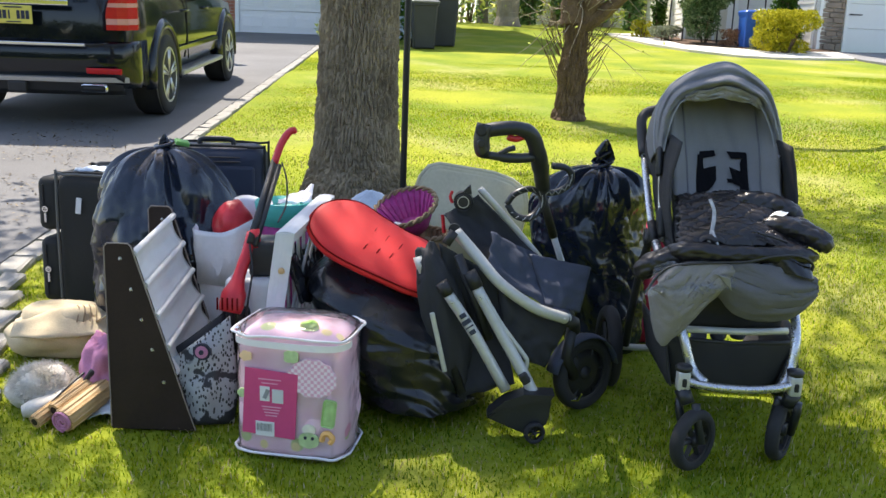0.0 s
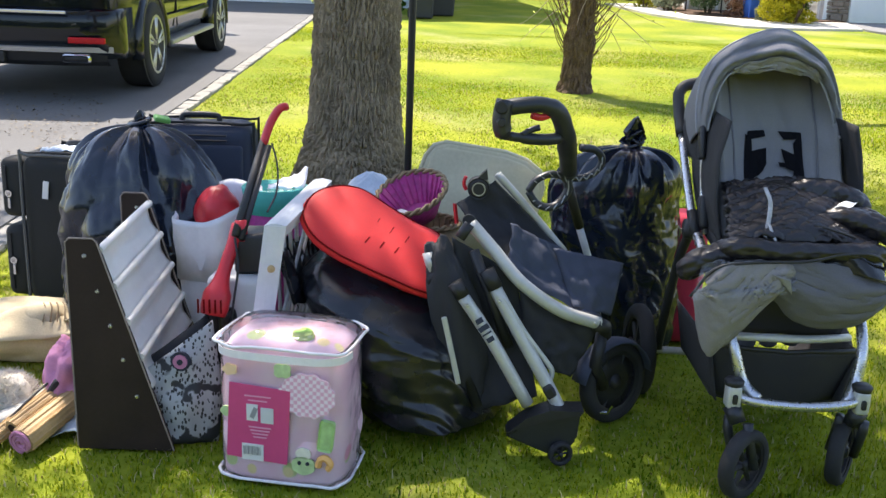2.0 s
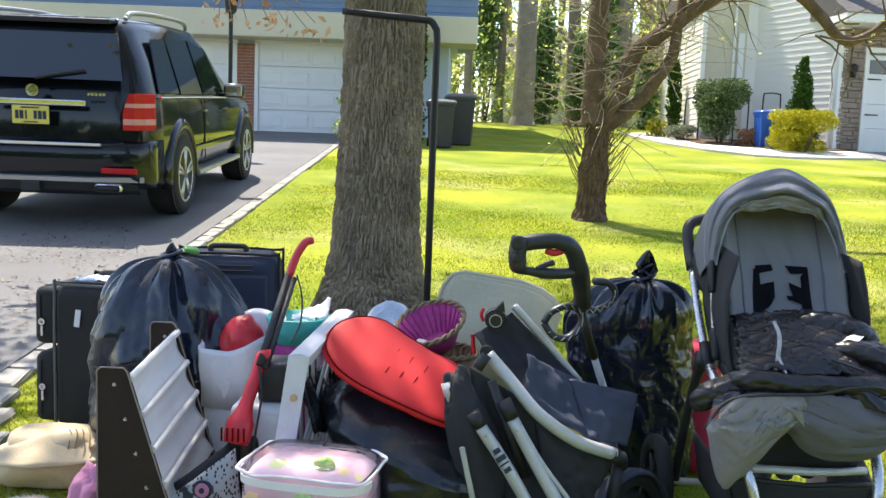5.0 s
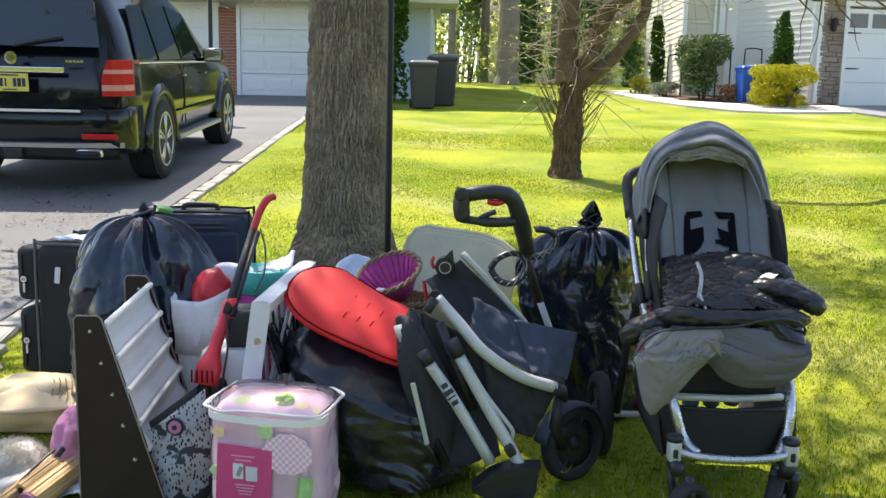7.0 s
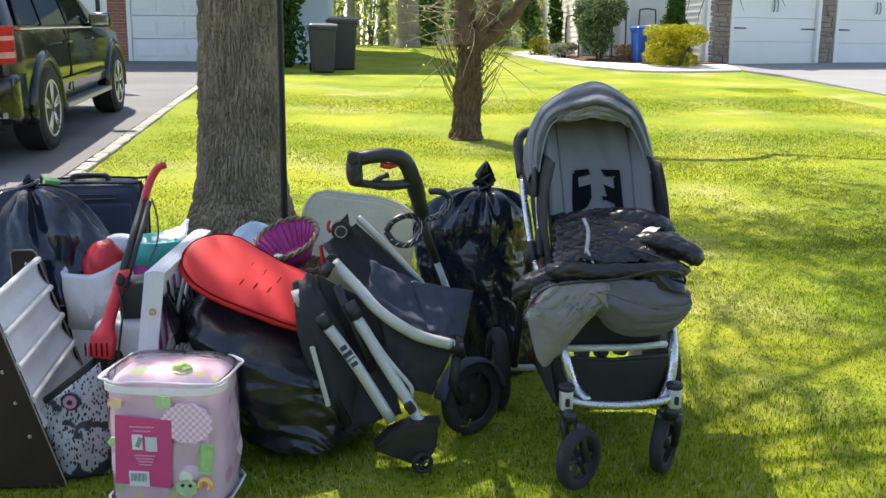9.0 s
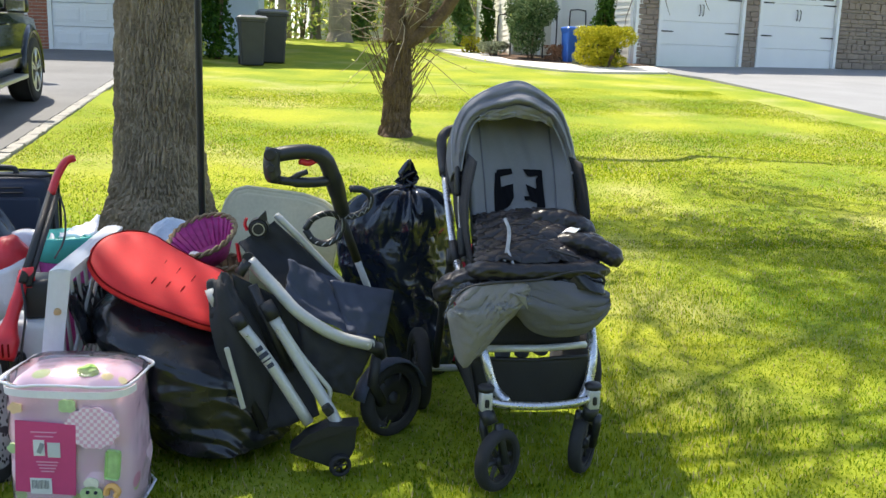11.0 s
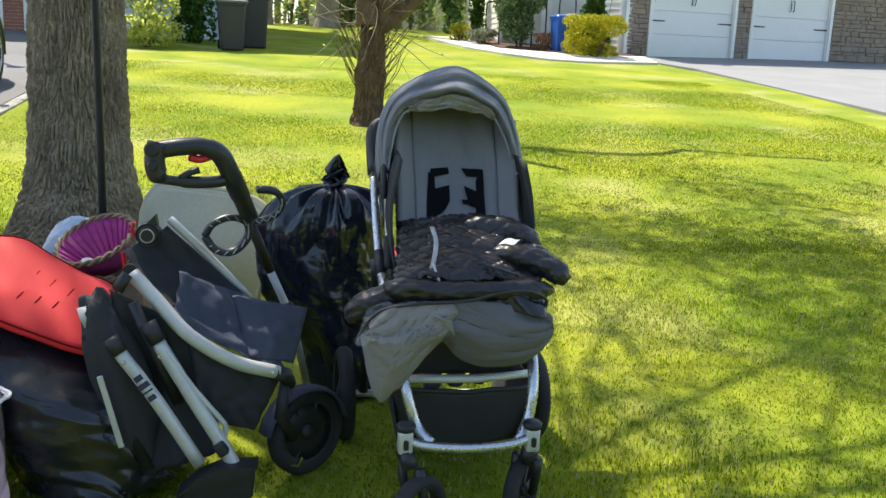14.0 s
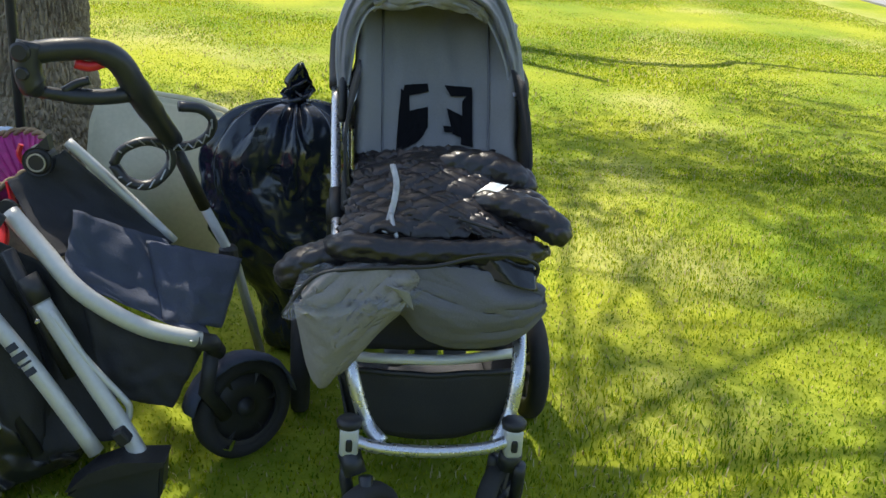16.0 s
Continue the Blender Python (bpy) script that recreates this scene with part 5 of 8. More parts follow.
# slumped bag under the red cushion: broad taut panels above, a fan of pleats at its toe
slump = thing("rubbish_bag", pose(-0.19, 2.68, g(0, 2.68)), "large slumped black rubbish bag with creases", "rubbish bag")
loops = []
for i in range(111):
    t = i / 110
    z = 0.505 * t ** 0.95
    prof = (min(1.0, t / 0.07)) ** 0.55 * (1 - max(0, t - 0.70) ** 2 * 6.0)
    cxx = 0.055 - 0.19 * t
    lp = []
    for k in range(220):
        a = 2 * math.pi * k / 220
        ca, sa = math.cos(a), math.sin(a)
        q = Vector((ca * 1.3, sa * 1.3, t * 2.0 + 9.0))
        low = math.exp(-(t / 0.30) ** 2)
        fan = 0.045 * low * (abs(((a * 1.6 + t * (9.0 + 3.5 * math.sin(a * 2 + 1)) + 0.7 * noise.noise((ca * 2, sa * 2, t * 5))) * 1.25) % 1.0 - 0.5) * 2 - 0.5)
        broad = 0.055 * ridged(Vector((ca * 1.1 + t * 1.6, sa * 1.1, t * 3.4 + 2.0)), 2) * (1 - 0.5 * low)
        fine = 0.016 * ridged(Vector((ca * 2.5 + t * 3, sa * 2.5, t * 11)), 3)
        toe = 0.26 * math.exp(-((a - 4.95) / 0.34) ** 2) * math.exp(-t * 5.5)
        r = prof * (1 + 0.12 * noise.noise(q) + broad + fine + fan + toe)
        bx, by = cxx + ca * (0.215 + 0.055 * t) * r, sa * 0.235 * r
        press = PC.z - (0.034 + N.x * (bx - 0.19 - PC.x) + N.y * (by + 2.68 - PC.y)) / N.z - g(0, 2.68)
        lp.append((bx, by, z if z < press - 0.06 else press - 0.06 * math.exp(-(z - press + 0.06) / 0.06)))
    loops.append(lp)
part("bag", rings(bmesh.new(), loops), BAGFILM, slump, smooth=True)


def gather(k):
    a0 = 2.55 + 0.16 * k

    def f(u, v):
        rr = 0.215 + 0.05 * u + 0.018 * math.sin(v * 7 + k * 1.3)
        a = a0 + (v - 0.5) * 0.32 + 0.12 * u * math.sin(k * 2.1)
        return (-0.13 + rr * math.cos(a), -0.02 + rr * 0.9 * math.sin(a), 0.36 + 0.15 * u + 0.03 * noise.noise((k * 1.3, u * 3, v * 4)))
    return sheet(bmesh.new(), f, 10, 10, 0.0015)


for k in range(7):
    part("loose_rim", gather(k), BAGFILM, slump, smooth=True)


# ---- suitcases ----
def suitcase(m, w, d, h, material, label, name="suitcase"):
    s = thing(name, m, label, "suitcase")
    part("shell", boxed((0, 0, h / 2 + 0.03), (w, d, h), None, 0.06, 5), material, s, smooth=True)
    for y in (-d * 0.5 + 0.03, d * 0.5 - 0.03):
        pts = [(-w / 2, y, 0.08), (-w / 2, y, h - 0.02), (-w / 2 + 0.04, y, h + 0.028), (w / 2 - 0.04, y, h + 0.028), (w / 2, y, h - 0.02), (w / 2, y, 0.08)]
        part("piping", tubed(smoothed(pts, 4), 0.006, 6), BLACKNYLON, s, smooth=True)
    hb = tubed(smoothed([(-0.075, 0, h + 0.025), (-0.06, 0, h + 0.052), (0.06, 0, h + 0.052), (0.075, 0, h + 0.025)], 5), 0.012, 8)
    part("carry_handle", hb, BLKPLASTIC, s, smooth=True)
    for sx in (-1, 1):
        part("wheel", lathe(bmesh.new(), [(0.0, -0.012), (0.03, -0.012), (0.03, 0.012), (0.0, 0.012)], 14, "x", c=(sx * (w / 2 - 0.05), d * 0.35, 0.03)), RUBBER, s)
    return s


s1 = suitcase(pose(-1.475, 3.42, g(0, 3.42) - 0.005, 0, 0, -4), 0.36, 0.36, 0.57, BLACKNYLON, "black fabric suitcase standing upright with front pockets")
for z0, z1 in ((0.06, 0.33), (0.36, 0.58)):
    pk = part("pocket", boxed((-0.215, 0.0, (z0 + z1) / 2), (0.1, 0.31, z1 - z0), None, 0.03, 3), BLACKNYLON, s1, smooth=True)
    part("zip", tubed([(-0.235, -0.157, z0 + 0.03), (-0.235, -0.157, z1 - 0.03)], 0.004, 5), BLKPLASTIC, pk)
    for dz in (0.0,):
        bm = bmesh.new()
        lathe(bm, [(0.013, -0.166), (0.013, -0.160), (0.008, -0.160), (0.008, -0.166)], 14, "y", c=(-0.225, 0, z1 - 0.13))
        box(bm, (-0.225, -0.163, z1 - 0.165), (0.012, 0.004, 0.04), None, 0.002, 1)
        part("zip_pull", bm, CHROME, pk, "bright metal zip pull")
part("edge_piping", tubed(smoothed([(-0.16, -0.183, 0.06), (-0.16, -0.183, 0.57), (-0.13, -0.183, 0.597), (0.15, -0.183, 0.597)], 4), 0.006, 6), mat("grey_piping", (0.10, 0.10, 0.095), 0.6, vary=0.1, bump=0.05), s1)
part("luggage_tag", boxed((-0.07, -0.186, 0.475), (0.022, 0.004, 0.065), Euler((0, 0.12, 0)).to_matrix(), 0.001, 1), PAPERW, s1, "small white stitched tag")
bm = bmesh.new()
sheet(bm, lambda u, v: (-0.12 + 0.2 * u + 0.01 * math.sin(v * 9), -0.12 + 0.14 * v, 0.604 + 0.03 * abs(noise.noise((u * 5, v * 5, 2)))), 16, 12, 0.003)
part("strap_patch", bm, PALECLOTH, s1, "crumpled pale blue strap and tag", smooth=True)
s2 = suitcase(pose(-1.14, 3.74, g(0, 3.74), 0, 0, 8), 0.44, 0.27, 0.63, NAVYNYLON, "navy blue fabric suitcase behind a rubbish bag")
part("front_panel", boxed((0, -0.14, 0.33), (0.36, 0.03, 0.5), None, 0.014, 3), NAVYNYLON, s2, smooth=True)
part("green_tag", boxed((-0.13, -0.12, 0.675), (0.06, 0.05, 0.02), Euler((0.2, 0.2, 0.4)).to_matrix(), 0.006, 2), mat("green_ribbon", (0.16, 0.42, 0.10), 0.6, vary=0.1, bump=0.1), s2, "bright green ribbon tag")
bm = bmesh.new()
for k in range(2):
    tube(bm, [(-0.1, -0.157, 0.62 - k * 0.02), (0.12, -0.157, 0.62 - k * 0.02)], 0.004, 5)
part("zip", bm, BLKPLASTIC, s2)

# ---- sling bookshelf lying open to the side ----
shelf = thing("sling_bookshelf", pose(-1.09, 2.36, g(0, 2.36) + 0.01, 0, 0, 2), "dark brown bookshelf with white canvas slings", "bookshelf")
OFF = Vector((-0.02, 0.48, 0.03))
outl = [(0.0, 0.0), (0.262, 0.0), (0.082, 0.585), (0.072, 0.595), (0.01, 0.595), (0.0, 0.585)]
for k, base in enumerate((Vector((0, 0, 0)), OFF)):
    bm = bmesh.new()
    prism(bm, outl, "y", -0.009, 0.009)
    bmesh.ops.bevel(bm, geom=list(bm.edges), offset=0.003, segments=1, affect="EDGES")
    bmesh.ops.translate(bm, verts=bm.verts, vec=base)
    sp = part("side_panel", bm, WOODDARK, shelf)
    e = tubed([Vector((x, -0.0095, z)) + base for x, z in ((0.0, 0.01), (0.0, 0.585), (0.01, 0.597), (0.072, 0.597), (0.082, 0.587), (0.262, 0.003))], 0.0022, 5)
    part("edge_band", e, EDGEWOOD, sp)
    for z in (0.55, 0.455, 0.36, 0.265, 0.16):
        x = 0.082 + (0.585 - z) / 0.585 * 0.18 - 0.045
        part("screw_cap", lathe(bmesh.new(), [(0.0, -0.013), (0.005, -0.012), (0.006, -0.009), (0.0, -0.008)], 10, "y", c=(base.x + x, base.y, base.z + z)), ALUM, sp)


def edge_at(f):
    return Vector((0.085 + 0.185 * f, 0.0, 0.575 * (1 - f)))


for k, f0 in enumerate((0.02, 0.19, 0.36, 0.53)):
    a = edge_at(f0)
    part("rail", tubed([a + Vector((-0.004, 0.0, 0)), a + OFF + Vector((-0.004, 0.0, 0))], 0.011, 10), CANVAS, shelf, "canvas covered dowel")
    b2 = edge_at(f0 + 0.155)

    def f(u, v, a=a, b2=b2):
        p = a.lerp(b2, v) + OFF * u
        back = -0.004 - 0.014 * math.sin(math.pi * v)
        return p + Vector((back + 0.006 * noise.noise((u * 4, v * 3, k)), 0, 0.012 * math.sin(math.pi * u) * (v - 1)))
    part("sling", sheet(bmesh.new(), f, 14, 10, 0.003), CANVAS, shelf, "white canvas sling pocket", smooth=True)
part("base_rail", boxed((0.12, 0.24, 0.03), (0.2, 0.47, 0.018), None, 0.003, 1), WOODDARK, shelf)


def printmat():
    """Monochrome bird print: pale ground with dark leafy strokes."""
    m = bpy.data.materials.new("bird_print")
    m.use_nodes = True
    nt = m.node_tree
    b = nt.nodes["Principled BSDF"]
    tc = nt.nodes.new("ShaderNodeTexCoord")
    mp = nt.nodes.new("ShaderNodeMapping")
    mp.inputs["Scale"].default_value = (22, 20, 11)
    mp.inputs["Rotation"].default_value = (0.3, 0.5, 0)
    nt.links.new(tc.outputs["Object"], mp.inputs["Vector"])
    vo = nt.nodes.new("ShaderNodeTexVoronoi")
    nt.links.new(mp.outputs[0], vo.inputs["Vector"])
    r = nt.nodes.new("ShaderNodeValToRGB")
    r.color_ramp.interpolation = "CONSTANT"
    r.color_ramp.elements[0].color, r.color_ramp.elements[1].color = (0.02, 0.02, 0.022, 1), (0.40, 0.41, 0.42, 1)
    r.color_ramp.elements[1].position = 0.34
    nt.links.new(vo.outputs["Distance"], r.inputs[0])
    nz = nt.nodes.new("ShaderNodeTexNoise")
    nz.inputs["Scale"].default_value = 15
    nt.links.new(tc.outputs["Object"], nz.inputs["Vector"])
    r2 = nt.nodes.new("ShaderNodeValToRGB")
    r2.color_ramp.elements[0].position, r2.color_ramp.elements[1].position = 0.57, 0.60
    nt.links.new(nz.outputs[0], r2.inputs[0])
    mx = nt.nodes.new("ShaderNodeMix")
    mx.data_type = "RGBA"
    mx.inputs["B"].default_value = (0.03, 0.03, 0.035, 1)
    nt.links.new(r2.outputs[0], mx.inputs["Factor"])
    nt.links.new(r.outputs[0], mx.inputs["A"])
    nt.links.new(mx.outputs["Result"], b.inputs["Base Color"])
    b.inputs["Roughness"].default_value = 0.55
    return m


tote = thing("printed_tote", pose(-0.86, 2.42, g(0, 2.42), 0, 0, 0), "black and white bird print tote bag in bookshelf", "bag")


def tf(u, v):
    a, b2, c, d = Vector((-0.005, -0.04, 0.02)), Vector((0.135, 0.02, 0.005)), Vector((0.125, 0.06, 0.352)), Vector((-0.045, -0.01, 0.225))
    q = a * (1 - u) * (1 - v) + b2 * u * (1 - v) + c * u * v + d * (1 - u) * v
    k = 0.030 * math.sin(math.pi * u) * math.sin(math.pi * (0.1 + 0.8 * v)) + 0.010 * noise.noise((u * 4, v * 4, 1)) + 0.008 * ridged(Vector((u * 2, v * 2, 6)), 2)
    return (q.x + 0.012 * math.sin(v * 4), q.y - k, q.z)


part("front", sheet(bmesh.new(), tf, 22, 22, 0.006), printmat(), tote, smooth=True)
part("back", sheet(bmesh.new(), lambda u, v: (tf(u, v)[0] - 0.03, tf(u, v)[1] + 0.05, tf(u, v)[2] + 0.0), 12, 12, 0.006), DARKFABRIC, tote, smooth=True)
eye = Vector(tf(0.52, 0.86))
bm = lathe(bmesh.new(), [(0.0, -0.004), (0.028, -0.004), (0.028, 0.004), (0.0, 0.004)], 18, "y", c=eye + Vector((0, -0.006, 0)))
part("print_ring", bm, INK, tote)
bm = lathe(bmesh.new(), [(0.0, -0.004), (0.02, -0.004), (0.02, 0.004), (0.0, 0.004)], 18, "y", c=eye + Vector((0, -0.010, 0)))
part("print_spot", bm, PINKCLOTH, tote, "pink printed spot")
bm = lathe(bmesh.new(), [(0.0, -0.004), (0.008, -0.004), (0.008, 0.004), (0.0, 0.004)], 12, "y", c=eye + Vector((0, -0.013, 0)))
part("print_dot", bm, INK, tote)
whole("black_case", boxed((0, 0, 0.17), (0.09, 0.14, 0.34), Euler((0, -0.15, 0.3)).to_matrix(), 0.015, 3), mat("gloss_black", (0.012, 0.011, 0.011), 0.25, vary=0.2, scale=6, bump=0.05), pose(-0.74, 2.62, g(0, 2.62)), "glossy black case standing behind the printed tote", "case", smooth=True)

# ---- soft things beside the shelf ----
def softblob(rx, ry, rz, seed, lump=0.2, fold=0.06, freq=1.6, seg=60, rowsn=36, flatbase=True):
    loops = []
    for i in range(rowsn + 1):
        t = i / rowsn
        th = math.pi * t
        lp = []
        for k in range(seg):
            a = 2 * math.pi * k / seg
            n = Vector((math.sin(th) * math.cos(a), math.sin(th) * math.sin(a), -math.cos(th)))
            r = 1 + lump * noise.noise(n * freq + Vector((seed, 0, 0))) + fold * ridged(n * freq * 2.2 + Vector((0, seed, 0)))
            z = n.z * rz * r
            lp.append((n.x * rx * r, n.y * ry * r, max(z + rz * 0.72, 0.0) if flatbase else z))
        loops.append(lp)
    bm = rings(bmesh.new(), loops)
    bmesh.ops.remove_doubles(bm, verts=bm.verts, dist=0.0004)
    return bm


tan = thing("shoulder_bag", pose(-1.50, 2.95, g(0, 2.95), 0, 0, 18), "slumped tan canvas shoulder bag on the grass", "bag")
part("body", softblob(0.19, 0.14, 0.115, 2.0, 0.22, 0.05), TANCANVAS, tan, smooth=True)
part("flap", sheet(bmesh.new(), lambda u, v: (-0.17 + 0.34 * u, -0.15 + 0.13 * v - 0.03 * math.sin(u * 3.1), 0.11 + 0.075 * math.sin(v * 1.5) * math.sin(math.pi * (0.12 + 0.76 * u)) + 0.008 * noise.noise((u * 4, v * 4, 3))), 20, 10, 0.005), TANCANVAS, tan, smooth=True)
part("strap", tubed(smoothed([(0.12, -0.1, 0.14), (0.16, -0.13, 0.17), (0.19, -0.1, 0.18), (0.2, -0.02, 0.15), (0.15, 0.03, 0.12)], 6), 0.008, 6, flat=0.5), TANCANVAS, tan, smooth=True)
bm = bmesh.new()
for k in range(4):
    tube(bm, smoothed([(0.05 + 0.02 * k, -0.05, 0.19), (0.06 + 0.02 * k, -0.09, 0.185), (0.055 + 0.022 * k, -0.13, 0.15)], 4), 0.0025, 5)
part("tie_cord", bm, REED, tan)

fluff = thing("fur_cushion", pose(-1.385, 2.52, g(0, 2.52), 0, 0, 15), "matted pale grey fur cushion lying on grass", "cushion")
part("core", softblob(0.10, 0.075, 0.075, 5.0, 0.2, 0.1), FUR, fluff, smooth=True)
rng = np.random.default_rng(4)
n = 5200
th, ph = np.arccos(rng.uniform(-0.3, 1, n)), rng.uniform(0, 6.28, n)
nr = np.stack([np.sin(th) * np.cos(ph), np.sin(th) * np.sin(ph), np.cos(th)], 1)
base = nr * np.array([0.10, 0.075, 0.075]) + np.array([0, 0, 0.054])
dirn = nr + rng.normal(size=(n, 3)) * 0.7
dirn /= np.linalg.norm(dirn, axis=1)[:, None]
sd = np.cross(dirn, rng.normal(size=(n, 3)))
sd /= np.linalg.norm(sd, axis=1)[:, None]
ln = rng.uniform(0.012, 0.032, (n, 1))
tipp = base + dirn * ln
tipp[:, 2] = np.maximum(tipp[:, 2], 0.003)
v = np.stack([base - sd * 0.0012, base + sd * 0.0012, tipp], 1).reshape(-1, 3)
cloud(v, np.arange(n * 3).reshape(-1, 3), "fur", FUR, None, kind="stuff", parent=fluff)

pk = thing("folded_clothing", pose(-1.19, 2.57, g(0, 2.57), 0, 0, 25), "crumpled pink fabric bundle against the bookshelf", "clothing")
part("folded_cloth", softblob(0.075, 0.09, 0.13, 7.0, 0.25, 0.10, 2.0), PINKCLOTH, pk, smooth=True)
part("lining", boxed((-0.055, -0.06, 0.1), (0.035, 0.02, 0.07), Euler((0.3, 0.5, 0.2)).to_matrix(), 0.008, 2), DARKFABRIC, pk, "dark opening of a sleeve")
bl = whole("blue_cloth", sheet(bmesh.new(), lambda u, v: (-0.04 + 0.1 * u, -0.05 + 0.1 * v, 0.02 + 0.055 * math.sin(u * 2.6) * (0.4 + 0.6 * v) + 0.01 * noise.noise((u * 5, v * 5, 1))), 12, 12, 0.003), PALECLOTH, pose(-1.15, 2.45, g(0, 2.45) - 0.01), "pale blue cloth lying by the bookshelf", "cloth", smooth=True)
rolls = thing("rolled_mats", pose(0, 0, 0), "bundle of rolled bamboo mats, one with pink lining", "mat")
for k, (x0, y0, z0, x1, y1, z1, r) in enumerate(((-1.325, 2.33, 0.018, -1.21, 2.60, 0.10, 0.02), (-1.275, 2.36, 0.045, -1.18, 2.58, 0.11, 0.024), (-1.225, 2.31, 0.034, -1.145, 2.56, 0.085, 0.036))):
    bm = tubed([(x0, y0, z0), (x1, y1, z1)], r, 18)
    o = part("roll", bm, BAMBOO, rolls, smooth=False)
    for s in range(9):
        a = s * 0.698
        d = Vector((x1 - x0, y1 - y0, z1 - z0)).normalized()
        side = d.cross(Vector((0, 0, 1))).normalized()
        upv = side.cross(d)
        p = side * math.cos(a) * r + upv * math.sin(a) * r
        part("slat", tubed([Vector((x0, y0, z0)) + p, Vector((x1, y1, z1)) + p], 0.0035, 5), BAMBOO, o)
    if k == 2:
        d = Vector((x1 - x0, y1 - y0, z1 - z0)).normalized()
        side = d.cross(Vector((0, 0, 1))).normalized()
        upv = side.cross(d)
        sp = [Vector((x0, y0, z0)) - d * 0.004 + (side * math.cos(a) + upv * math.sin(a)) * (0.006 + 0.0017 * a) for a in [i * 0.4 for i in range(44)]]
        part("pink_lining", tubed(sp, 0.0055, 5), PINKCLOTH, o, "pink spiral of the rolled lining")
    else:
        d = Vector((x1 - x0, y1 - y0, z1 - z0)).normalized()
        part("bore", tubed([Vector((x0, y0, z0)) - d * 0.002, Vector((x0, y0, z0)) + d * 0.01], r * 0.6, 12), WOODDARK, o)
cord = tubed(smoothed([(-1.36, 2.42, 0.02), (-1.31, 2.40, 0.05), (-1.27, 2.44, 0.09), (-1.24, 2.5, 0.12), (-1.21, 2.55, 0.14)], 6), 0.004, 6)
part("cord", cord, BLKPLASTIC, rolls)
sl = whole("grey_sock", tubed(smoothed([(-1.40, 2.40, 0.02), (-1.34, 2.43, 0.03), (-1.28, 2.49, 0.05), (-1.24, 2.55, 0.07)], 6), [0.016, 0.02, 0.024, 0.026, 0.027, 0.028] + [0.028] * 13, 10, shake=0.3), FUR, Matrix(), "long grey knitted soft thing beside the mats", "cloth", smooth=True)

# ---- white liner bag with red and teal things ----
pail = thing("lined_tub", pose(-0.875, 2.99, g(0, 2.98)), "tub with white plastic liner full of toys", "tub")
loops = []
for i in range(25):
    t = i / 24
    lp = []
    for k in range(60):
        a = 2 * math.pi * k / 60
        r = 0.08 + 0.055 * t ** 0.8 + (0.012 * math.sin(5 * a + 1) + 0.010 * ridged(Vector((math.cos(a) * 2, math.sin(a) * 2, t * 4)))) * t
        zt = 0.545 + 0.05 * math.cos(a - 0.9) + 0.006 * math.sin(5 * a)
        lp.append((math.cos(a) * r, math.sin(a) * r, zt * t))
    loops.append(lp)
for t in (0.97, 0.85, 0.6):
    loops.append([(x * 0.92, y * 0.92, z * t) for x, y, z in loops[24]])
part("liner", rings(bmesh.new(), loops), WHITEBAG, pail, smooth=True)
part("red_toy", softblob(0.07, 0.07, 0.09, 11.0, 0.15, 0.05, flatbase=False), REDPLASTIC, pail, "red fabric toy", smooth=True).location = (0.005, 0.01, 0.50)
bowl = thing("toy_basin", pose(-0.675, 2.98, g(0, 2.98)), "teal and magenta plastic basin with odds and ends", "basin")
part("outer", lathe(bmesh.new(), [(0.06, 0.0), (0.07, 0.30), (0.095, 0.53), (0.09, 0.53), (0.07, 0.4)], 30), MAGENTA, bowl, smooth=True)
part("inner", lathe(bmesh.new(), [(0.096, 0.52), (0.108, 0.60), (0.104, 0.605), (0.085, 0.55), (0.0, 0.53)], 30), TEAL, bowl, "teal rim", smooth=True)
part("wrapper", sheet(bmesh.new(), lambda u, v: (-0.02 + 0.12 * u, -0.03 + 0.08 * v, 0.6 + 0.06 * u * v + 0.02 * noise.noise((u * 5, v * 5, 2))), 10, 10, 0.002), WHITEBAG, bowl, smooth=True)

# ---- red grass trimmer ----
tr = thing("grass_trimmer", Matrix(), "red and black electric grass trimmer leaning on things", "trimmer")
part("grip", tubed(smoothed([(-0.615, 2.90, 0.905), (-0.640, 2.89, 0.897), (-0.664, 2.87, 0.855), (-0.682, 2.84, 0.79)], 5), [0.012] + [0.018] * 15, 10, flat=0.7), REDPLASTIC, tr, "red curved grip", smooth=True)
part("shaft", tubed([(-0.680, 2.845, 0.80), (-0.708, 2.60, 0.56)], 0.013, 10), BLKPLASTIC, tr, smooth=True)
part("brace", tubed([(-0.658, 2.82, 0.79), (-0.676, 2.70, 0.66), (-0.692, 2.60, 0.55)], 0.009, 8), BLKPLASTIC, tr, smooth=True)
part("guide_wire", tubed(smoothed([(-0.650, 2.82, 0.80), (-0.625, 2.78, 0.74), (-0.615, 2.72, 0.67), (-0.63, 2.66, 0.62)], 5), 0.003, 6), BLKPLASTIC, tr)
bm = bmesh.new()
tube(bm, smoothed([(-0.712, 2.64, 0.585), (-0.722, 2.60, 0.52), (-0.738, 2.565, 0.45), (-0.748, 2.54, 0.40), (-0.757, 2.52, 0.345)], 5), [0.018] * 6 + [0.020] * 4 + [0.022, 0.024, 0.028, 0.032, 0.038, 0.042, 0.042, 0.042, 0.042, 0.04, 0.036], 14, flat=0.8)
body = part("motor_housing", bm, REDPLASTIC, tr, "red motor housing", smooth=True)
part("collar", tubed([(-0.700, 2.63, 0.60), (-0.695, 2.625, 0.54)], 0.017, 10), REDPLASTIC, tr, smooth=True)
bm = bmesh.new()
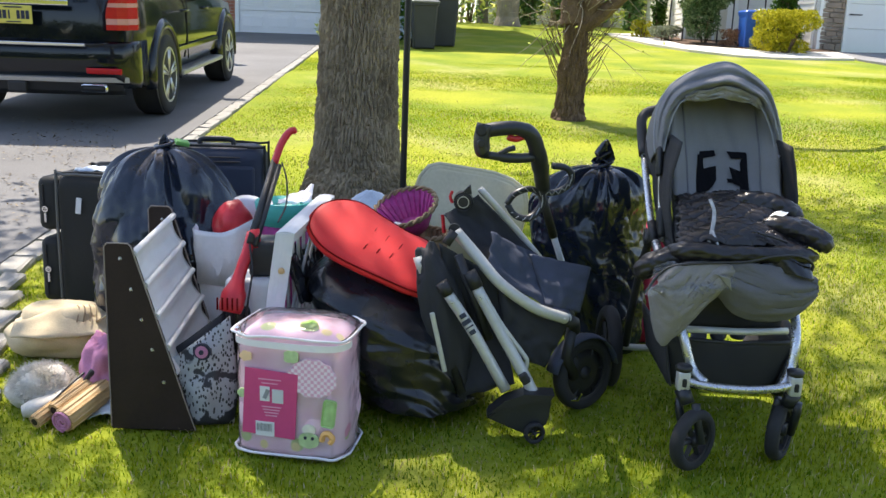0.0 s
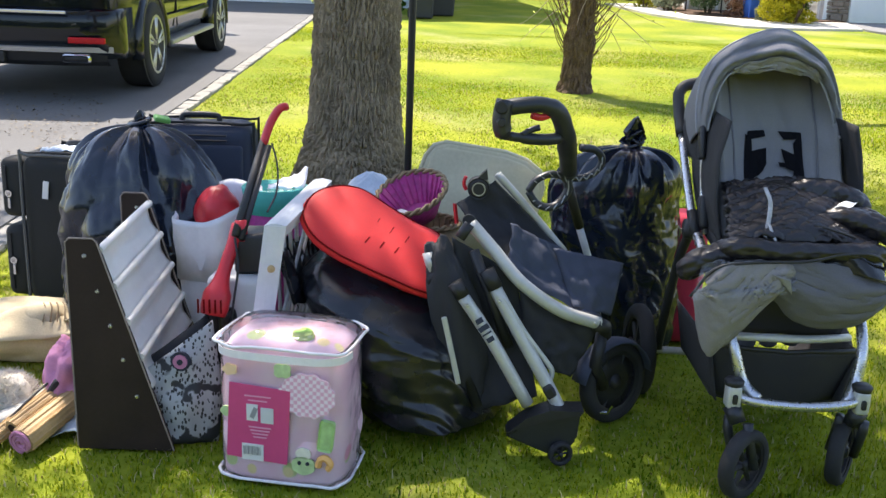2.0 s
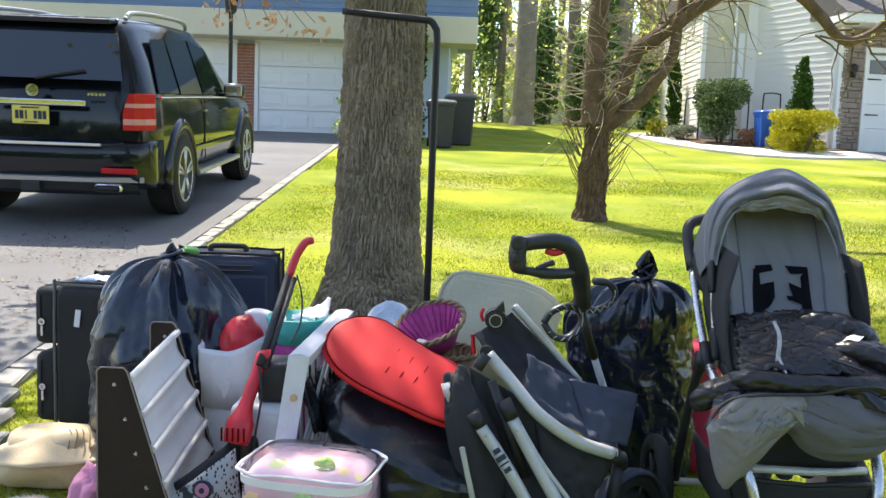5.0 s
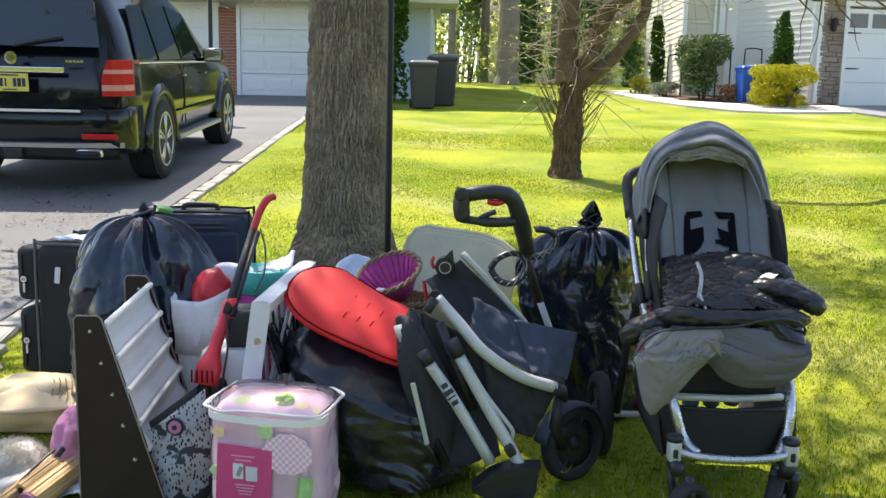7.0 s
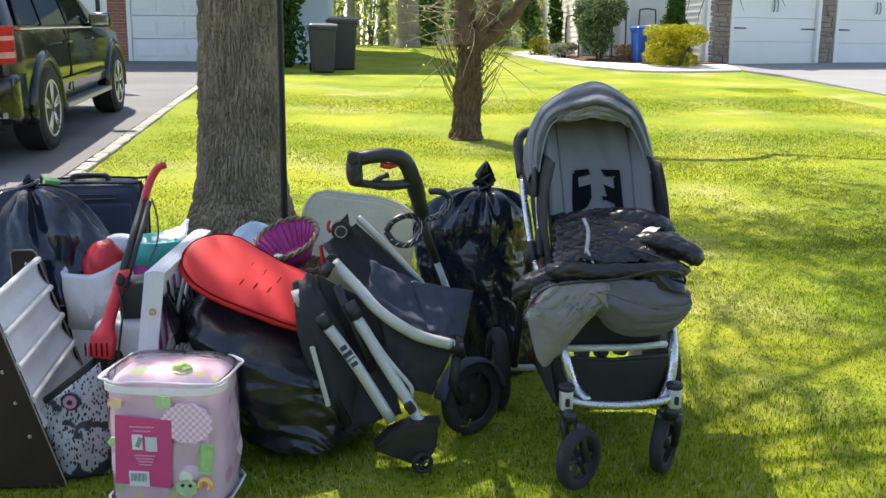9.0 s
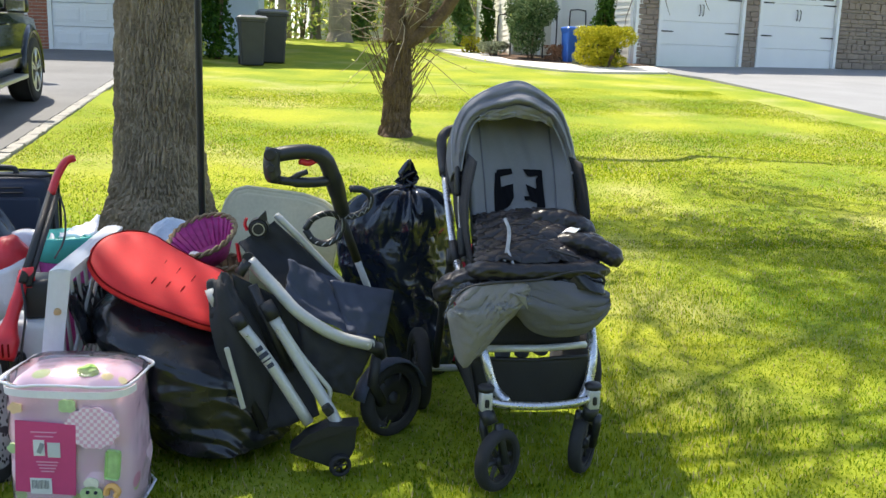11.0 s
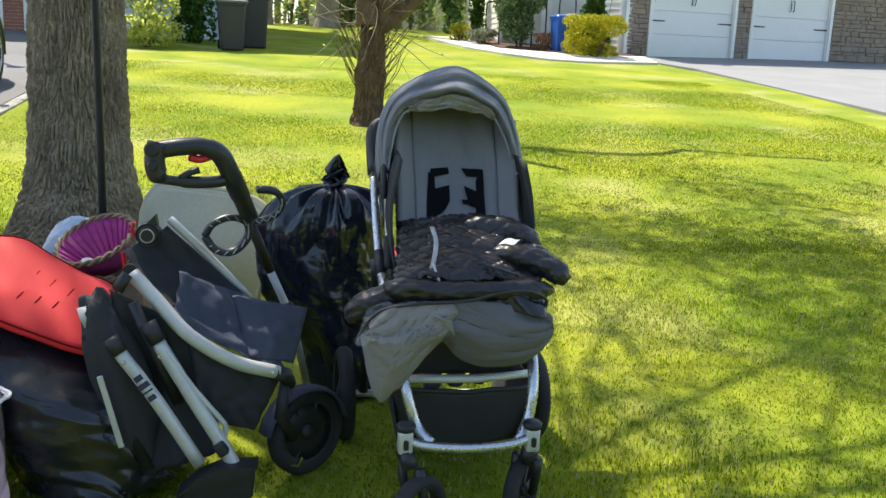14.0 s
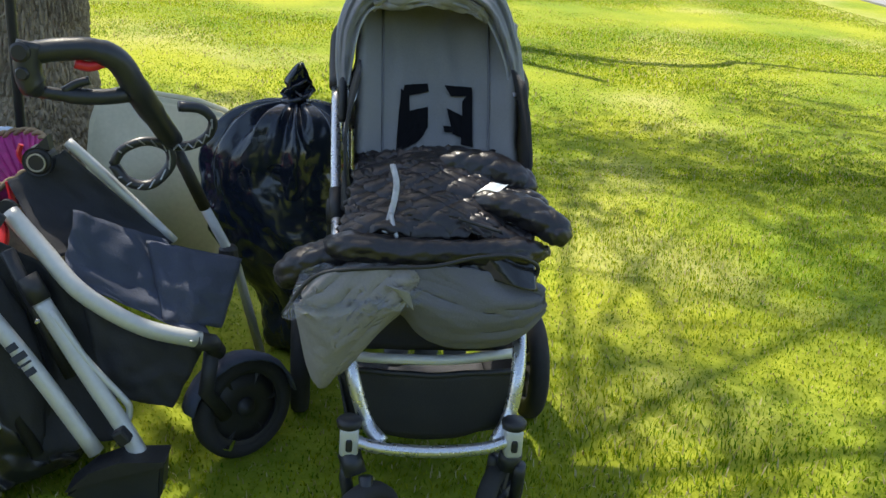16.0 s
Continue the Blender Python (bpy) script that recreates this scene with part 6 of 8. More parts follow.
for k in range(5):
    box(bm, (-0.785 + 0.016 * k, 2.478, 0.385), (0.005, 0.006, 0.04), None, 0.001, 1)
part("vent_slots", bm, REDDARK, body)
part("lower_shaft", tubed([(-0.757, 2.53, 0.35), (-0.78, 2.6, 0.02)], 0.016, 10), BLKPLASTIC, tr)
part("cable", tubed(smoothed([(-0.705, 2.58, 0.56), (-0.69, 2.55, 0.48), (-0.70, 2.53, 0.38), (-0.71, 2.53, 0.30)], 6), 0.0035, 6), BLKPLASTIC, tr)

# ---- white safety gate panel, tub and black box ----
gate = thing("gate_panel", pose(-0.60, 2.49, g(0, 2.49), 0, 0, 0), "pale grey plastic lattice gate panel on edge", "gate")
D2 = Vector((0.055, 0.46, 0.0))
def gp(s, z):
    return Vector((-0.055 + 0.085 * z / 0.62, 0.0, z)) + D2 * s + Vector((0, 0, 0.05 * s))
bm = bmesh.new()
sheet(bm, lambda u, v: gp(0, 0.62 * v) + Vector((-0.03 + 0.06 * u, -0.004 * math.sin(math.pi * u), 0)), 4, 12, 0.045)
part("post", bm, WHITEPLASTIC, gate)
bm = bmesh.new()
sheet(bm, lambda u, v: gp(v, 0.62) + Vector((-0.03 + 0.06 * u, 0, 0.006 * math.sin(math.pi * u))), 4, 12, 0.04)
part("top_rail", bm, WHITEPLASTIC, gate)
part("rear_post", tubed([gp(1, 0.0), gp(1, 0.62)], 0.022, 8), WHITEPLASTIC, gate)
part("bottom_rail", tubed([gp(0, 0.06), gp(1, 0.06)], 0.018, 8), WHITEPLASTIC, gate)
for s in range(9):
    for dd in (-1, 1):
        s0 = s / 8.0
        a, b_ = gp(s0, 0.08), gp(max(0, min(1, s0 + dd * 0.55)), 0.58 if 0 <= s0 + dd * 0.55 <= 1 else 0.08 + 0.5 * ((s0 if dd < 0 else 1 - s0) / 0.55))
        if (b_ - a).length > 0.05:
            part("lattice_bar", tubed([a + Vector((0.012 * dd + 0.01, 0, 0)), b_ + Vector((0.012 * dd + 0.01, 0, 0))], 0.006, 6), WHITEPLASTIC, gate)
part("knob", lathe(bmesh.new(), [(0.0, -0.012), (0.009, -0.010), (0.011, 0.0)], 14, "y", c=gp(0, 0.50) + Vector((0.005, -0.004, 0))), BAMBOO, gate, "small brass coloured stud")
wt = thing("plastic_tub", pose(-0.71, 2.66, g(0, 2.66)), "white plastic tub in the heap", "tub")
part("tub", boxed((0, 0, 0.215), (0.17, 0.16, 0.43), None, 0.025, 3), WHITEPLASTIC, wt, smooth=True)
whole("black_box", boxed((0, 0, 0.06), (0.12, 0.13, 0.12), None, 0.012, 2), BLKPLASTIC, pose(-0.665, 2.68, g(0, 2.66) + 0.43, 0, 0, 8), "small black electrical box on white tub", "box", smooth=True)

# ---- red cushion ----
pad = thing("red_cushion", Matrix(), "bright red vinyl seat cushion with finger slots", "cushion")


PAD = smoothed([(0.238, 0.0, 0), (0.210, 0.075, 0), (0.165, 0.152, 0), (0.075, 0.148, 0), (-0.025, 0.158, 0), (-0.115, 0.172, 0), (-0.182, 0.138, 0), (-0.224, 0.07, 0), (-0.232, 0.0, 0), (-0.212, -0.065, 0), (-0.150, -0.115, 0), (-0.070, -0.132, 0), (0.010, -0.130, 0), (0.105, -0.121, 0), (0.185, -0.109, 0), (0.243, -0.080, 0), (0.238, 0.0, 0)], 8)


def pad_outline(a):
    k = a / (2 * math.pi) * (len(PAD) - 1)
    i = int(k) % (len(PAD) - 1)
    q = PAD[i].lerp(PAD[i + 1], k - int(k))
    return q.x, q.y


loops = []
prof = [(0.0, 0.019), (0.3, 0.02), (0.7, 0.0195), (0.9, 0.018), (0.965, 0.014), (0.985, 0.008), (1.0, 0.004), (1.008, 0.0), (1.0, -0.004), (0.97, -0.012), (0.9, -0.016), (0.0, -0.016)]
for sc, hh in prof:
    lp = []
    for k in range(72):
        x, y = pad_outline(2 * math.pi * k / 72)
        bend = -0.2 * (y * sc) ** 2 - 0.1 * (x * sc) ** 2
        lp.append(PC + U * x * max(sc, 0.002) + V * y * max(sc, 0.002) + N * (hh + bend + 0.002 * noise.noise((x * 14 * sc, y * 14 * sc, hh * 30))))
    loops.append(lp)
part("pad", rings(bmesh.new(), loops), REDVINYL, pad, smooth=True)
pip = []
for k in range(73):
    x, y = pad_outline(2 * math.pi * k / 72)
    pip.append(PC + U * x * 0.975 + V * y * 0.975 + N * (0.0135 - 0.2 * y * y - 0.1 * x * x))
part("seam", tubed(pip, 0.0028, 6), REDDARK, pad)
for x, y, ln in ((-0.021, 0.057, 0.030), (0.028, 0.052, 0.029), (0.081, 0.048, 0.029), (-0.018, -0.032, 0.026), (0.026, -0.022, 0.024), (0.070, -0.013, 0.025)):
    pts = [PC + U * (x + 0.002 * k) + V * (y + ln * k) + N * (0.0185 - (0.004 if abs(k) == 1 else 0) - 0.2 * y * y - 0.1 * x * x) for k in (-1, -0.5, 0, 0.5, 1)]
    part("finger_slot", tubed(pts, [0.0015, 0.0028, 0.003, 0.0028, 0.0015], 8, flat=0.5), REDDARK, pad)

# ---- pink bedding in a clear zip bag ----
def quiltmat():
    """Pale pink quilt with gingham, leaf and flower patches."""
    m = bpy.data.materials.new("pink_quilt")
    m.use_nodes = True
    nt = m.node_tree
    b = nt.nodes["Principled BSDF"]
    tc = nt.nodes.new("ShaderNodeTexCoord")

    def vor(scale, colour_a, colour_b, t, base):
        vo = nt.nodes.new("ShaderNodeTexVoronoi")
        vo.inputs["Scale"].default_value = scale
        nt.links.new(tc.outputs["Object"], vo.inputs["Vector"])
        r = nt.nodes.new("ShaderNodeValToRGB")
        r.color_ramp.elements[0].position, r.color_ramp.elements[1].position = t, t + 0.03
        r.color_ramp.elements[0].color, r.color_ramp.elements[1].color = (1, 1, 1, 1), (0, 0, 0, 1)
        nt.links.new(vo.outputs["Distance"], r.inputs[0])
        mx = nt.nodes.new("ShaderNodeMix")
        mx.data_type = "RGBA"
        nt.links.new(r.outputs[0], mx.inputs["Factor"])
        nt.links.new(base, mx.inputs["A"])
        mx.inputs["B"].default_value = (*colour_a, 1)
        return mx.outputs["Result"]

    nz = nt.nodes.new("ShaderNodeTexNoise")
    nz.inputs["Scale"].default_value, nz.inputs["Detail"].default_value = 11, 4
    nt.links.new(tc.outputs["Object"], nz.inputs["Vector"])
    rp = nt.nodes.new("ShaderNodeValToRGB")
    rp.color_ramp.elements[0].position, rp.color_ramp.elements[1].position = 0.3, 0.7
    rp.color_ramp.elements[0].color, rp.color_ramp.elements[1].color = (0.84, 0.52, 0.64, 1), (0.92, 0.70, 0.78, 1)
    nt.links.new(nz.outputs[0], rp.inputs[0])
    c = vor(7, (0.55, 0.66, 0.30), None, 0.16, rp.outputs[0])
    c = vor(8.3, (0.86, 0.72, 0.36), None, 0.12, c)
    c = vor(6.1, (0.84, 0.36, 0.50), None, 0.13, c)
    nt.links.new(c, b.inputs["Base Color"])
    b.inputs["Roughness"].default_value = 0.8
    bp = nt.nodes.new("ShaderNodeBump")
    bp.inputs["Strength"].default_value, bp.inputs["Distance"].default_value = 0.6, 0.01
    nt.links.new(nz.outputs[0], bp.inputs["Height"])
    nt.links.new(bp.outputs[0], b.inputs["Normal"])
    return m


def vinylmat():
    m = bpy.data.materials.new("clear_vinyl")
    m.use_nodes = True
    nt = m.node_tree
    tr_ = nt.nodes.new("ShaderNodeBsdfTransparent")
    tr_.inputs[0].default_value = (0.99, 0.99, 1.0, 1)
    gl = nt.nodes.new("ShaderNodeBsdfGlossy")
    gl.inputs["Roughness"].default_value = 0.12
    fr = nt.nodes.new("ShaderNodeFresnel")
    tc = nt.nodes.new("ShaderNodeTexCoord")
    nz = nt.nodes.new("ShaderNodeTexNoise")
    nz.inputs["Scale"].default_value = 16
    nt.links.new(tc.outputs["Object"], nz.inputs["Vector"])
    bp = nt.nodes.new("ShaderNodeBump")
    bp.inputs["Strength"].default_value, bp.inputs["Distance"].default_value = 0.7, 0.02
    nt.links.new(nz.outputs[0], bp.inputs["Height"])
    nt.links.new(bp.outputs[0], gl.inputs["Normal"])
    nt.links.new(bp.outputs[0], fr.inputs["Normal"])
    haze = nt.nodes.new("ShaderNodeBsdfDiffuse")
    haze.inputs[0].default_value = (0.9, 0.9, 0.93, 1)
    mh = nt.nodes.new("ShaderNodeMixShader")
    mh.inputs[0].default_value = 0.08
    nt.links.new(tr_.outputs[0], mh.inputs[1])
    nt.links.new(haze.outputs[0], mh.inputs[2])
    ms = nt.nodes.new("ShaderNodeMixShader")
    nt.links.new(fr.outputs[0], ms.inputs[0])
    nt.links.new(mh.outputs[0], ms.inputs[1])
    nt.links.new(gl.outputs[0], ms.inputs[2])
    nt.links.new(ms.outputs[0], nt.nodes["Material Output"].inputs[0])
    return m


VINYL = vinylmat()
BW, BD, BH = 0.35, 0.25, 0.385
bed = thing("bagged_bedding", pose(-0.495, 2.345, g(0, 2.33), 0, 0, -9), "pink printed bedding in clear zipped plastic bag", "bedding bag")


def rbox(k, z, n=44, wob=0.0, seed=0):
    lp = []
    for i in range(n):
        a = 2 * math.pi * i / n
        ca, sa = math.cos(a), math.sin(a)
        x = math.copysign(abs(ca) ** 0.5, ca) * BW / 2
        y = math.copysign(abs(sa) ** 0.5, sa) * BD / 2
        w = 1 + wob * noise.noise((ca * 2, sa * 2, z * 12 + seed))
        lp.append((x * k * w, y * k * w, z))
    return lp


lean = [rbox(0.955 + 0.02 * math.sin(z * 9), z, 60, 0.06, 1) for z in [0.012 + 0.34 * i / 22 for i in range(23)]]
lean += [rbox(k, z, 60, 0.08, 1) for k, z in ((0.9, 0.368), (0.78, 0.385), (0.55, 0.396), (0.25, 0.40))]
part("quilt", rings(bmesh.new(), lean), quiltmat(), bed, "pale pink quilt with printed flowers", smooth=True)
loops = [rbox(1.0 + 0.012 * noise.noise((0, 0, z * 20)), z, 60, 0.02, 4) for z in [0.004 + 0.375 * i / 16 for i in range(17)]]
loops += [rbox(k, z, 60, 0.03, 4) for k, z in ((0.97, 0.388), (0.85, 0.402), (0.6, 0.412), (0.2, 0.416))]
part("vinyl_cover", rings(bmesh.new(), loops), VINYL, bed, "clear vinyl cover", smooth=True).visible_shadow = False
for zz, fl_ in ((0.010, 1.035), (0.374, 1.06)):
    ring = []
    for i in range(73):
        a = 2 * math.pi * i / 72
        ca, sa = math.cos(a), math.sin(a)
        corner = abs(ca * sa) * 2
        k = 1.0 + (fl_ - 1.0) * (0.5 + 1.1 * corner ** 2) + 0.02 * noise.noise((ca * 3, sa * 3, zz * 9))
        ring.append((math.copysign(abs(ca) ** 0.45, ca) * BW / 2 * k, math.copysign(abs(sa) ** 0.45, sa) * BD / 2 * k, zz + 0.009 * noise.noise((ca * 2.5, sa * 2.5, zz * 7 + 2)) + 0.004))
    part("piping", tubed(ring, 0.0042, 6), WHITEBAG, bed, "white vinyl piping", smooth=True)
    inner = [Vector((x * 0.93, y * 0.93, z)) for x, y, z in ring]
    fb = bmesh.new()
    rings(fb, [[tuple(q) for q in inner[:-1]], [tuple(q) for q in ring[:-1]]], True, False)
    part("seam_flange", fb, VINYL, bed, "clear vinyl seam flange", smooth=True).visible_shadow = False
part("zip_strip", sheet(bmesh.new(), lambda u, v: tuple(Vector(rbox(1.02, 0.345 + 0.02 * v, 60)[30 + int(u * 29)]) + Vector((0, -0.004, 0))), 24, 2, 0.002), WHITEBAG, bed)
yf = -BD / 2 - 0.006
card = part("label_card", boxed((-0.045, yf, 0.175), (0.165, 0.003, 0.205), Euler((0, 0.05, 0)).to_matrix(), 0.001, 1), HOTPINK, bed, "hot pink paper label")
part("picture", boxed((-0.06, yf - 0.003, 0.205), (0.03, 0.002, 0.045), None, 0, 1), PAPERW, card)
part("picture", boxed((-0.02, yf - 0.003, 0.20), (0.034, 0.002, 0.042), None, 0, 1), WHITEPLASTIC, card)
part("picture_mark", boxed((-0.055, yf - 0.005, 0.205), (0.012, 0.002, 0.03), Euler((0, 0.4, 0)).to_matrix(), 0, 1), GREYINK, card)
bc = part("price_label", boxed((-0.06, yf - 0.003, 0.095), (0.058, 0.002, 0.045), None, 0, 1), PAPERW, card)
bm = bmesh.new()
for k in range(12):
    box(bm, (-0.083 + 0.004 * k, yf - 0.005, 0.10), (0.0012 + 0.0012 * (k % 3 == 0), 0.001, 0.024))
part("bar_marks", bm, GREYINK, bc)
LINE = mat("pale_pink_ink", (0.8, 0.35, 0.5), 0.6, vary=0.05, bump=0)
for cx_, cz_, wd in ((-0.045, 0.25, 0.07), (-0.045, 0.238, 0.05), (-0.04, 0.165, 0.06), (-0.04, 0.156, 0.052), (-0.04, 0.147, 0.044), (-0.04, 0.138, 0.036)):
    part("print_line", boxed((cx_, yf - 0.003, cz_), (wd, 0.001, 0.0035)), LINE, card)
part("print_patch", boxed((0.135, yf + 0.004, 0.16), (0.04, 0.004, 0.085), Euler((0, 0.1, 0)).to_matrix(), 0.008, 2), mat("green_print", (0.42, 0.62, 0.25), 0.7, vary=0.2, scale=30, bump=0.1), bed)
part("print_patch", tubed(smoothed([(0.115, yf, 0.075), (0.12, yf, 0.095), (0.135, yf, 0.10), (0.148, yf, 0.085), (0.14, yf, 0.07)], 4), 0.009, 6), mat("orange_print", (0.85, 0.45, 0.15), 0.7, vary=0.1, bump=0.1), bed)
GING = bpy.data.materials.new("pink_gingham")
GING.use_nodes = True
gt = GING.node_tree
gck = gt.nodes.new("ShaderNodeTexChecker")
gtc = gt.nodes.new("ShaderNodeTexCoord")
gck.inputs["Scale"].default_value = 100
gck.inputs["Color1"].default_value, gck.inputs["Color2"].default_value = (0.80, 0.42, 0.55, 1), (0.90, 0.72, 0.78, 1)
gt.links.new(gtc.outputs["Object"], gck.inputs["Vector"])
gt.links.new(gck.outputs[0], gt.nodes["Principled BSDF"].inputs["Base Color"])
gt.nodes["Principled BSDF"].inputs["Roughness"].default_value = 0.8


def scallop(cx_, cz_, r, lobes, deep):
    out = []
    for k in range(64):
        a = 2 * math.pi * k / 64
        rr = r * (1 + deep * abs(math.sin(a * lobes / 2)))
        out.append((cx_ + rr * math.cos(a), cz_ + rr * 0.8 * math.sin(a)))
    return prism(bmesh.new(), out, "y", yf - 0.001, yf + 0.004)


part("gingham_patch", scallop(0.085, 0.265, 0.068, 12, 0.12), GING, bed, "pink gingham scalloped patch")
GRN = mat("soft_green_print", (0.50, 0.64, 0.32), 0.8, vary=0.2, scale=30, bump=0.1)
CRM = mat("soft_cream_print", (0.80, 0.76, 0.62), 0.8, vary=0.12, scale=30, bump=0.1)
owl = part("animal_print", scallop(0.075, 0.072, 0.030, 6, 0.08), GRN, bed, "green and cream printed animal")
part("print_face", scallop(0.075, 0.105, 0.020, 5, 0.05), CRM, owl)
for dx in (-0.010, 0.012):
    part("print_eye", lathe(bmesh.new(), [(0.0, -0.003), (0.005, -0.003), (0.005, 0.0), (0.0, 0.0)], 10, "y", c=(0.075 + dx, yf - 0.001, 0.080)), INK, owl)
part("leaf_print", scallop(-0.130, 0.20, 0.016, 5, 0.15), GRN, bed, "pale green printed leaf")
part("leaf_print", scallop(0.02, 0.325, 0.020, 4, 0.3), GRN, bed, "pale green printed leaf")
part("flower_print", scallop(-0.12, 0.315, 0.016, 5, 0.3), mat("peach_print", (0.86, 0.58, 0.34), 0.8, vary=0.1, bump=0.1), bed, "peach printed flower")
part("green_ribbon", softblob(0.03, 0.02, 0.02, 3.0, 0.3, 0.2, flatbase=False), mat("lime_print", (0.45, 0.7, 0.15), 0.6, vary=0.1, bump=0.1), bed, smooth=True).location = (0.05, -0.06, 0.395)

# ---- cloth, baskets, beige panel behind ----
cl = whole("crumpled_sheet", softblob(0.175, 0.12, 0.275, 4.0, 0.14, 0.05, 1.7, 90, 60), PALECLOTH, pose(-0.43, 3.66, g(0, 3.66), 0, 0, 0), "crumpled pale blue cotton sheet on the heap", "cloth", smooth=True)


def basket(m, r0, r1, h, matr, rimm, label, spokes=26):
    b = thing("wicker_basket", m, label, "basket")
    part("wall", lathe(bmesh.new(), [(0.0, 0.0), (r0, 0.0), (r1, h), (r1 - 0.006, h), (r0 - 0.006, 0.006), (0.0, 0.006)], 40), matr, b, smooth=True)
    for k in range(spokes):
        a = 2 * math.pi * k / spokes
        part("reed", tubed([(math.cos(a) * (r0 - 0.008), math.sin(a) * (r0 - 0.008), 0.008), (math.cos(a) * (r1 - 0.009), math.sin(a) * (r1 - 0.009), h - 0.004)], 0.004, 5), matr, b)
    bm = bmesh.new()
    for ph in (0, math.pi):
        tube(bm, [((r1 + 0.006 * math.cos(12 * a + ph)) * math.cos(a), (r1 + 0.006 * math.cos(12 * a + ph)) * math.sin(a), h + 0.006 * math.sin(12 * a + ph)) for a in [2 * math.pi * i / 96 for i in range(97)]], 0.006, 6)
    part("rim", bm, rimm, b, "twisted reed rim", smooth=True)
    return b


bk = basket(pose(-0.215, 3.11, 0.535, 24, -18, 0), 0.07, 0.122, 0.095, MAGENTA, REED, "shallow basket lined with magenta reeds")
part("tissue", sheet(bmesh.new(), lambda u, v: (-0.08 + 0.09 * u, -0.07 + 0.06 * v, 0.03 + 0.02 * math.sin(u * 5) * v), 8, 6, 0.002), PAPERW, bk, "white tissue scrap")
basket(pose(-0.20, 3.10, g(0, 3.10)), 0.10, 0.125, 0.47, REED, REED, "tall brown wicker basket under other baskets", 30)
panel = thing("beige_tub", pose(0.01, 3.86, g(0, 3.86), -9, 0, 2), "faded beige plastic tub standing on its side", "tub")
outl = [(-0.24, 0.0), (-0.27, 0.3), (-0.255, 0.46), (-0.235, 0.52), (-0.20, 0.565), (-0.15, 0.578), (0.10, 0.545), (0.19, 0.515), (0.25, 0.47), (0.265, 0.40), (0.24, 0.3), (0.18, 0.0)]
bm = prism(bmesh.new(), outl, "y", -0.05, 0.05)
bmesh.ops.bevel(bm, geom=[e for e in bm.edges if abs((e.verts[0].co - e.verts[1].co).y) < 0.01], offset=0.022, segments=3, affect="EDGES")
part("tub", bm, BEIGEPLASTIC, panel, smooth=True)
part("rim", tubed([(x * 1.02, 0.045, z * 1.01) for x, z in outl], 0.012, 8), BEIGEPLASTIC, panel, smooth=True)

# ---- black hooked pole ----
hook = tubed(smoothed([(-0.268, 3.33, g(0, 3.33) - 0.02), (-0.268, 3.32, 0.6), (-0.266, 3.31, 1.2), (-0.264, 3.30, 1.60)], 4) + smoothed([(-0.266, 3.30, 1.635), (-0.285, 3.30, 1.662), (-0.315, 3.30, 1.67), (-0.45, 3.30, 1.68), (-0.605, 3.30, 1.692)], 4), 0.0135, 10)
whole("hooked_pole", hook, BLACKIRON, Matrix(), "black metal pole bent over at the top", "pole", smooth=True)

SHIFT = pose(-0.027, -0.03, 0)

# ---- black garden tool with loop handle ----
tool = thing("garden_tool", SHIFT, "black garden power tool with loop handle and red trigger", "garden tool")
bm = bmesh.new()
tube(bm, smoothed([(0.060, 2.58, 0.956), (0.115, 2.585, 0.966), (0.172, 2.60, 0.967), (0.214, 2.62, 0.945), (0.239, 2.65, 0.888), (0.255, 2.71, 0.832), (0.275, 2.81, 0.752)], 5), [0.025] * 12 + [0.028] * 8 + [0.030] * 6 + [0.027] * 5, 14, flat=0.9)
tube(bm, smoothed([(0.066, 2.575, 0.978), (0.058, 2.57, 0.936), (0.062, 2.575, 0.900), (0.078, 2.58, 0.880)], 4), [0.030] * 10 + [0.024, 0.018, 0.014], 14, flat=0.85)
tube(bm, smoothed([(0.074, 2.58, 0.884), (0.128, 2.595, 0.876), (0.182, 2.61, 0.874), (0.225, 2.64, 0.876)], 4), [0.013] * 4 + [0.016] * 9, 10)
part("loop_handle", bm, TOOLBLACK, tool, smooth=True)
part("socket", lathe(bmesh.new(), [(0.0, 2.508), (0.014, 2.508), (0.019, 2.512), (0.019, 2.53), (0.0, 2.53)], 20, "y", c=(0.056, 0.027, 0.962)), BLKPLASTIC, tool)
part("socket", lathe(bmesh.new(), [(0.0, 2.508), (0.010, 2.508), (0.013, 2.512), (0.013, 2.53), (0.0, 2.53)], 16, "y", c=(0.057, 0.027, 0.922)), BLKPLASTIC, tool)
part("trigger", tubed(smoothed([(0.140, 2.59, 0.940), (0.165, 2.60, 0.934), (0.190, 2.61, 0.942)], 4), 0.010, 8), REDPLASTIC, tool, "red trigger", smooth=True)
part("lock_lever", tubed(smoothed([(0.115, 2.59, 0.885), (0.140, 2.595, 0.900), (0.163, 2.60, 0.907)], 4), 0.009, 8), TOOLBLACK, tool, smooth=True)
part("shaft", tubed([(0.266, 2.84, 0.75), (0.33, 2.90, 0.57)], 0.015, 12), BLKPLASTIC, tool, smooth=True)
part("lower_shaft", tubed([(0.328, 2.898, 0.575), (0.395, 2.97, 0.40), (0.47, 3.05, g(0, 3.0) - 0.01)], 0.012, 12), GREYTUBE, tool, "bare metal lower shaft", smooth=True)
part("collar", lathe(bmesh.new(), [(0.02, 0.0), (0.026, 0.01), (0.024, 0.05), (0.016, 0.06)], 14, c=(0.378, 2.95, 0.40)), BLKPLASTIC, tool)
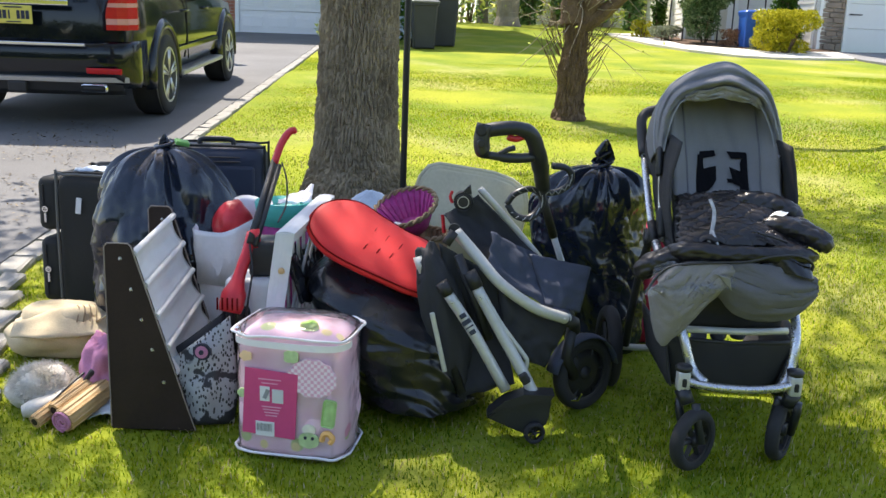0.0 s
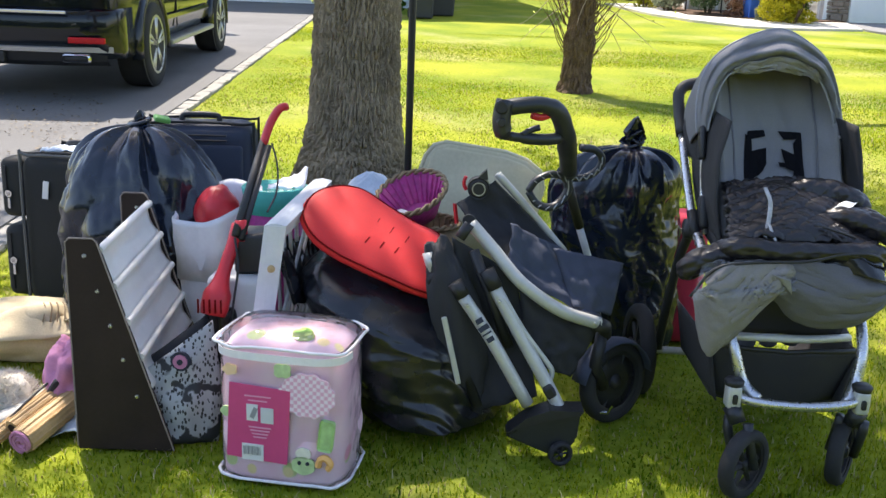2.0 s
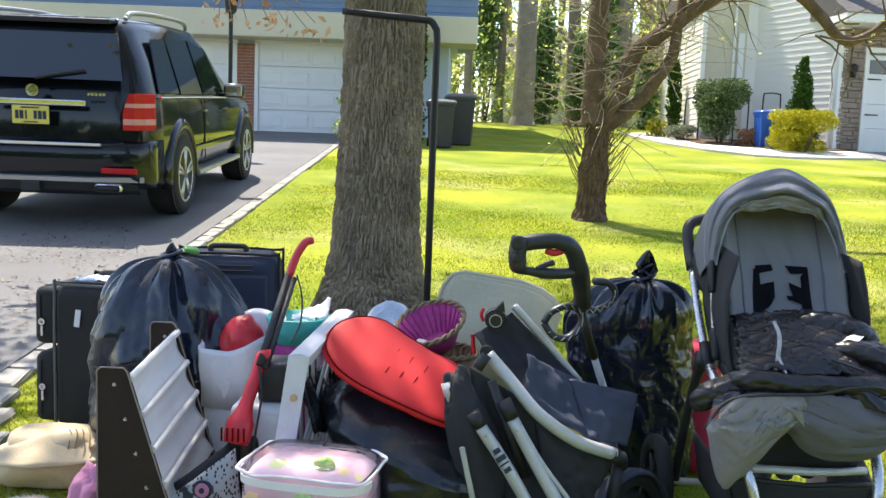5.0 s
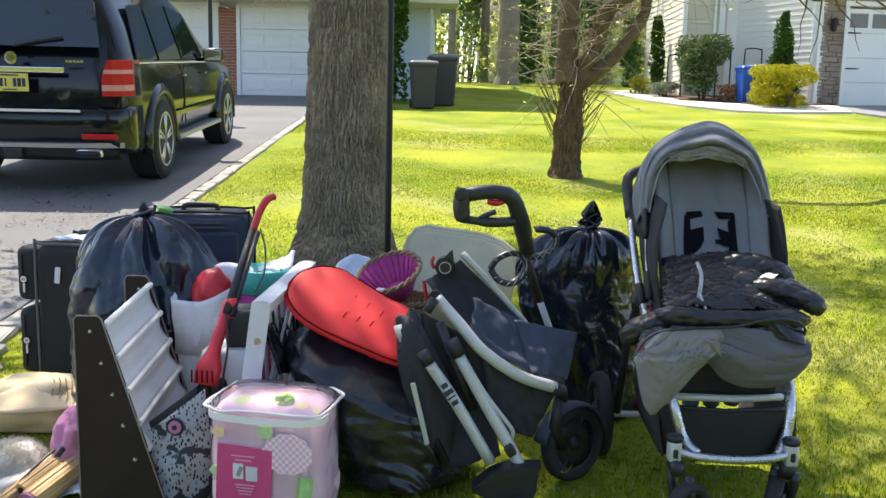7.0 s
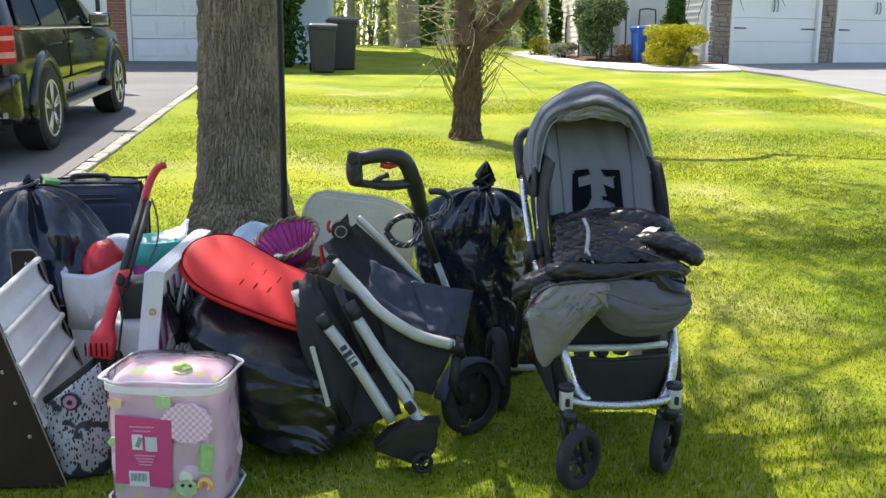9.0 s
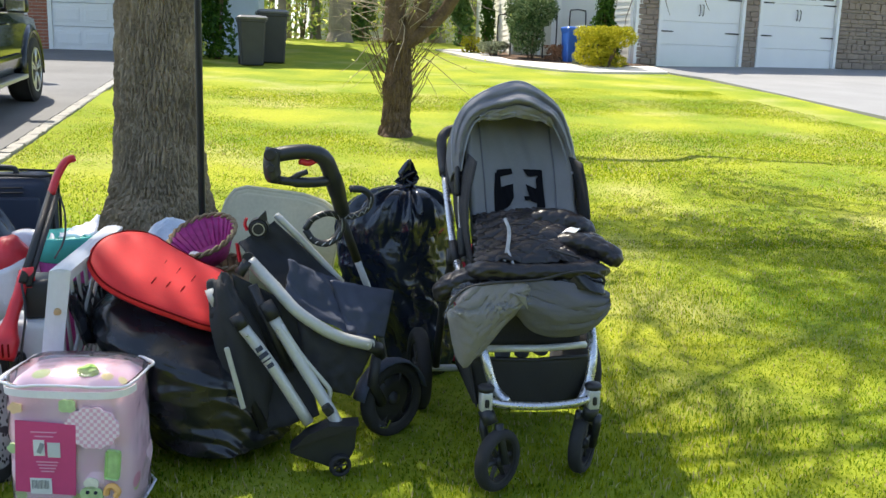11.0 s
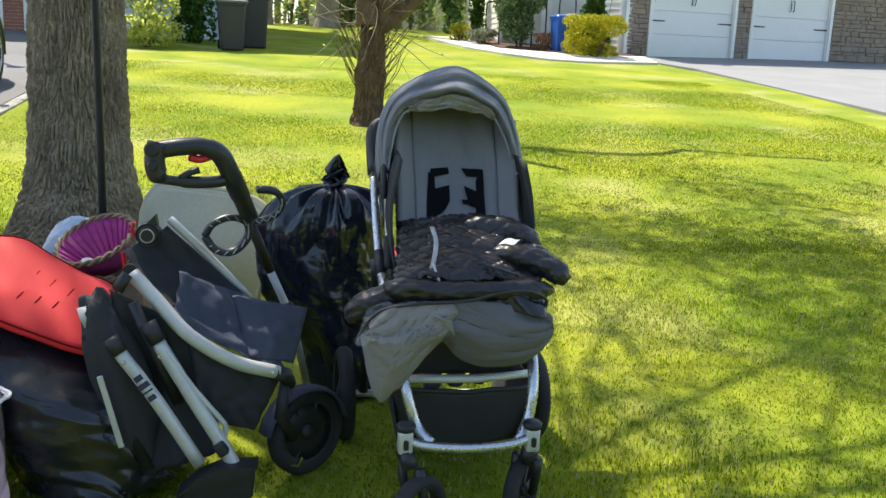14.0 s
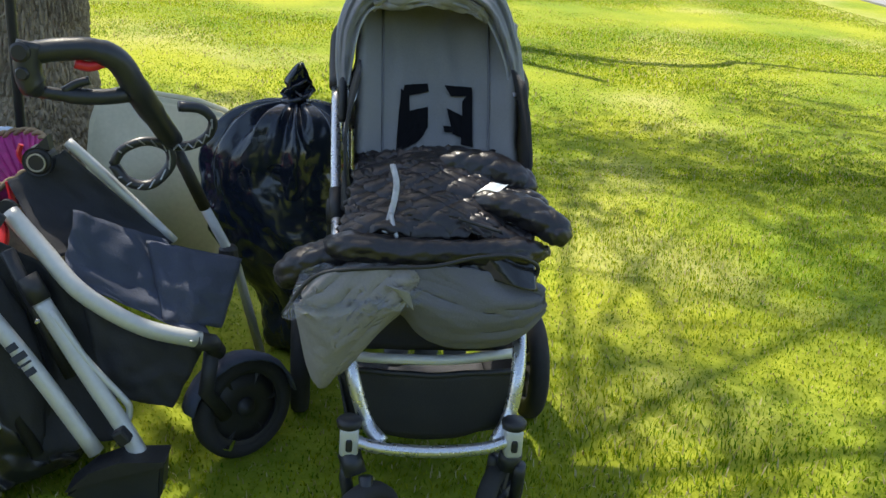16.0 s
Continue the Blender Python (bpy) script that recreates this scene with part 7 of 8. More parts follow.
ring = smoothed([(0.155, 2.77, 0.70), (0.178, 2.77, 0.735), (0.225, 2.785, 0.752), (0.268, 2.80, 0.735), (0.272, 2.80, 0.695), (0.232, 2.78, 0.655), (0.185, 2.77, 0.662), (0.155, 2.77, 0.70)], 4)
part("guide_loop", tubed(ring, 0.0145, 8, flat=0.75), TOOLBLACK, tool, smooth=True)
bm = bmesh.new()
for i in range(3, len(ring) - 3, 2):
    a, b_ = Vector(ring[i]), Vector(ring[i + 1])
    tube(bm, [a + Vector((0, -0.014, 0.006)), b_ + Vector((0, -0.014, -0.006))], 0.0018, 4)
part("ribbing", bm, SILVERTRIM, tool)
arm = smoothed([(0.272, 2.80, 0.74), (0.315, 2.80, 0.742), (0.355, 2.80, 0.765), (0.368, 2.80, 0.80), (0.345, 2.79, 0.828), (0.30, 2.77, 0.835)], 4)
part("guide_arm", tubed(arm, 0.0135, 8, flat=0.8), TOOLBLACK, tool, smooth=True)
bm = bmesh.new()
for i in range(1, 13):
    a, b_ = Vector(arm[i]), Vector(arm[i + 1])
    tube(bm, [a + Vector((0, -0.013, 0.007 * (-1) ** i)), b_ + Vector((0, -0.013, -0.007 * (-1) ** i))], 0.0018, 4)
part("ribbing", bm, SILVERTRIM, tool)


def wheel(parent, c, axis, r, w, spokes=5, rimmat=None, label="black rubber wheel"):
    """A wheel at c turning about axis: tyre, rim with spokes, hub."""
    ax = Vector(axis).normalized()
    q = Vector((1, 0, 0)).rotation_difference(ax).to_matrix().to_4x4()
    m = Matrix.Translation(c) @ q

    def put(bm):
        bmesh.ops.transform(bm, matrix=m, verts=bm.verts)
        return bm
    h = w / 2
    ty = part("wheel", put(lathe(bmesh.new(), [(r * 0.72, -h * 0.8), (r * 0.80, -h), (r * 0.93, -h * 0.9), (r, -h * 0.45), (r, h * 0.45), (r * 0.93, h * 0.9), (r * 0.80, h), (r * 0.72, h * 0.8)], 36, "x", cap=False)), RUBBER, parent, label, smooth=True)
    rb = bmesh.new()
    lathe(rb, [(r * 0.74, -h * 0.7), (r * 0.66, -h * 0.6), (r * 0.66, h * 0.6), (r * 0.74, h * 0.7)], 30, "x", cap=False)
    for k in range(spokes):
        a = 2 * math.pi * k / spokes
        tube(rb, [(0, 0.1 * r * math.cos(a), 0.1 * r * math.sin(a)), (0, 0.7 * r * math.cos(a), 0.7 * r * math.sin(a))], [r * 0.10, r * 0.075], 6)
    part("rim", put(rb), rimmat or BLKPLASTIC, ty, "black plastic spoked rim")
    part("hub", put(lathe(bmesh.new(), [(0.0, -h * 0.9), (r * 0.16, -h * 0.85), (r * 0.2, -h * 0.4), (r * 0.2, h * 0.4), (r * 0.16, h * 0.85), (0.0, h * 0.9)], 20, "x")), BLKPLASTIC, ty, smooth=True)
    return ty


def drape(corners, nu, nv, sag=(0, 0, 0), crease=0.008, seed=0, thick=0.003, freq=5.0):
    """Cloth over four corners (00, 10, 11, 01) with creases."""
    a, b_, c, d = [Vector(p) for p in corners]
    nrm = (b_ - a).cross(d - a).normalized()
    sg = Vector(sag)

    def f(u, v):
        p = a * (1 - u) * (1 - v) + b_ * u * (1 - v) + c * u * v + d * (1 - u) * v
        p = p + sg * 16 * u * (1 - u) * v * (1 - v)
        k = ridged(Vector((u * freq * 0.6 + v * 1.2, v * freq * 0.6, seed)), 2) * crease + noise.noise((u * freq, v * freq, seed + 5)) * crease
        return p + nrm * k
    return sheet(bmesh.new(), f, nu, nv, thick)


# ---- folded lightweight pushchair ----
v_ = thing("folded_pushchair", SHIFT, "folded lightweight pushchair with grey tubes and navy canvas", "pushchair")
part("curved_tube", tubed(smoothed([(-0.010, 2.60, 0.632), (0.06, 2.57, 0.562), (0.137, 2.545, 0.482), (0.25, 2.555, 0.405), (0.365, 2.59, 0.360)], 6), 0.0185, 14), GREYTUBE, v_, "curved pale grey metal tube", smooth=True)
part("tube_plug", lathe(bmesh.new(), [(0.0, -0.003), (0.019, -0.003), (0.0195, 0.008), (0.0, 0.008)], 16, "y", c=(-0.016, 2.603, 0.638)), BLKPLASTIC, v_)
part("end_joint", tubed([(0.352, 2.585, 0.362), (0.385, 2.61, 0.345), (0.392, 2.64, 0.31)], 0.021, 12), BLKPLASTIC, v_, smooth=True)
part("back_tube", tubed(smoothed([(0.062, 2.765, 0.748), (0.15, 2.78, 0.655), (0.275, 2.80, 0.515)], 5), 0.0145, 12, flat=0.8), GREYTUBE, v_, "pale grey metal tube", smooth=True)
leg = part("leg_tube", tubed(smoothed([(-0.030, 2.485, 0.462), (0.06, 2.475, 0.335), (0.168, 2.47, 0.155)], 5), 0.0175, 14), GREYTUBE, v_, "pale grey leg tube with a dark printed mark", smooth=True)
part("leg_tube", tubed(smoothed([(0.058, 2.525, 0.478), (0.15, 2.50, 0.325), (0.235, 2.48, 0.185), (0.292, 2.455, 0.075)], 5), 0.0185, 14), GREYTUBE, v_, "pale grey leg tube", smooth=True)
part("thin_bar", tubed(smoothed([(0.085, 2.51, 0.455), (0.15, 2.50, 0.355), (0.215, 2.50, 0.272), (0.232, 2.50, 0.245), (0.228, 2.50, 0.215)], 5), 0.0075, 8), GREYTUBE, v_, smooth=True)
part("short_bar", boxed((-0.050, 2.475, 0.300), (0.016, 0.008, 0.2), Euler((0, -0.24, 0)).to_matrix(), 0.004, 2), GREYTUBE, v_)
part("leg_cap", tubed([(-0.048, 2.487, 0.492), (-0.024, 2.485, 0.455)], 0.0215, 12), BLKPLASTIC, v_, smooth=True)
part("leg_cap", tubed([(0.036, 2.53, 0.520), (0.064, 2.523, 0.470)], 0.0225, 12), BLKPLASTIC, v_, smooth=True)
part("latch_button", boxed((0.225, 2.46, 0.20), (0.035, 0.03, 0.028), Euler((0, 0.95, 0)).to_matrix(), 0.006, 2), BLKPLASTIC, v_)
part("clamp", tubed([(-0.125, 2.56, 0.555), (-0.108, 2.55, 0.505)], 0.0185, 12), GREYTUBE, v_, "short grey clamp tube", smooth=True)
part("clamp_joint", lathe(bmesh.new(), [(0.0, -0.02), (0.024, -0.018), (0.026, 0.0), (0.024, 0.018), (0.0, 0.02)], 18, "y", c=(-0.100, 2.545, 0.482)), BLKPLASTIC, v_, smooth=True)
part("clamp_rivet", lathe(bmesh.new(), [(0.0, -0.024), (0.008, -0.023), (0.009, -0.018), (0.0, -0.018)], 12, "y", c=(-0.100, 2.545, 0.482)), ALUM, v_)
for bx, bz in ((-0.012, 0.437), (0.075, 0.452), (0.35, 0.367)):
    part("rivet", lathe(bmesh.new(), [(0.0, -0.006), (0.004, -0.005), (0.005, 0.0), (0.0, 0.0)], 10, "y", c=(bx, 2.462 if bx < 0.3 else 2.567, bz)), ALUM, v_)
hub = part("hub_cap", lathe(bmesh.new(), [(0.0, -0.03), (0.016, -0.03), (0.017, -0.024), (0.024, -0.024), (0.028, -0.02), (0.032, -0.022), (0.033, 0.02), (0.0, 0.02)], 24, "y", c=(0.008, 2.75, 0.708)), BLKPLASTIC, v_, "round black wheel hub", smooth=False)
part("hub_ring", lathe(bmesh.new(), [(0.017, -0.0315), (0.020, -0.0315), (0.020, -0.028), (0.017, -0.028)], 20, "y", cap=False, c=(0.008, 2.75, 0.708)), SILVERTRIM, hub)
part("hub_tip", prism(bmesh.new(), [(0.0, 0.735), (0.035, 0.735), (0.03, 0.765)], "y", 2.73, 2.76), BLKPLASTIC, v_)
part("red_tab", tubed(smoothed([(-0.028, 2.75, 0.70), (-0.036, 2.75, 0.72), (-0.030, 2.75, 0.74)], 4), 0.006, 6), REDPLASTIC, v_, "small red tab")
part("red_tab", tubed([(-0.06, 2.74, 0.66), (-0.052, 2.74, 0.60)], 0.007, 6), REDPLASTIC, v_, "small red tab")
part("black_mesh", drape([(-0.055, 2.72, 0.665), (0.055, 2.755, 0.735), (0.275, 2.785, 0.515), (0.06, 2.58, 0.545)], 26, 26, (0, 0.04, -0.02), 0.010, 1), DARKFABRIC, v_, "black mesh backrest", smooth=True)
part("slate_flap", drape([(0.105, 2.64, 0.63), (0.27, 2.745, 0.535), (0.392, 2.60, 0.352), (0.10, 2.555, 0.51)], 26, 26, (0, -0.02, -0.03), 0.012, 2), DENIMNAVY, v_, "slate blue canvas seat", smooth=True)
part("slate_flap", drape([(0.235, 2.70, 0.548), (0.442, 2.705, 0.512), (0.405, 2.63, 0.375), (0.29, 2.59, 0.405)], 18, 18, (0, -0.02, 0.0), 0.010, 3), DENIMNAVY, v_, "faded corner of the seat canvas", smooth=True)
part("lower_cloth", drape([(0.13, 2.565, 0.47), (0.375, 2.62, 0.345), (0.30, 2.60, 0.19), (0.17, 2.54, 0.25)], 20, 20, (0, -0.015, 0.0), 0.012, 4), DARKFABRIC, v_, smooth=True)
part("lower_cloth", drape([(-0.06, 2.56, 0.60), (0.12, 2.57, 0.50), (0.2, 2.54, 0.15), (0.02, 2.52, 0.10)], 22, 26, (0, 0.03, 0.0), 0.014, 6), DARKFABRIC, v_, smooth=True)
b_ = softblob(0.07, 0.06, 0.25, 8.0, 0.2, 0.10, 1.8, flatbase=False)
bmesh.ops.transform(b_, matrix=pose(-0.035, 2.56, 0.34, 0, -14, 0), verts=b_.verts)
part("folded_cloth", b_, DARKFABRIC, v_, "black folded fabric bunched at the frame", smooth=True)
for k, (p0, p1) in enumerate((((-0.09, 2.53, 0.46), (0.03, 2.52, 0.12)), ((0.0, 2.54, 0.57), (0.11, 2.53, 0.30)), ((-0.04, 2.55, 0.6), (-0.015, 2.56, 0.64)))):
    part("black_strut", tubed([p0, p1], 0.015, 10), BLKPLASTIC, v_, smooth=True)
bm = prism(bmesh.new(), [(0.105, 0.075), (0.155, 0.118), (0.215, 0.148), (0.312, 0.152), (0.305, 0.07), (0.275, 0.03), (0.235, 0.022)], "y", 2.43, 2.50)
bmesh.ops.bevel(bm, geom=list(bm.edges), offset=0.008, segments=2, affect="EDGES")
part("footrest", bm, TOOLBLACK, v_, "black moulded plastic footrest", smooth=False)
bm = prism(bmesh.new(), [(0.115, 0.09), (0.165, 0.135), (0.225, 0.160), (0.318, 0.162), (0.308, 0.148), (0.2, 0.120)], "y", 2.42, 2.49)
part("footrest_lip", bm, BLKPLASTIC, v_)
wheel(v_, (0.262, 2.42, 0.036), (0.3, -1, 0), 0.034, 0.024, 5)
wheel(v_, (0.440, 2.71, 0.140), (0.62, -0.78, 0.05), 0.128, 0.05, 6)
cov = lathe(bmesh.new(), [(0.0, 0.012), (0.05, 0.012), (0.092, 0.004), (0.092, -0.01), (0.0, -0.01)], 24, "x")
bmesh.ops.transform(cov, matrix=Matrix.Translation((0.440, 2.71, 0.140)) @ Vector((1, 0, 0)).rotation_difference(Vector((0.62, -0.78, 0.05)).normalized()).to_matrix().to_4x4(), verts=cov.verts)
part("wheel_cover", cov, BLKPLASTIC, v_, "black wheel cover", smooth=True)
bm = bmesh.new()
loops = []
for k in range(11):
    a = math.radians(10 + 16 * k)
    uu = Vector((0.83, 0.55, 0))
    c = Vector((0.435, 2.70, 0.14))
    nn = Vector((0.55, -0.83, 0))
    loops.append([c + uu * math.cos(a) * r + Vector((0, 0, math.sin(a) * r)) + nn * o for r, o in ((0.135, -0.03), (0.142, 0.0), (0.135, 0.035), (0.130, 0.03), (0.134, 0.0), (0.130, -0.028))])
rings(bm, loops)
part("mudguard", bm, DENIMNAVY, v_, "dark mudguard over the wheel", smooth=True)
part("wheel_fork", tubed([(0.385, 2.63, 0.33), (0.37, 2.62, 0.22), (0.405, 2.66, 0.14)], 0.018, 10), BLKPLASTIC, v_, smooth=True)
part("brake_tab", tubed([(0.375, 2.66, 0.06), (0.42, 2.63, 0.07), (0.43, 2.63, 0.095)], 0.006, 6), CHROME, v_)
# dark printed mark along the leg, as plain bars
bm = bmesh.new()
for bx, bw, bh in ((-0.031, 0.014, 0.021), (-0.012, 0.005, 0.028), (0.006, 0.015, 0.030), (0.029, 0.015, 0.021)):
    box(bm, (bx, 0, 0), (bw, bh, 0.0008))
let = part("printed_mark", bm, INK, leg)
# runs up the leg, read from below
d = (Vector((0.168, 2.47, 0.155)) - Vector((-0.030, 2.485, 0.462))).normalized()
face = Vector((0.25, -1, 0.1)).normalized()
face = (face - d * face.dot(d)).normalized()
upv = face.cross(d)
lm = Matrix((-d, -upv, face)).transposed().to_4x4()
let.matrix_basis = Matrix.Translation(Vector((0.035, 2.477, 0.367)) + face * 0.0192) @ lm

# ---- crimson bag behind the pushchair ----
rb = thing("crimson_bag", pose(0.735, 3.34, g(0, 3.34), 0, 0, 6), "crimson red fabric bag standing behind the pushchair", "bag")
part("body", boxed((0, 0, 0.24), (0.16, 0.2, 0.48), None, 0.05, 4), mat("crimson_fabric", (0.45, 0.02, 0.06), 0.8, vary=0.15, scale=8, fine=160, bump=0.3), rb, smooth=True)
part("seam", tubed(smoothed([(-0.06, -0.103, 0.05), (-0.07, -0.103, 0.3), (-0.03, -0.103, 0.44), (0.05, -0.103, 0.44)], 4), 0.005, 6), WHITEPLASTIC, rb)

# ---- the large pushchair ----
p = thing("pushchair", SHIFT, "grey and black pushchair with hood and piled clothes", "pushchair")
CX = 0.86
# front frame
part("front_bar", tubed(smoothed([(0.695, 2.355, 0.258), (0.75, 2.335, 0.250), (0.86, 2.328, 0.246), (0.96, 2.333, 0.252), (1.015, 2.35, 0.262)], 5), 0.0125, 12), ALUM, p, "silver front bar", smooth=True)
for pts in ([(0.757, 2.355, 0.250), (0.722, 2.385, 0.285), (0.691, 2.41, 0.383), (0.67, 2.50, 0.47), (0.65, 2.72, 0.60)], [(0.985, 2.355, 0.250), (1.015, 2.385, 0.30), (1.030, 2.41, 0.385), (1.040, 2.50, 0.475), (1.06, 2.72, 0.60)]):
    part("front_tube", tubed(smoothed(pts, 5), 0.0145, 12), ALUM, p, "silver frame tube", smooth=True)
part("cross_bar", tubed(smoothed([(0.672, 2.50, 0.372), (0.77, 2.46, 0.385), (0.90, 2.46, 0.385), (1.04, 2.52, 0.375)], 5), 0.011, 10), GREYTUBE, p, smooth=True)
for sx, (wx, wy), ax in ((0.690, (0.722, 2.30), (0.66, -0.75, 0)), (1.020, (1.014, 2.405), (0.82, -0.57, 0))):
    yb = 2.355
    bm = bmesh.new()
    box(bm, (sx, yb, 0.258), (0.038, 0.045, 0.065), None, 0.01, 3)
    br = part("castor_bracket", bm, GREYTUBE, p, "grey castor bracket", smooth=True)
    part("bracket_hole", boxed((sx, yb - 0.024, 0.256), (0.013, 0.006, 0.026), None, 0.005, 3), BLKPLASTIC, br)
    part("bracket_cap", lathe(bmesh.new(), [(0.024, 0.288), (0.026, 0.30), (0.02, 0.306), (0.0, 0.306)], 18, c=(sx, yb, 0)), BLKPLASTIC, br, smooth=True)
    axv = Vector(ax).normalized()
    fk = bmesh.new()
    tube(fk, [(sx, yb, 0.23), (sx * 0.5 + wx * 0.5, yb * 0.6 + wy * 0.4, 0.19)], [0.024, 0.022], 10)
    for s in (-1, 1):
        o = axv * 0.031 * s
        tube(fk, [Vector((sx * 0.5 + wx * 0.5, yb * 0.6 + wy * 0.4, 0.20)) + o * 0.9, Vector((wx, wy, 0.15)) * 0.5 + Vector((sx, yb, 0.19)) * 0.5 + o, Vector((wx, wy, 0.088)) + o], [0.014, 0.013, 0.012], 8)
    part("castor_fork", fk, TOOLBLACK, p, "black castor fork", smooth=True)
    wheel(p, (wx, wy, 0.092), ax, 0.094, 0.042, 6)
# rear wheels, axle, chassis
wheel(p, (0.560, 2.95, 0.160), (1, 0.06, 0), 0.148, 0.05, 8)
wheel(p, (1.165, 2.93, 0.160), (1, 0.06, 0), 0.148, 0.05, 8)
part("rear_axle", tubed([(0.545, 2.95, 0.16), (1.18, 2.93, 0.16)], 0.012, 10), GREYTUBE, p)
for s in (-1, 1):
    x = CX + s * 0.235
    part("chassis_tube", tubed(smoothed([(x + 0.005 * s, 2.94, 0.17), (x, 2.90, 0.32), (x - 0.01 * s, 2.84, 0.50), (x - 0.02 * s, 2.78, 0.60)], 5), 0.014, 10), BLKPLASTIC, p, smooth=True)
    part("hinge", lathe(bmesh.new(), [(0.0, -0.022), (0.03, -0.02), (0.032, 0.02), (0.0, 0.022)], 18, "x", c=(x - 0.02 * s, 2.78, 0.605)), BLKPLASTIC, p, smooth=True)
    part("push_tube", tubed(smoothed([(CX + s * 0.212, 2.74, 0.60), (CX + s * 0.218, 2.86, 0.72), (CX + s * 0.222, 2.99, 0.865)], 4), 0.0125, 12), ALUM, p, "silver push tube", smooth=True)
    part("tube_sleeve", tubed([(CX + s * 0.212, 2.735, 0.595), (CX + s * 0.214, 2.79, 0.655)], 0.0165, 12), BLKPLASTIC, p, smooth=True)
    part("seat_tube", tubed(smoothed([(CX + s * 0.185, 2.74, 0.60), (CX + s * 0.19, 2.80, 0.75), (CX + s * 0.195, 2.84, 0.93)], 4), 0.010, 10), ALUM, p, "silver seat tube", smooth=True)
    part("recline_joint", boxed((CX + s * 0.188, 2.765, 0.66), (0.03, 0.05, 0.10), Euler((-0.3, 0, 0)).to_matrix(), 0.012, 3), BLKPLASTIC, p, smooth=True)
    part("hood_bracket", boxed((CX + s * 0.205, 2.80, 0.86), (0.018, 0.04, 0.10), Euler((-0.3, 0, 0)).to_matrix(), 0.008, 2), BLKPLASTIC, p, smooth=True)
part("push_grip", tubed(smoothed([(CX - 0.222, 2.985, 0.86), (CX - 0.224, 3.05, 0.935), (CX - 0.218, 3.09, 0.985), (CX - 0.18, 3.11, 1.010), (CX - 0.08, 3.12, 1.02), (CX + 0.08, 3.12, 1.02), (CX + 0.18, 3.11, 1.010), (CX + 0.218, 3.09, 0.985), (CX + 0.224, 3.05, 0.935), (CX + 0.222, 2.985, 0.86)], 4), 0.0185, 12), BLKPLASTIC, p, "black foam push grip", smooth=True)
# basket
bm = bmesh.new()


def bask(u, v):
    x = CX + (u - 0.5) * (0.40 - 0.06 * v)
    return (x, 2.50 + 0.03 * math.sin(math.pi * u) * -1 + 0.05 * v, 0.345 - 0.16 * v - 0.02 * math.sin(math.pi * u) * v + 0.006 * noise.noise((u * 5, v * 4, 2)))


sheet(bm, bask, 20, 10, 0.004)
sheet(bm, lambda u, v: (CX + (u - 0.5) * 0.34, 2.55 + 0.36 * v, 0.178 - 0.02 * math.sin(math.pi * u) + 0.01 * v), 14, 10, 0.004)
for s in (-1, 1):
    sheet(bm, lambda u, v: (CX + s * (0.20 - 0.03 * v), 2.50 + 0.42 * u, 0.345 - 0.165 * v), 10, 8, 0.004)
part("shopping_basket", bm, DARKFABRIC, p, "black fabric shopping basket", smooth=True)
part("leg_rest", drape([(0.685, 2.515, 0.56), (1.04, 2.515, 0.56), (1.02, 2.53, 0.375), (0.70, 2.53, 0.375)], 12, 10, (0, -0.01, 0), 0.006, 9), DARKFABRIC, p, "black leg rest under the cover", smooth=True)
part("basket_hem", tubed([bask(u / 12, 0.0) for u in range(13)], 0.007, 8), BLKPLASTIC, p, smooth=True)
bm = bmesh.new()
for k in range(3):
    box(bm, (CX - 0.07 + 0.07 * k, 2.60 + 0.02 * k, 0.335), (0.055, 0.04, 0.07), Euler((0.2, 0.1 * k, 0.2)).to_matrix(), 0.02, 2)
part("basket_contents", bm, GREYFABRIC, p, "grey folded contents", smooth=True)


# seat: a padded shell
def seatf(u, v):
    w = 0.325 + 0.015 * v
    x = (u - 0.5) * w
    curl = abs(u - 0.5) * 2
    y = 2.72 + 0.26 * v ** 1.1 - 0.10 * curl ** 2.6
    z = 0.62 + 0.455 * v - 0.025 * curl ** 3 * v ** 4
    wr = 0.006 * noise.noise((u * 6, v * 6, 1)) + 0.020 * ridged(Vector((u * 4 + v, v * 1.2, 4)), 3)
    return (CX + x + 0.005, y - wr, z)


part("seat_back", sheet(bmesh.new(), seatf, 34, 34, 0.022), mat("seat_grey_fabric", (0.235, 0.23, 0.23), 0.85, vary=0.12, scale=6, fine=220, bump=0.25, bump_scale=260), p, "charcoal grey padded seat", smooth=True)
part("seat_base", sheet(bmesh.new(), lambda u, v: (CX + (u - 0.5) * 0.34, 2.45 + 0.29 * v, 0.565 + 0.05 * v + 0.02 * (abs(u - 0.5) * 2) ** 3), 14, 12, 0.04), DARKFABRIC, p, smooth=True)
for s in (-1, 1):
    def sidef(u, v, s=s):
        return (CX + 0.005 + s * (0.172 + 0.026 * math.sin(math.pi * v) + 0.004 * noise.noise((u * 5, v * 5, s))), 2.60 + 0.05 * v + (0.26 + 0.06 * v) * u, 0.60 + 0.34 * v + 0.02 * u)
    part("side_wing", sheet(bmesh.new(), sidef, 14, 16, 0.006), DARKFABRIC, p, "black mesh side wing", smooth=True)
    part("wing_piping", tubed([Vector(seatf(0.5 + s * 0.36, v / 12)) + Vector((0, -0.004, 0)) for v in range(13)], 0.003, 6), GREYFABRIC, p, smooth=True)


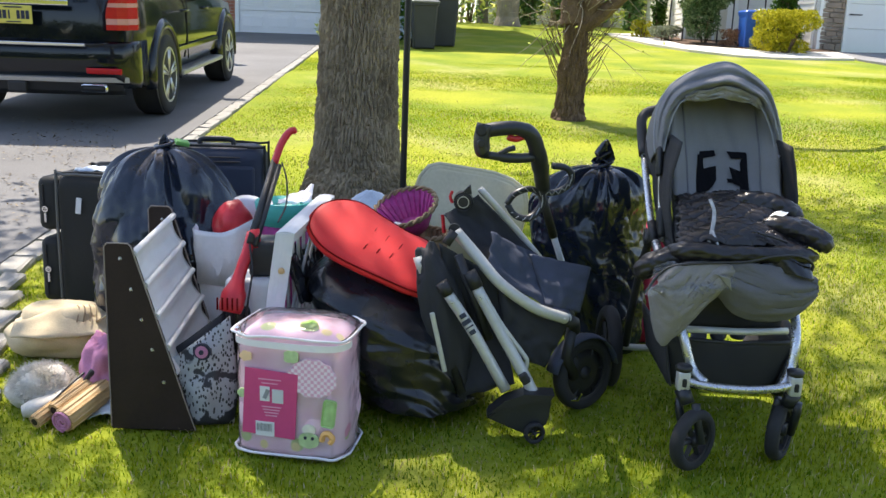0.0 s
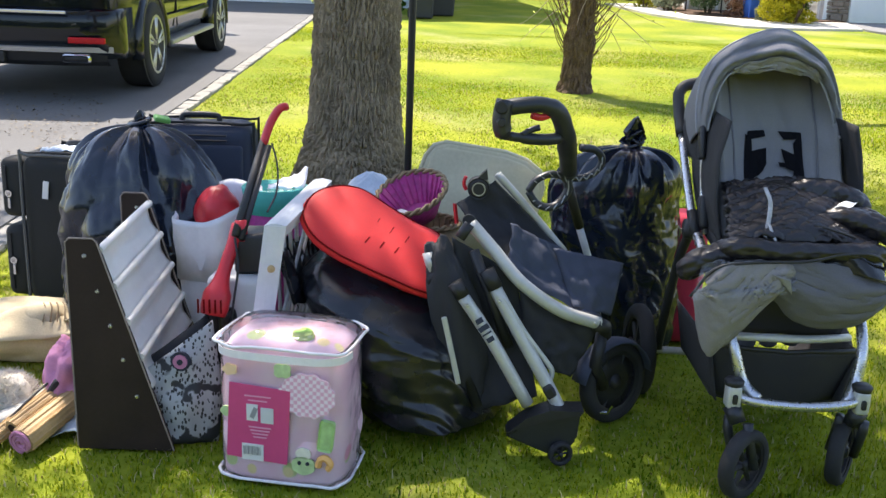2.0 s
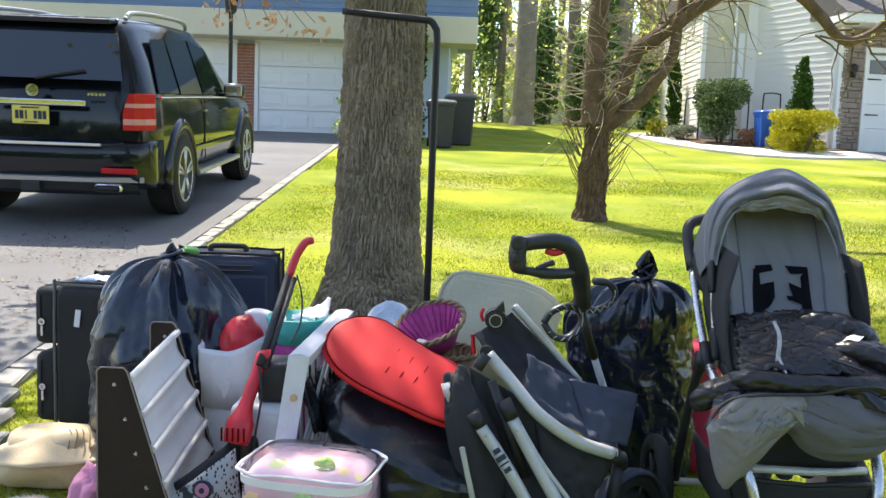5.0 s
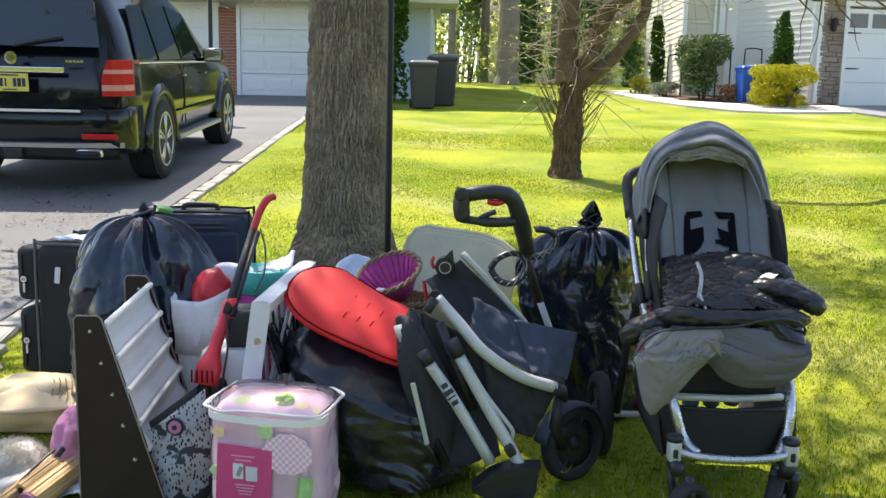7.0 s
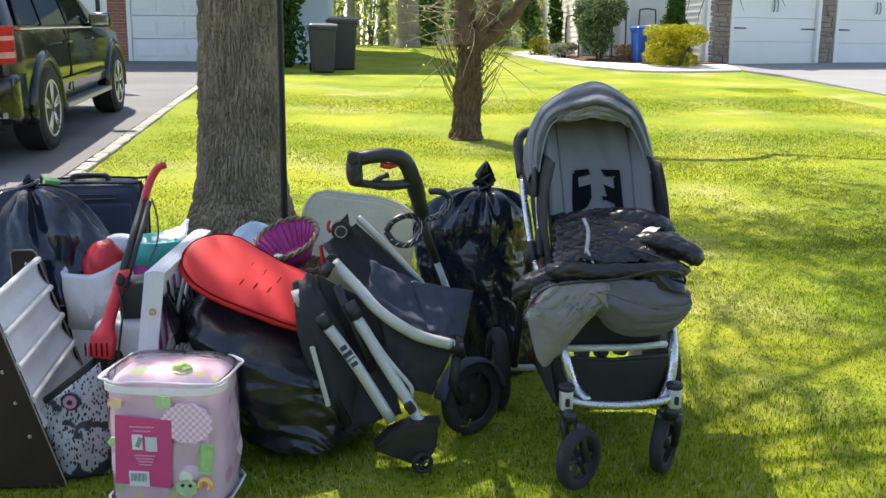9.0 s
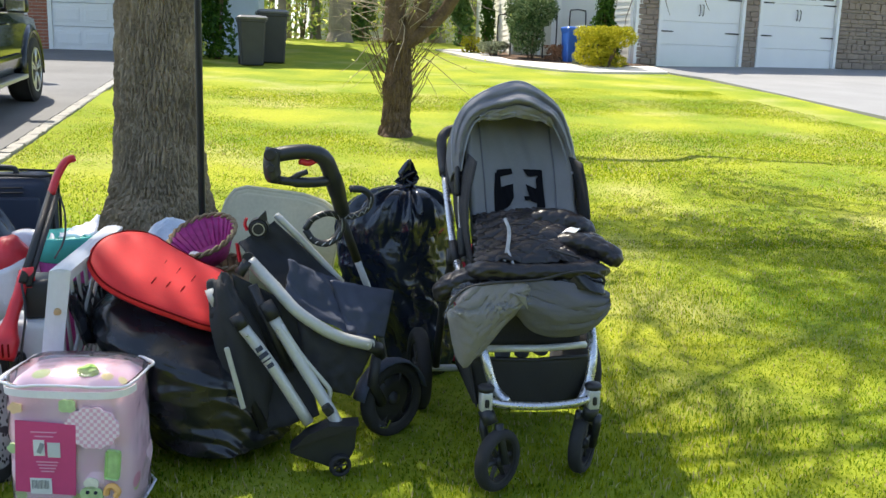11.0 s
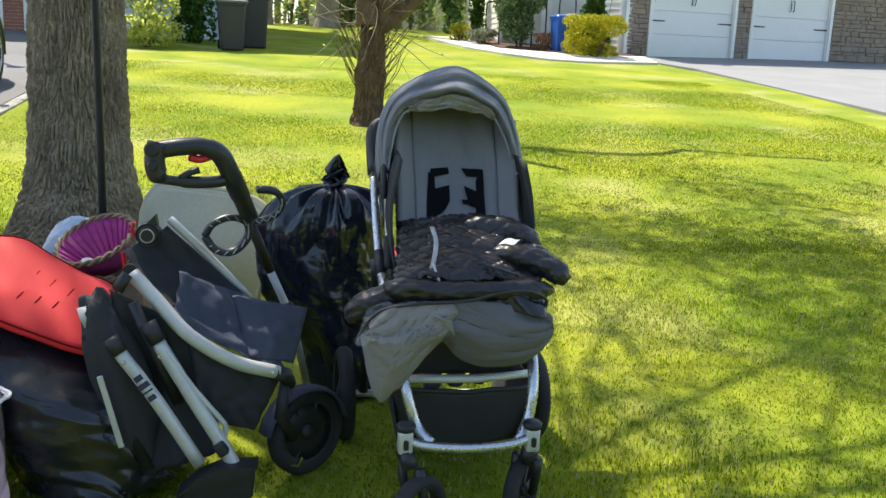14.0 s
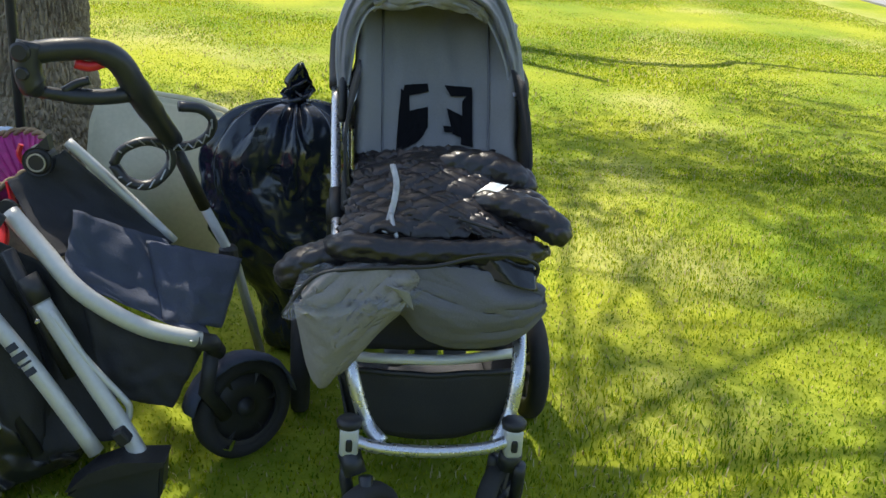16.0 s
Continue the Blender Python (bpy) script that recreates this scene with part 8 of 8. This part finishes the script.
# harness slots with their flaps: black sheets on the seat, colour standing for inner shade
def on_seat(x, z, lift=0.005):
    v = (z - 0.62) / 0.455
    u = (x + 0.027 - CX - 0.005) / (0.325 + 0.015 * v) + 0.5
    q = Vector(seatf(u, v))
    return q + Vector((0, -lift * 0.87, lift * 0.5))


SLOTS = [[(0.752, 0.752), (0.784, 0.772), (0.779, 0.872), (0.760, 0.886)], [(0.763, 0.868), (0.825, 0.880), (0.822, 0.896), (0.768, 0.894)],
         [(0.772, 0.798), (0.823, 0.803), (0.823, 0.848), (0.772, 0.836)], [(0.752, 0.752), (0.800, 0.772), (0.823, 0.804), (0.772, 0.800)],
         [(0.898, 0.772), (0.923, 0.770), (0.924, 0.890), (0.902, 0.864)], [(0.875, 0.872), (0.923, 0.876), (0.923, 0.894), (0.861, 0.894)],
         [(0.880, 0.792), (0.902, 0.786), (0.902, 0.832), (0.866, 0.846)], [(0.862, 0.795), (0.886, 0.795), (0.886, 0.807), (0.858, 0.807)]]
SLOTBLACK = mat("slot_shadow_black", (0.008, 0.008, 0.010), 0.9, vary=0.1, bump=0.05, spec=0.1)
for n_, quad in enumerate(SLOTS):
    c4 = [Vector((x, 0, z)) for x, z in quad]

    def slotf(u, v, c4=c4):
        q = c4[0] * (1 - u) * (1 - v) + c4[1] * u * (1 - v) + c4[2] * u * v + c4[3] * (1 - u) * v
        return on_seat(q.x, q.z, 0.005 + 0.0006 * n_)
    part("harness_slot_shade", sheet(bmesh.new(), slotf, 8, 8, 0.002), SLOTBLACK, p)


# hood: rim arch, swelling fabric band, closed back
def along(pts, n=12):
    return smoothed([(x + 0.027, 0, z) for x, z in pts], n)


RIM_IN = along([(0.640, 0.895), (0.648, 0.96), (0.662, 1.022), (0.690, 1.064), (0.745, 1.080), (0.815, 1.096), (0.880, 1.084), (0.934, 1.058), (0.968, 1.005), (0.990, 0.955), (1.006, 0.905)])
RIM_OUT = along([(0.618, 0.885), (0.612, 0.95), (0.617, 1.03), (0.650, 1.104), (0.722, 1.158), (0.828, 1.192), (0.912, 1.160), (0.980, 1.102), (1.020, 1.010), (1.036, 0.945), (1.046, 0.890)])
NR = len(RIM_IN) - 1


def hoodf(u, v):
    """u from one hinge over the top to the other, v from the inner edge over the rim to the back."""
    fi = u * NR
    i = min(int(fi), NR - 1)
    k = fi - i
    a = RIM_IN[i].lerp(RIM_IN[i + 1], k)
    b2 = RIM_OUT[i].lerp(RIM_OUT[i + 1], k)
    sa = math.sin(math.pi * u)
    wr = 0.014 * ridged(Vector((u * 9, v * 4 + u * 2, 7)), 3) + 0.006 * noise.noise((u * 14, v * 7, 1))
    if v < 0.4:
        s = v / 0.4
        q = a.lerp(b2, s)
        y = 2.800 + 0.03 * s - 0.030 * math.sin(math.pi * s) * (0.4 + 0.6 * sa) + 0.02 * sa * s
        crease = sa * (-0.030 * tri((s - 0.42 - 0.14 * math.sin(u * 7)) / 0.16) + 0.022 * tri((s - 0.64 - 0.06 * math.sin(u * 11)) / 0.12) - 0.016 * tri((s - 0.84) / 0.1) + 0.018 * tri((s - 0.18 - 0.05 * math.sin(u * 15)) / 0.1))
        return (q.x, y + crease - wr * (0.4 + sa) * (1 - s ** 3), q.z + 0.005 * sa * math.sin(9 * u + 6 * s) * (1 - s))
    s = (v - 0.4) / 0.6
    cx_ = CX - 0.005
    return (cx_ + (b2.x - cx_) * (1 + 0.02 * math.sin(math.pi * s)) - 0.03 * s * (b2.x - cx_), 2.83 + 0.02 * sa + 0.27 * s * (0.35 + 0.65 * sa), b2.z - (0.05 * s + 0.10 * s * s) * sa - 0.05 * s * (1 - sa) + 0.3 * wr * s)


part("hood", sheet(bmesh.new(), hoodf, 110, 44, 0.004), mat("hood_grey_fabric", (0.19, 0.192, 0.21), 0.72, vary=0.15, scale=9, fine=260, bump=0.3, bump_scale=300), p, "grey fabric hood", smooth=True)


def visor(u, v):
    q = Vector(hoodf(0.30 + 0.42 * u, 0.0))
    e = math.sin(math.pi * (0.06 + 0.88 * u)) ** 0.5
    fold = 0.010 * math.sin(u * 17 + 3 * v) * v + 0.012 * ridged(Vector((u * 4, v * 3, 3)), 2)
    return (q.x, q.y - 0.018 + fold + 0.02 * v, q.z + 0.024 * e - 0.040 * v * e + 0.005 * noise.noise((u * 8, v * 4, 9)))


part("hood_visor", sheet(bmesh.new(), visor, 60, 16, 0.003), PADFABRIC, p, "rumpled olive grey visor", smooth=True)
PIPING = mat("pale_piping", (0.30, 0.31, 0.35), 0.6, vary=0.1, bump=0.05)
part("hood_piping", tubed([Vector(hoodf(i / 80, 0.41)) for i in range(81)], 0.0035, 8), PIPING, p, "pale grey hood piping", smooth=True)
part("inner_piping", tubed([Vector(hoodf(i / 80, 0.0)) + Vector((0, -0.002, 0)) for i in range(81)], 0.0028, 8), PIPING, p, "pale grey inner piping", smooth=True)
for s in (-1, 1):
    def tailf(u, v, s=s):
        """Black mesh tail of the hood behind the hinge."""
        x = 0.832 + 0.027 + s * (0.205 + 0.042 * math.sin(math.pi * (0.15 + 0.75 * v)) * (1 if s > 0 else 0.4))
        return (x - s * 0.03 * (1 - u), 2.82 + 0.16 * u, 0.905 - 0.13 * v + 0.03 * u + 0.004 * noise.noise((u * 5, v * 5, s)))
    part("hood_tail", sheet(bmesh.new(), tailf, 14, 16, 0.006), DARKFABRIC, p, "black fabric tail of the hood", smooth=True)
    part("hood_arm", tubed([(CX + s * 0.178, 2.775, 0.90), (CX + s * 0.178, 2.78, 0.80)], 0.0075, 10), ALUM, p, "silver hood arm", smooth=True)

# ---- clothes on the seat ----
def onion(pq, wide=0.036, tall=0.062):
    """Distance to the stitched wavy quilting lines, as 0 on a line to 1 between."""
    a, b2 = pq
    best = 1.0
    k0 = int(math.floor(a / wide + 0.5))
    for k in (k0 - 1, k0, k0 + 1):
        line = k * wide + 0.42 * wide * math.sin(2 * math.pi * b2 / tall + math.pi * k)
        best = min(best, abs(a - line) / (wide * 0.34))
    return min(1.0, best) ** 0.6


def puff_sheet(f, nu, nv, lu, lv, thick, rise=0.009, seed=0.0):
    """A quilted padded panel over f(u, v), lu by lv metres."""
    def h(u, v):
        q = Vector(f(u, v))
        du = Vector(f(min(1, u + 0.01), v)) - Vector(f(max(0, u - 0.01), v))
        dv = Vector(f(u, min(1, v + 0.01))) - Vector(f(u, max(0, v - 0.01)))
        nn = du.cross(dv).normalized()
        if nn.z - nn.y < 0:
            nn = -nn
        k = onion((u * lu + 0.006 * noise.noise((u * 5, v * 5, seed)), v * lv))
        return q + nn * (rise * k - rise)
    return sheet(bmesh.new(), h, nu, nv, thick)


def puff_tube(path, radii, seed, flat=0.8, squash=0.12):
    """A stuffed sleeve or roll with quilting and soft dents."""
    pts = smoothed(path, 12)
    n = len(pts)
    loops = []
    run = 0.0
    seg = 48
    for i, q in enumerate(pts):
        if i:
            run += (q - pts[i - 1]).length
        d = (pts[min(i + 1, n - 1)] - pts[max(i - 1, 0)]).normalized()
        side = d.cross(Vector((0, 0, 1))).normalized()
        upv = side.cross(d).normalized()
        s = i / (n - 1) * (len(radii) - 1)
        j = min(int(s), len(radii) - 2)
        r = radii[j] + (radii[j + 1] - radii[j]) * (s - j)
        r *= min(1.0, (0.25 + 6 * min(i, n - 1 - i) / n)) ** 0.5
        lp = []
        for k in range(seg):
            a = 2 * math.pi * k / seg
            on = onion((r * a, run), 0.034, 0.055)
            dent = 1 + squash * ridged(Vector((math.cos(a) * 1.4 + seed, math.sin(a) * 1.4, run * 16)), 2) + 0.10 * noise.noise((math.cos(a), math.sin(a) + seed, run * 9))
            rr = r * dent - 0.006 + 0.006 * on
            lp.append(q + side * math.cos(a) * rr + upv * math.sin(a) * rr * flat)
        loops.append(lp)
    return rings(bmesh.new(), loops)


QUILT = mat("black_quilted_shell", (0.018, 0.016, 0.018), 0.33, vary=0.25, scale=14, fine=240, bump=0.35, bump_scale=120, dist=0.003)
jk = thing("quilted_jacket", Matrix(), "crumpled black quilted jacket heaped on the pushchair", "jacket")


def jbody(u, v):
    a, b2, c, d = Vector((0.672, 2.645, 0.748)), Vector((0.955, 2.66, 0.765)), Vector((1.015, 2.415, 0.640)), Vector((0.635, 2.42, 0.640))
    q = a * (1 - u) * (1 - v) + b2 * u * (1 - v) + c * u * v + d * (1 - u) * v
    up = 0.034 * math.sin(math.pi * min(1, 0.1 + u * 0.9)) * math.sin(math.pi * (0.15 + 0.7 * v))
    wave = 0.015 * ridged(Vector((u * 1.8 + v * 0.6, v * 4.6 + 0.5 * math.sin(u * 4), 4.0)), 3) + 0.012 * noise.noise((u * 3, v * 4, 8))
    return q + Vector((0, -0.6, 0.8)) * (up + wave)


part("body", puff_sheet(jbody, 130, 100, 0.36, 0.30, 0.02), QUILT, jk, "black onion-quilted lining", smooth=True)
part("hem", puff_tube([(0.598, 2.425, 0.628), (0.66, 2.385, 0.642), (0.76, 2.372, 0.640), (0.88, 2.372, 0.642), (0.98, 2.385, 0.640), (1.045, 2.42, 0.632)], [0.028, 0.033, 0.028, 0.026, 0.032, 0.026], 1.0, 0.85, 0.2), QUILT, jk, smooth=True)
part("collar", puff_tube([(0.815, 2.60, 0.752), (0.875, 2.585, 0.764), (0.945, 2.575, 0.760), (1.005, 2.555, 0.738), (1.022, 2.53, 0.705)], [0.028, 0.036, 0.040, 0.036, 0.024], 2.0, 0.9, 0.1), QUILT, jk, smooth=True)
part("sleeve", puff_tube([(0.90, 2.49, 0.715), (0.985, 2.465, 0.706), (1.045, 2.43, 0.685), (1.083, 2.405, 0.657)], [0.03, 0.036, 0.034, 0.028], 3.0, 0.9, 0.14), QUILT, jk, smooth=True)
part("sleeve", puff_tube([(0.96, 2.53, 0.712), (1.015, 2.51, 0.712), (1.052, 2.485, 0.700)], [0.026, 0.028, 0.022], 4.0, 0.8, 0.14), QUILT, jk, smooth=True)
part("cuff", puff_tube([(0.525, 2.44, 0.545), (0.552, 2.415, 0.585), (0.605, 2.41, 0.612), (0.66, 2.41, 0.63)], [0.03, 0.038, 0.034, 0.026], 5.0, 0.9, 0.14), QUILT, jk, smooth=True)
part("pocket_welt", tubed(smoothed([(0.86, 2.395, 0.702), (0.90, 2.388, 0.692), (0.945, 2.392, 0.678)], 5), 0.006, 8, flat=0.6), BLKPLASTIC, jk, smooth=True)
part("zip", tubed(smoothed([(0.733, 2.485, 0.782), (0.741, 2.455, 0.748), (0.732, 2.425, 0.702), (0.718, 2.395, 0.668)], 6), 0.0065, 8, flat=0.5), mat("zip_grey", (0.40, 0.40, 0.41), 0.5, vary=0.2, scale=60, bump=0.25), jk, "pale grey zip", smooth=True)
part("zip_end", tubed(smoothed([(0.731, 2.42, 0.700), (0.735, 2.40, 0.682), (0.743, 2.385, 0.660)], 4), 0.0045, 6), SILVERTRIM, jk, smooth=True)
part("care_label", sheet(bmesh.new(), lambda u, v: (0.897 + 0.045 * u + 0.02 * v, 2.432 + 0.018 * v, 0.745 + 0.008 * u + 0.010 * v + 0.004 * math.sin(u * 5)), 8, 5, 0.001), PAPERW, jk, "white care label")

MUFFCLOTH = mat("grey_brushed_fleece", (0.225, 0.21, 0.205), 0.9, vary=0.16, scale=10, fine=220, bump=0.3, bump_scale=200)
muff = thing("foot_muff", Matrix(), "grey fleece foot cover draped over the seat's front", "foot cover")


def edge_curve(pts, n=10):
    q = smoothed([(x, 0, z) for x, z in pts], n)
    last = len(q) - 1

    def at(u):
        k = min(int(u * last), last - 1)
        return q[k].lerp(q[k + 1], u * last - k)
    return at


LOW_A = edge_curve([(0.556, 0.520), (0.566, 0.470), (0.580, 0.400), (0.600, 0.350), (0.625, 0.366), (0.685, 0.440), (0.745, 0.505), (0.772, 0.535)])
TOP_A = edge_curve([(0.575, 0.560), (0.60, 0.592), (0.64, 0.606), (0.68, 0.612), (0.72, 0.614), (0.76, 0.610), (0.785, 0.600)])
LOW_B = edge_curve([(0.735, 0.530), (0.770, 0.500), (0.800, 0.466), (0.840, 0.450), (0.90, 0.445), (0.97, 0.452), (1.015, 0.480), (1.040, 0.520)])
TOP_B = edge_curve([(0.735, 0.600), (0.79, 0.612), (0.86, 0.614), (0.93, 0.608), (0.99, 0.592), (1.03, 0.568)])


def muff_a(u, v):
    q = TOP_A(u).lerp(LOW_A(u), v)
    y = 2.375 - 0.050 * math.sin(math.pi * min(1, 0.15 + v * 0.75)) * (0.55 + 0.45 * math.sin(math.pi * u)) + 0.035 * v * v
    f = 0.015 * ridged(Vector((u * 3.2 + v * 2.2, v * 2.4, 3)), 3) + 0.010 * math.exp(-((u - 0.86 + 0.2 * v) / 0.06) ** 2)
    return (q.x, y - f, q.z)


def muff_b(u, v):
    q = TOP_B(u).lerp(LOW_B(u), v)
    y = 2.385 - 0.055 * math.sin(math.pi * min(1, 0.12 + v * 0.8)) * (0.5 + 0.5 * math.sin(math.pi * min(1, u * 0.9 + 0.1))) + 0.02 * v
    # folds gather towards the far corner
    ang = (v - 0.35 * u) * (1.6 + 1.8 * u)
    f = 0.022 * ridged(Vector((u * 0.9, ang * 1.3, 2.0)), 3) * u ** 0.5 + 0.006 * ridged(Vector((u * 2.4, v * 2.2 + u, 5)), 2)
    return (q.x, y - f, q.z + 0.004 * math.sin(8 * u))


fl = part("apron", sheet(bmesh.new(), muff_b, 90, 46, 0.010), mat("grey_twill", (0.125, 0.122, 0.135), 0.85, vary=0.16, scale=10, fine=240, bump=0.3, bump_scale=260), muff, "dark grey folded half", smooth=True)
fa = part("apron", sheet(bmesh.new(), muff_a, 70, 50, 0.010), MUFFCLOTH, muff, "paler grey hanging flap", smooth=True)
part("apron_top", sheet(bmesh.new(), lambda u, v: (0.575 + 0.455 * u, 2.37 + 0.12 * v, 0.598 + 0.02 * math.sin(math.pi * u) + 0.03 * v - 0.04 * (2 * u - 1) ** 4 + 0.008 * noise.noise((u * 6, v * 3, 5))), 40, 10, 0.008), MUFFCLOTH, muff, smooth=True)
HEM = mat("hem_grey", (0.24, 0.23, 0.23), 0.7, vary=0.15, bump=0.1)
part("hem_binding", tubed([Vector(muff_a(i / 50, 1.0)) + Vector((0, -0.002, 0)) for i in range(0, 51)], 0.0038, 6), HEM, fa, smooth=True)
part("hem_binding", tubed([Vector(muff_b(i / 60, 1.0)) + Vector((0, -0.002, 0)) for i in range(8, 61)], 0.0035, 6), HEM, fl, smooth=True)
part("turned_corner", sheet(bmesh.new(), lambda u, v: (0.722 + 0.045 * u + 0.01 * v, 2.312 + 0.006 * v, 0.592 - 0.012 * u - 0.040 * v * u), 10, 8, 0.003), PADFABRIC, muff, "pale turned-over corner", smooth=True)
part("pale_patch", sheet(bmesh.new(), lambda u, v: Vector(muff_a(0.55 + 0.10 * u, 0.26 + 0.06 * v - 0.02 * u)) + Vector((0, -0.004, 0)), 8, 6, 0.002), PADFABRIC, muff, "pale worn patch")
rc = thing("rain_cover", Matrix(), "clear plastic rain cover with dark piping, crumpled", "rain cover")
part("clear_sheet", sheet(bmesh.new(), lambda u, v: (0.530 + 0.26 * u + 0.035 * v, 2.318 + 0.06 * v - 0.02 * math.sin(u * 3) + 0.012 * ridged(Vector((u * 6, v * 6, 1)), 3), 0.515 + 0.085 * v + 0.035 * u + 0.012 * noise.noise((u * 9, v * 9, 4))), 50, 34, 0.0), VINYL, rc, smooth=True)
part("piping", tubed(smoothed([(0.530, 2.345, 0.515), (0.585, 2.345, 0.590), (0.67, 2.335, 0.614), (0.806, 2.325, 0.626), (0.89, 2.325, 0.646), (0.965, 2.335, 0.648), (1.017, 2.36, 0.620), (1.005, 2.36, 0.585), (0.963, 2.345, 0.590)], 6), 0.0042, 8), BLKPLASTIC, rc, smooth=True)
part("dark_window", sheet(bmesh.new(), lambda u, v: (0.865 + 0.15 * u, 2.335 + 0.03 * v + 0.014 * math.sin(u * 6 + 2 * v), 0.592 + 0.052 * v + 0.008 * math.sin(math.pi * u) - 0.012 * u), 24, 14, 0.003), mat("dark_vinyl", (0.02, 0.02, 0.022), 0.15, vary=0.2, scale=9, bump=0.5, bump_scale=30), rc, "dark glossy folded part", smooth=True)
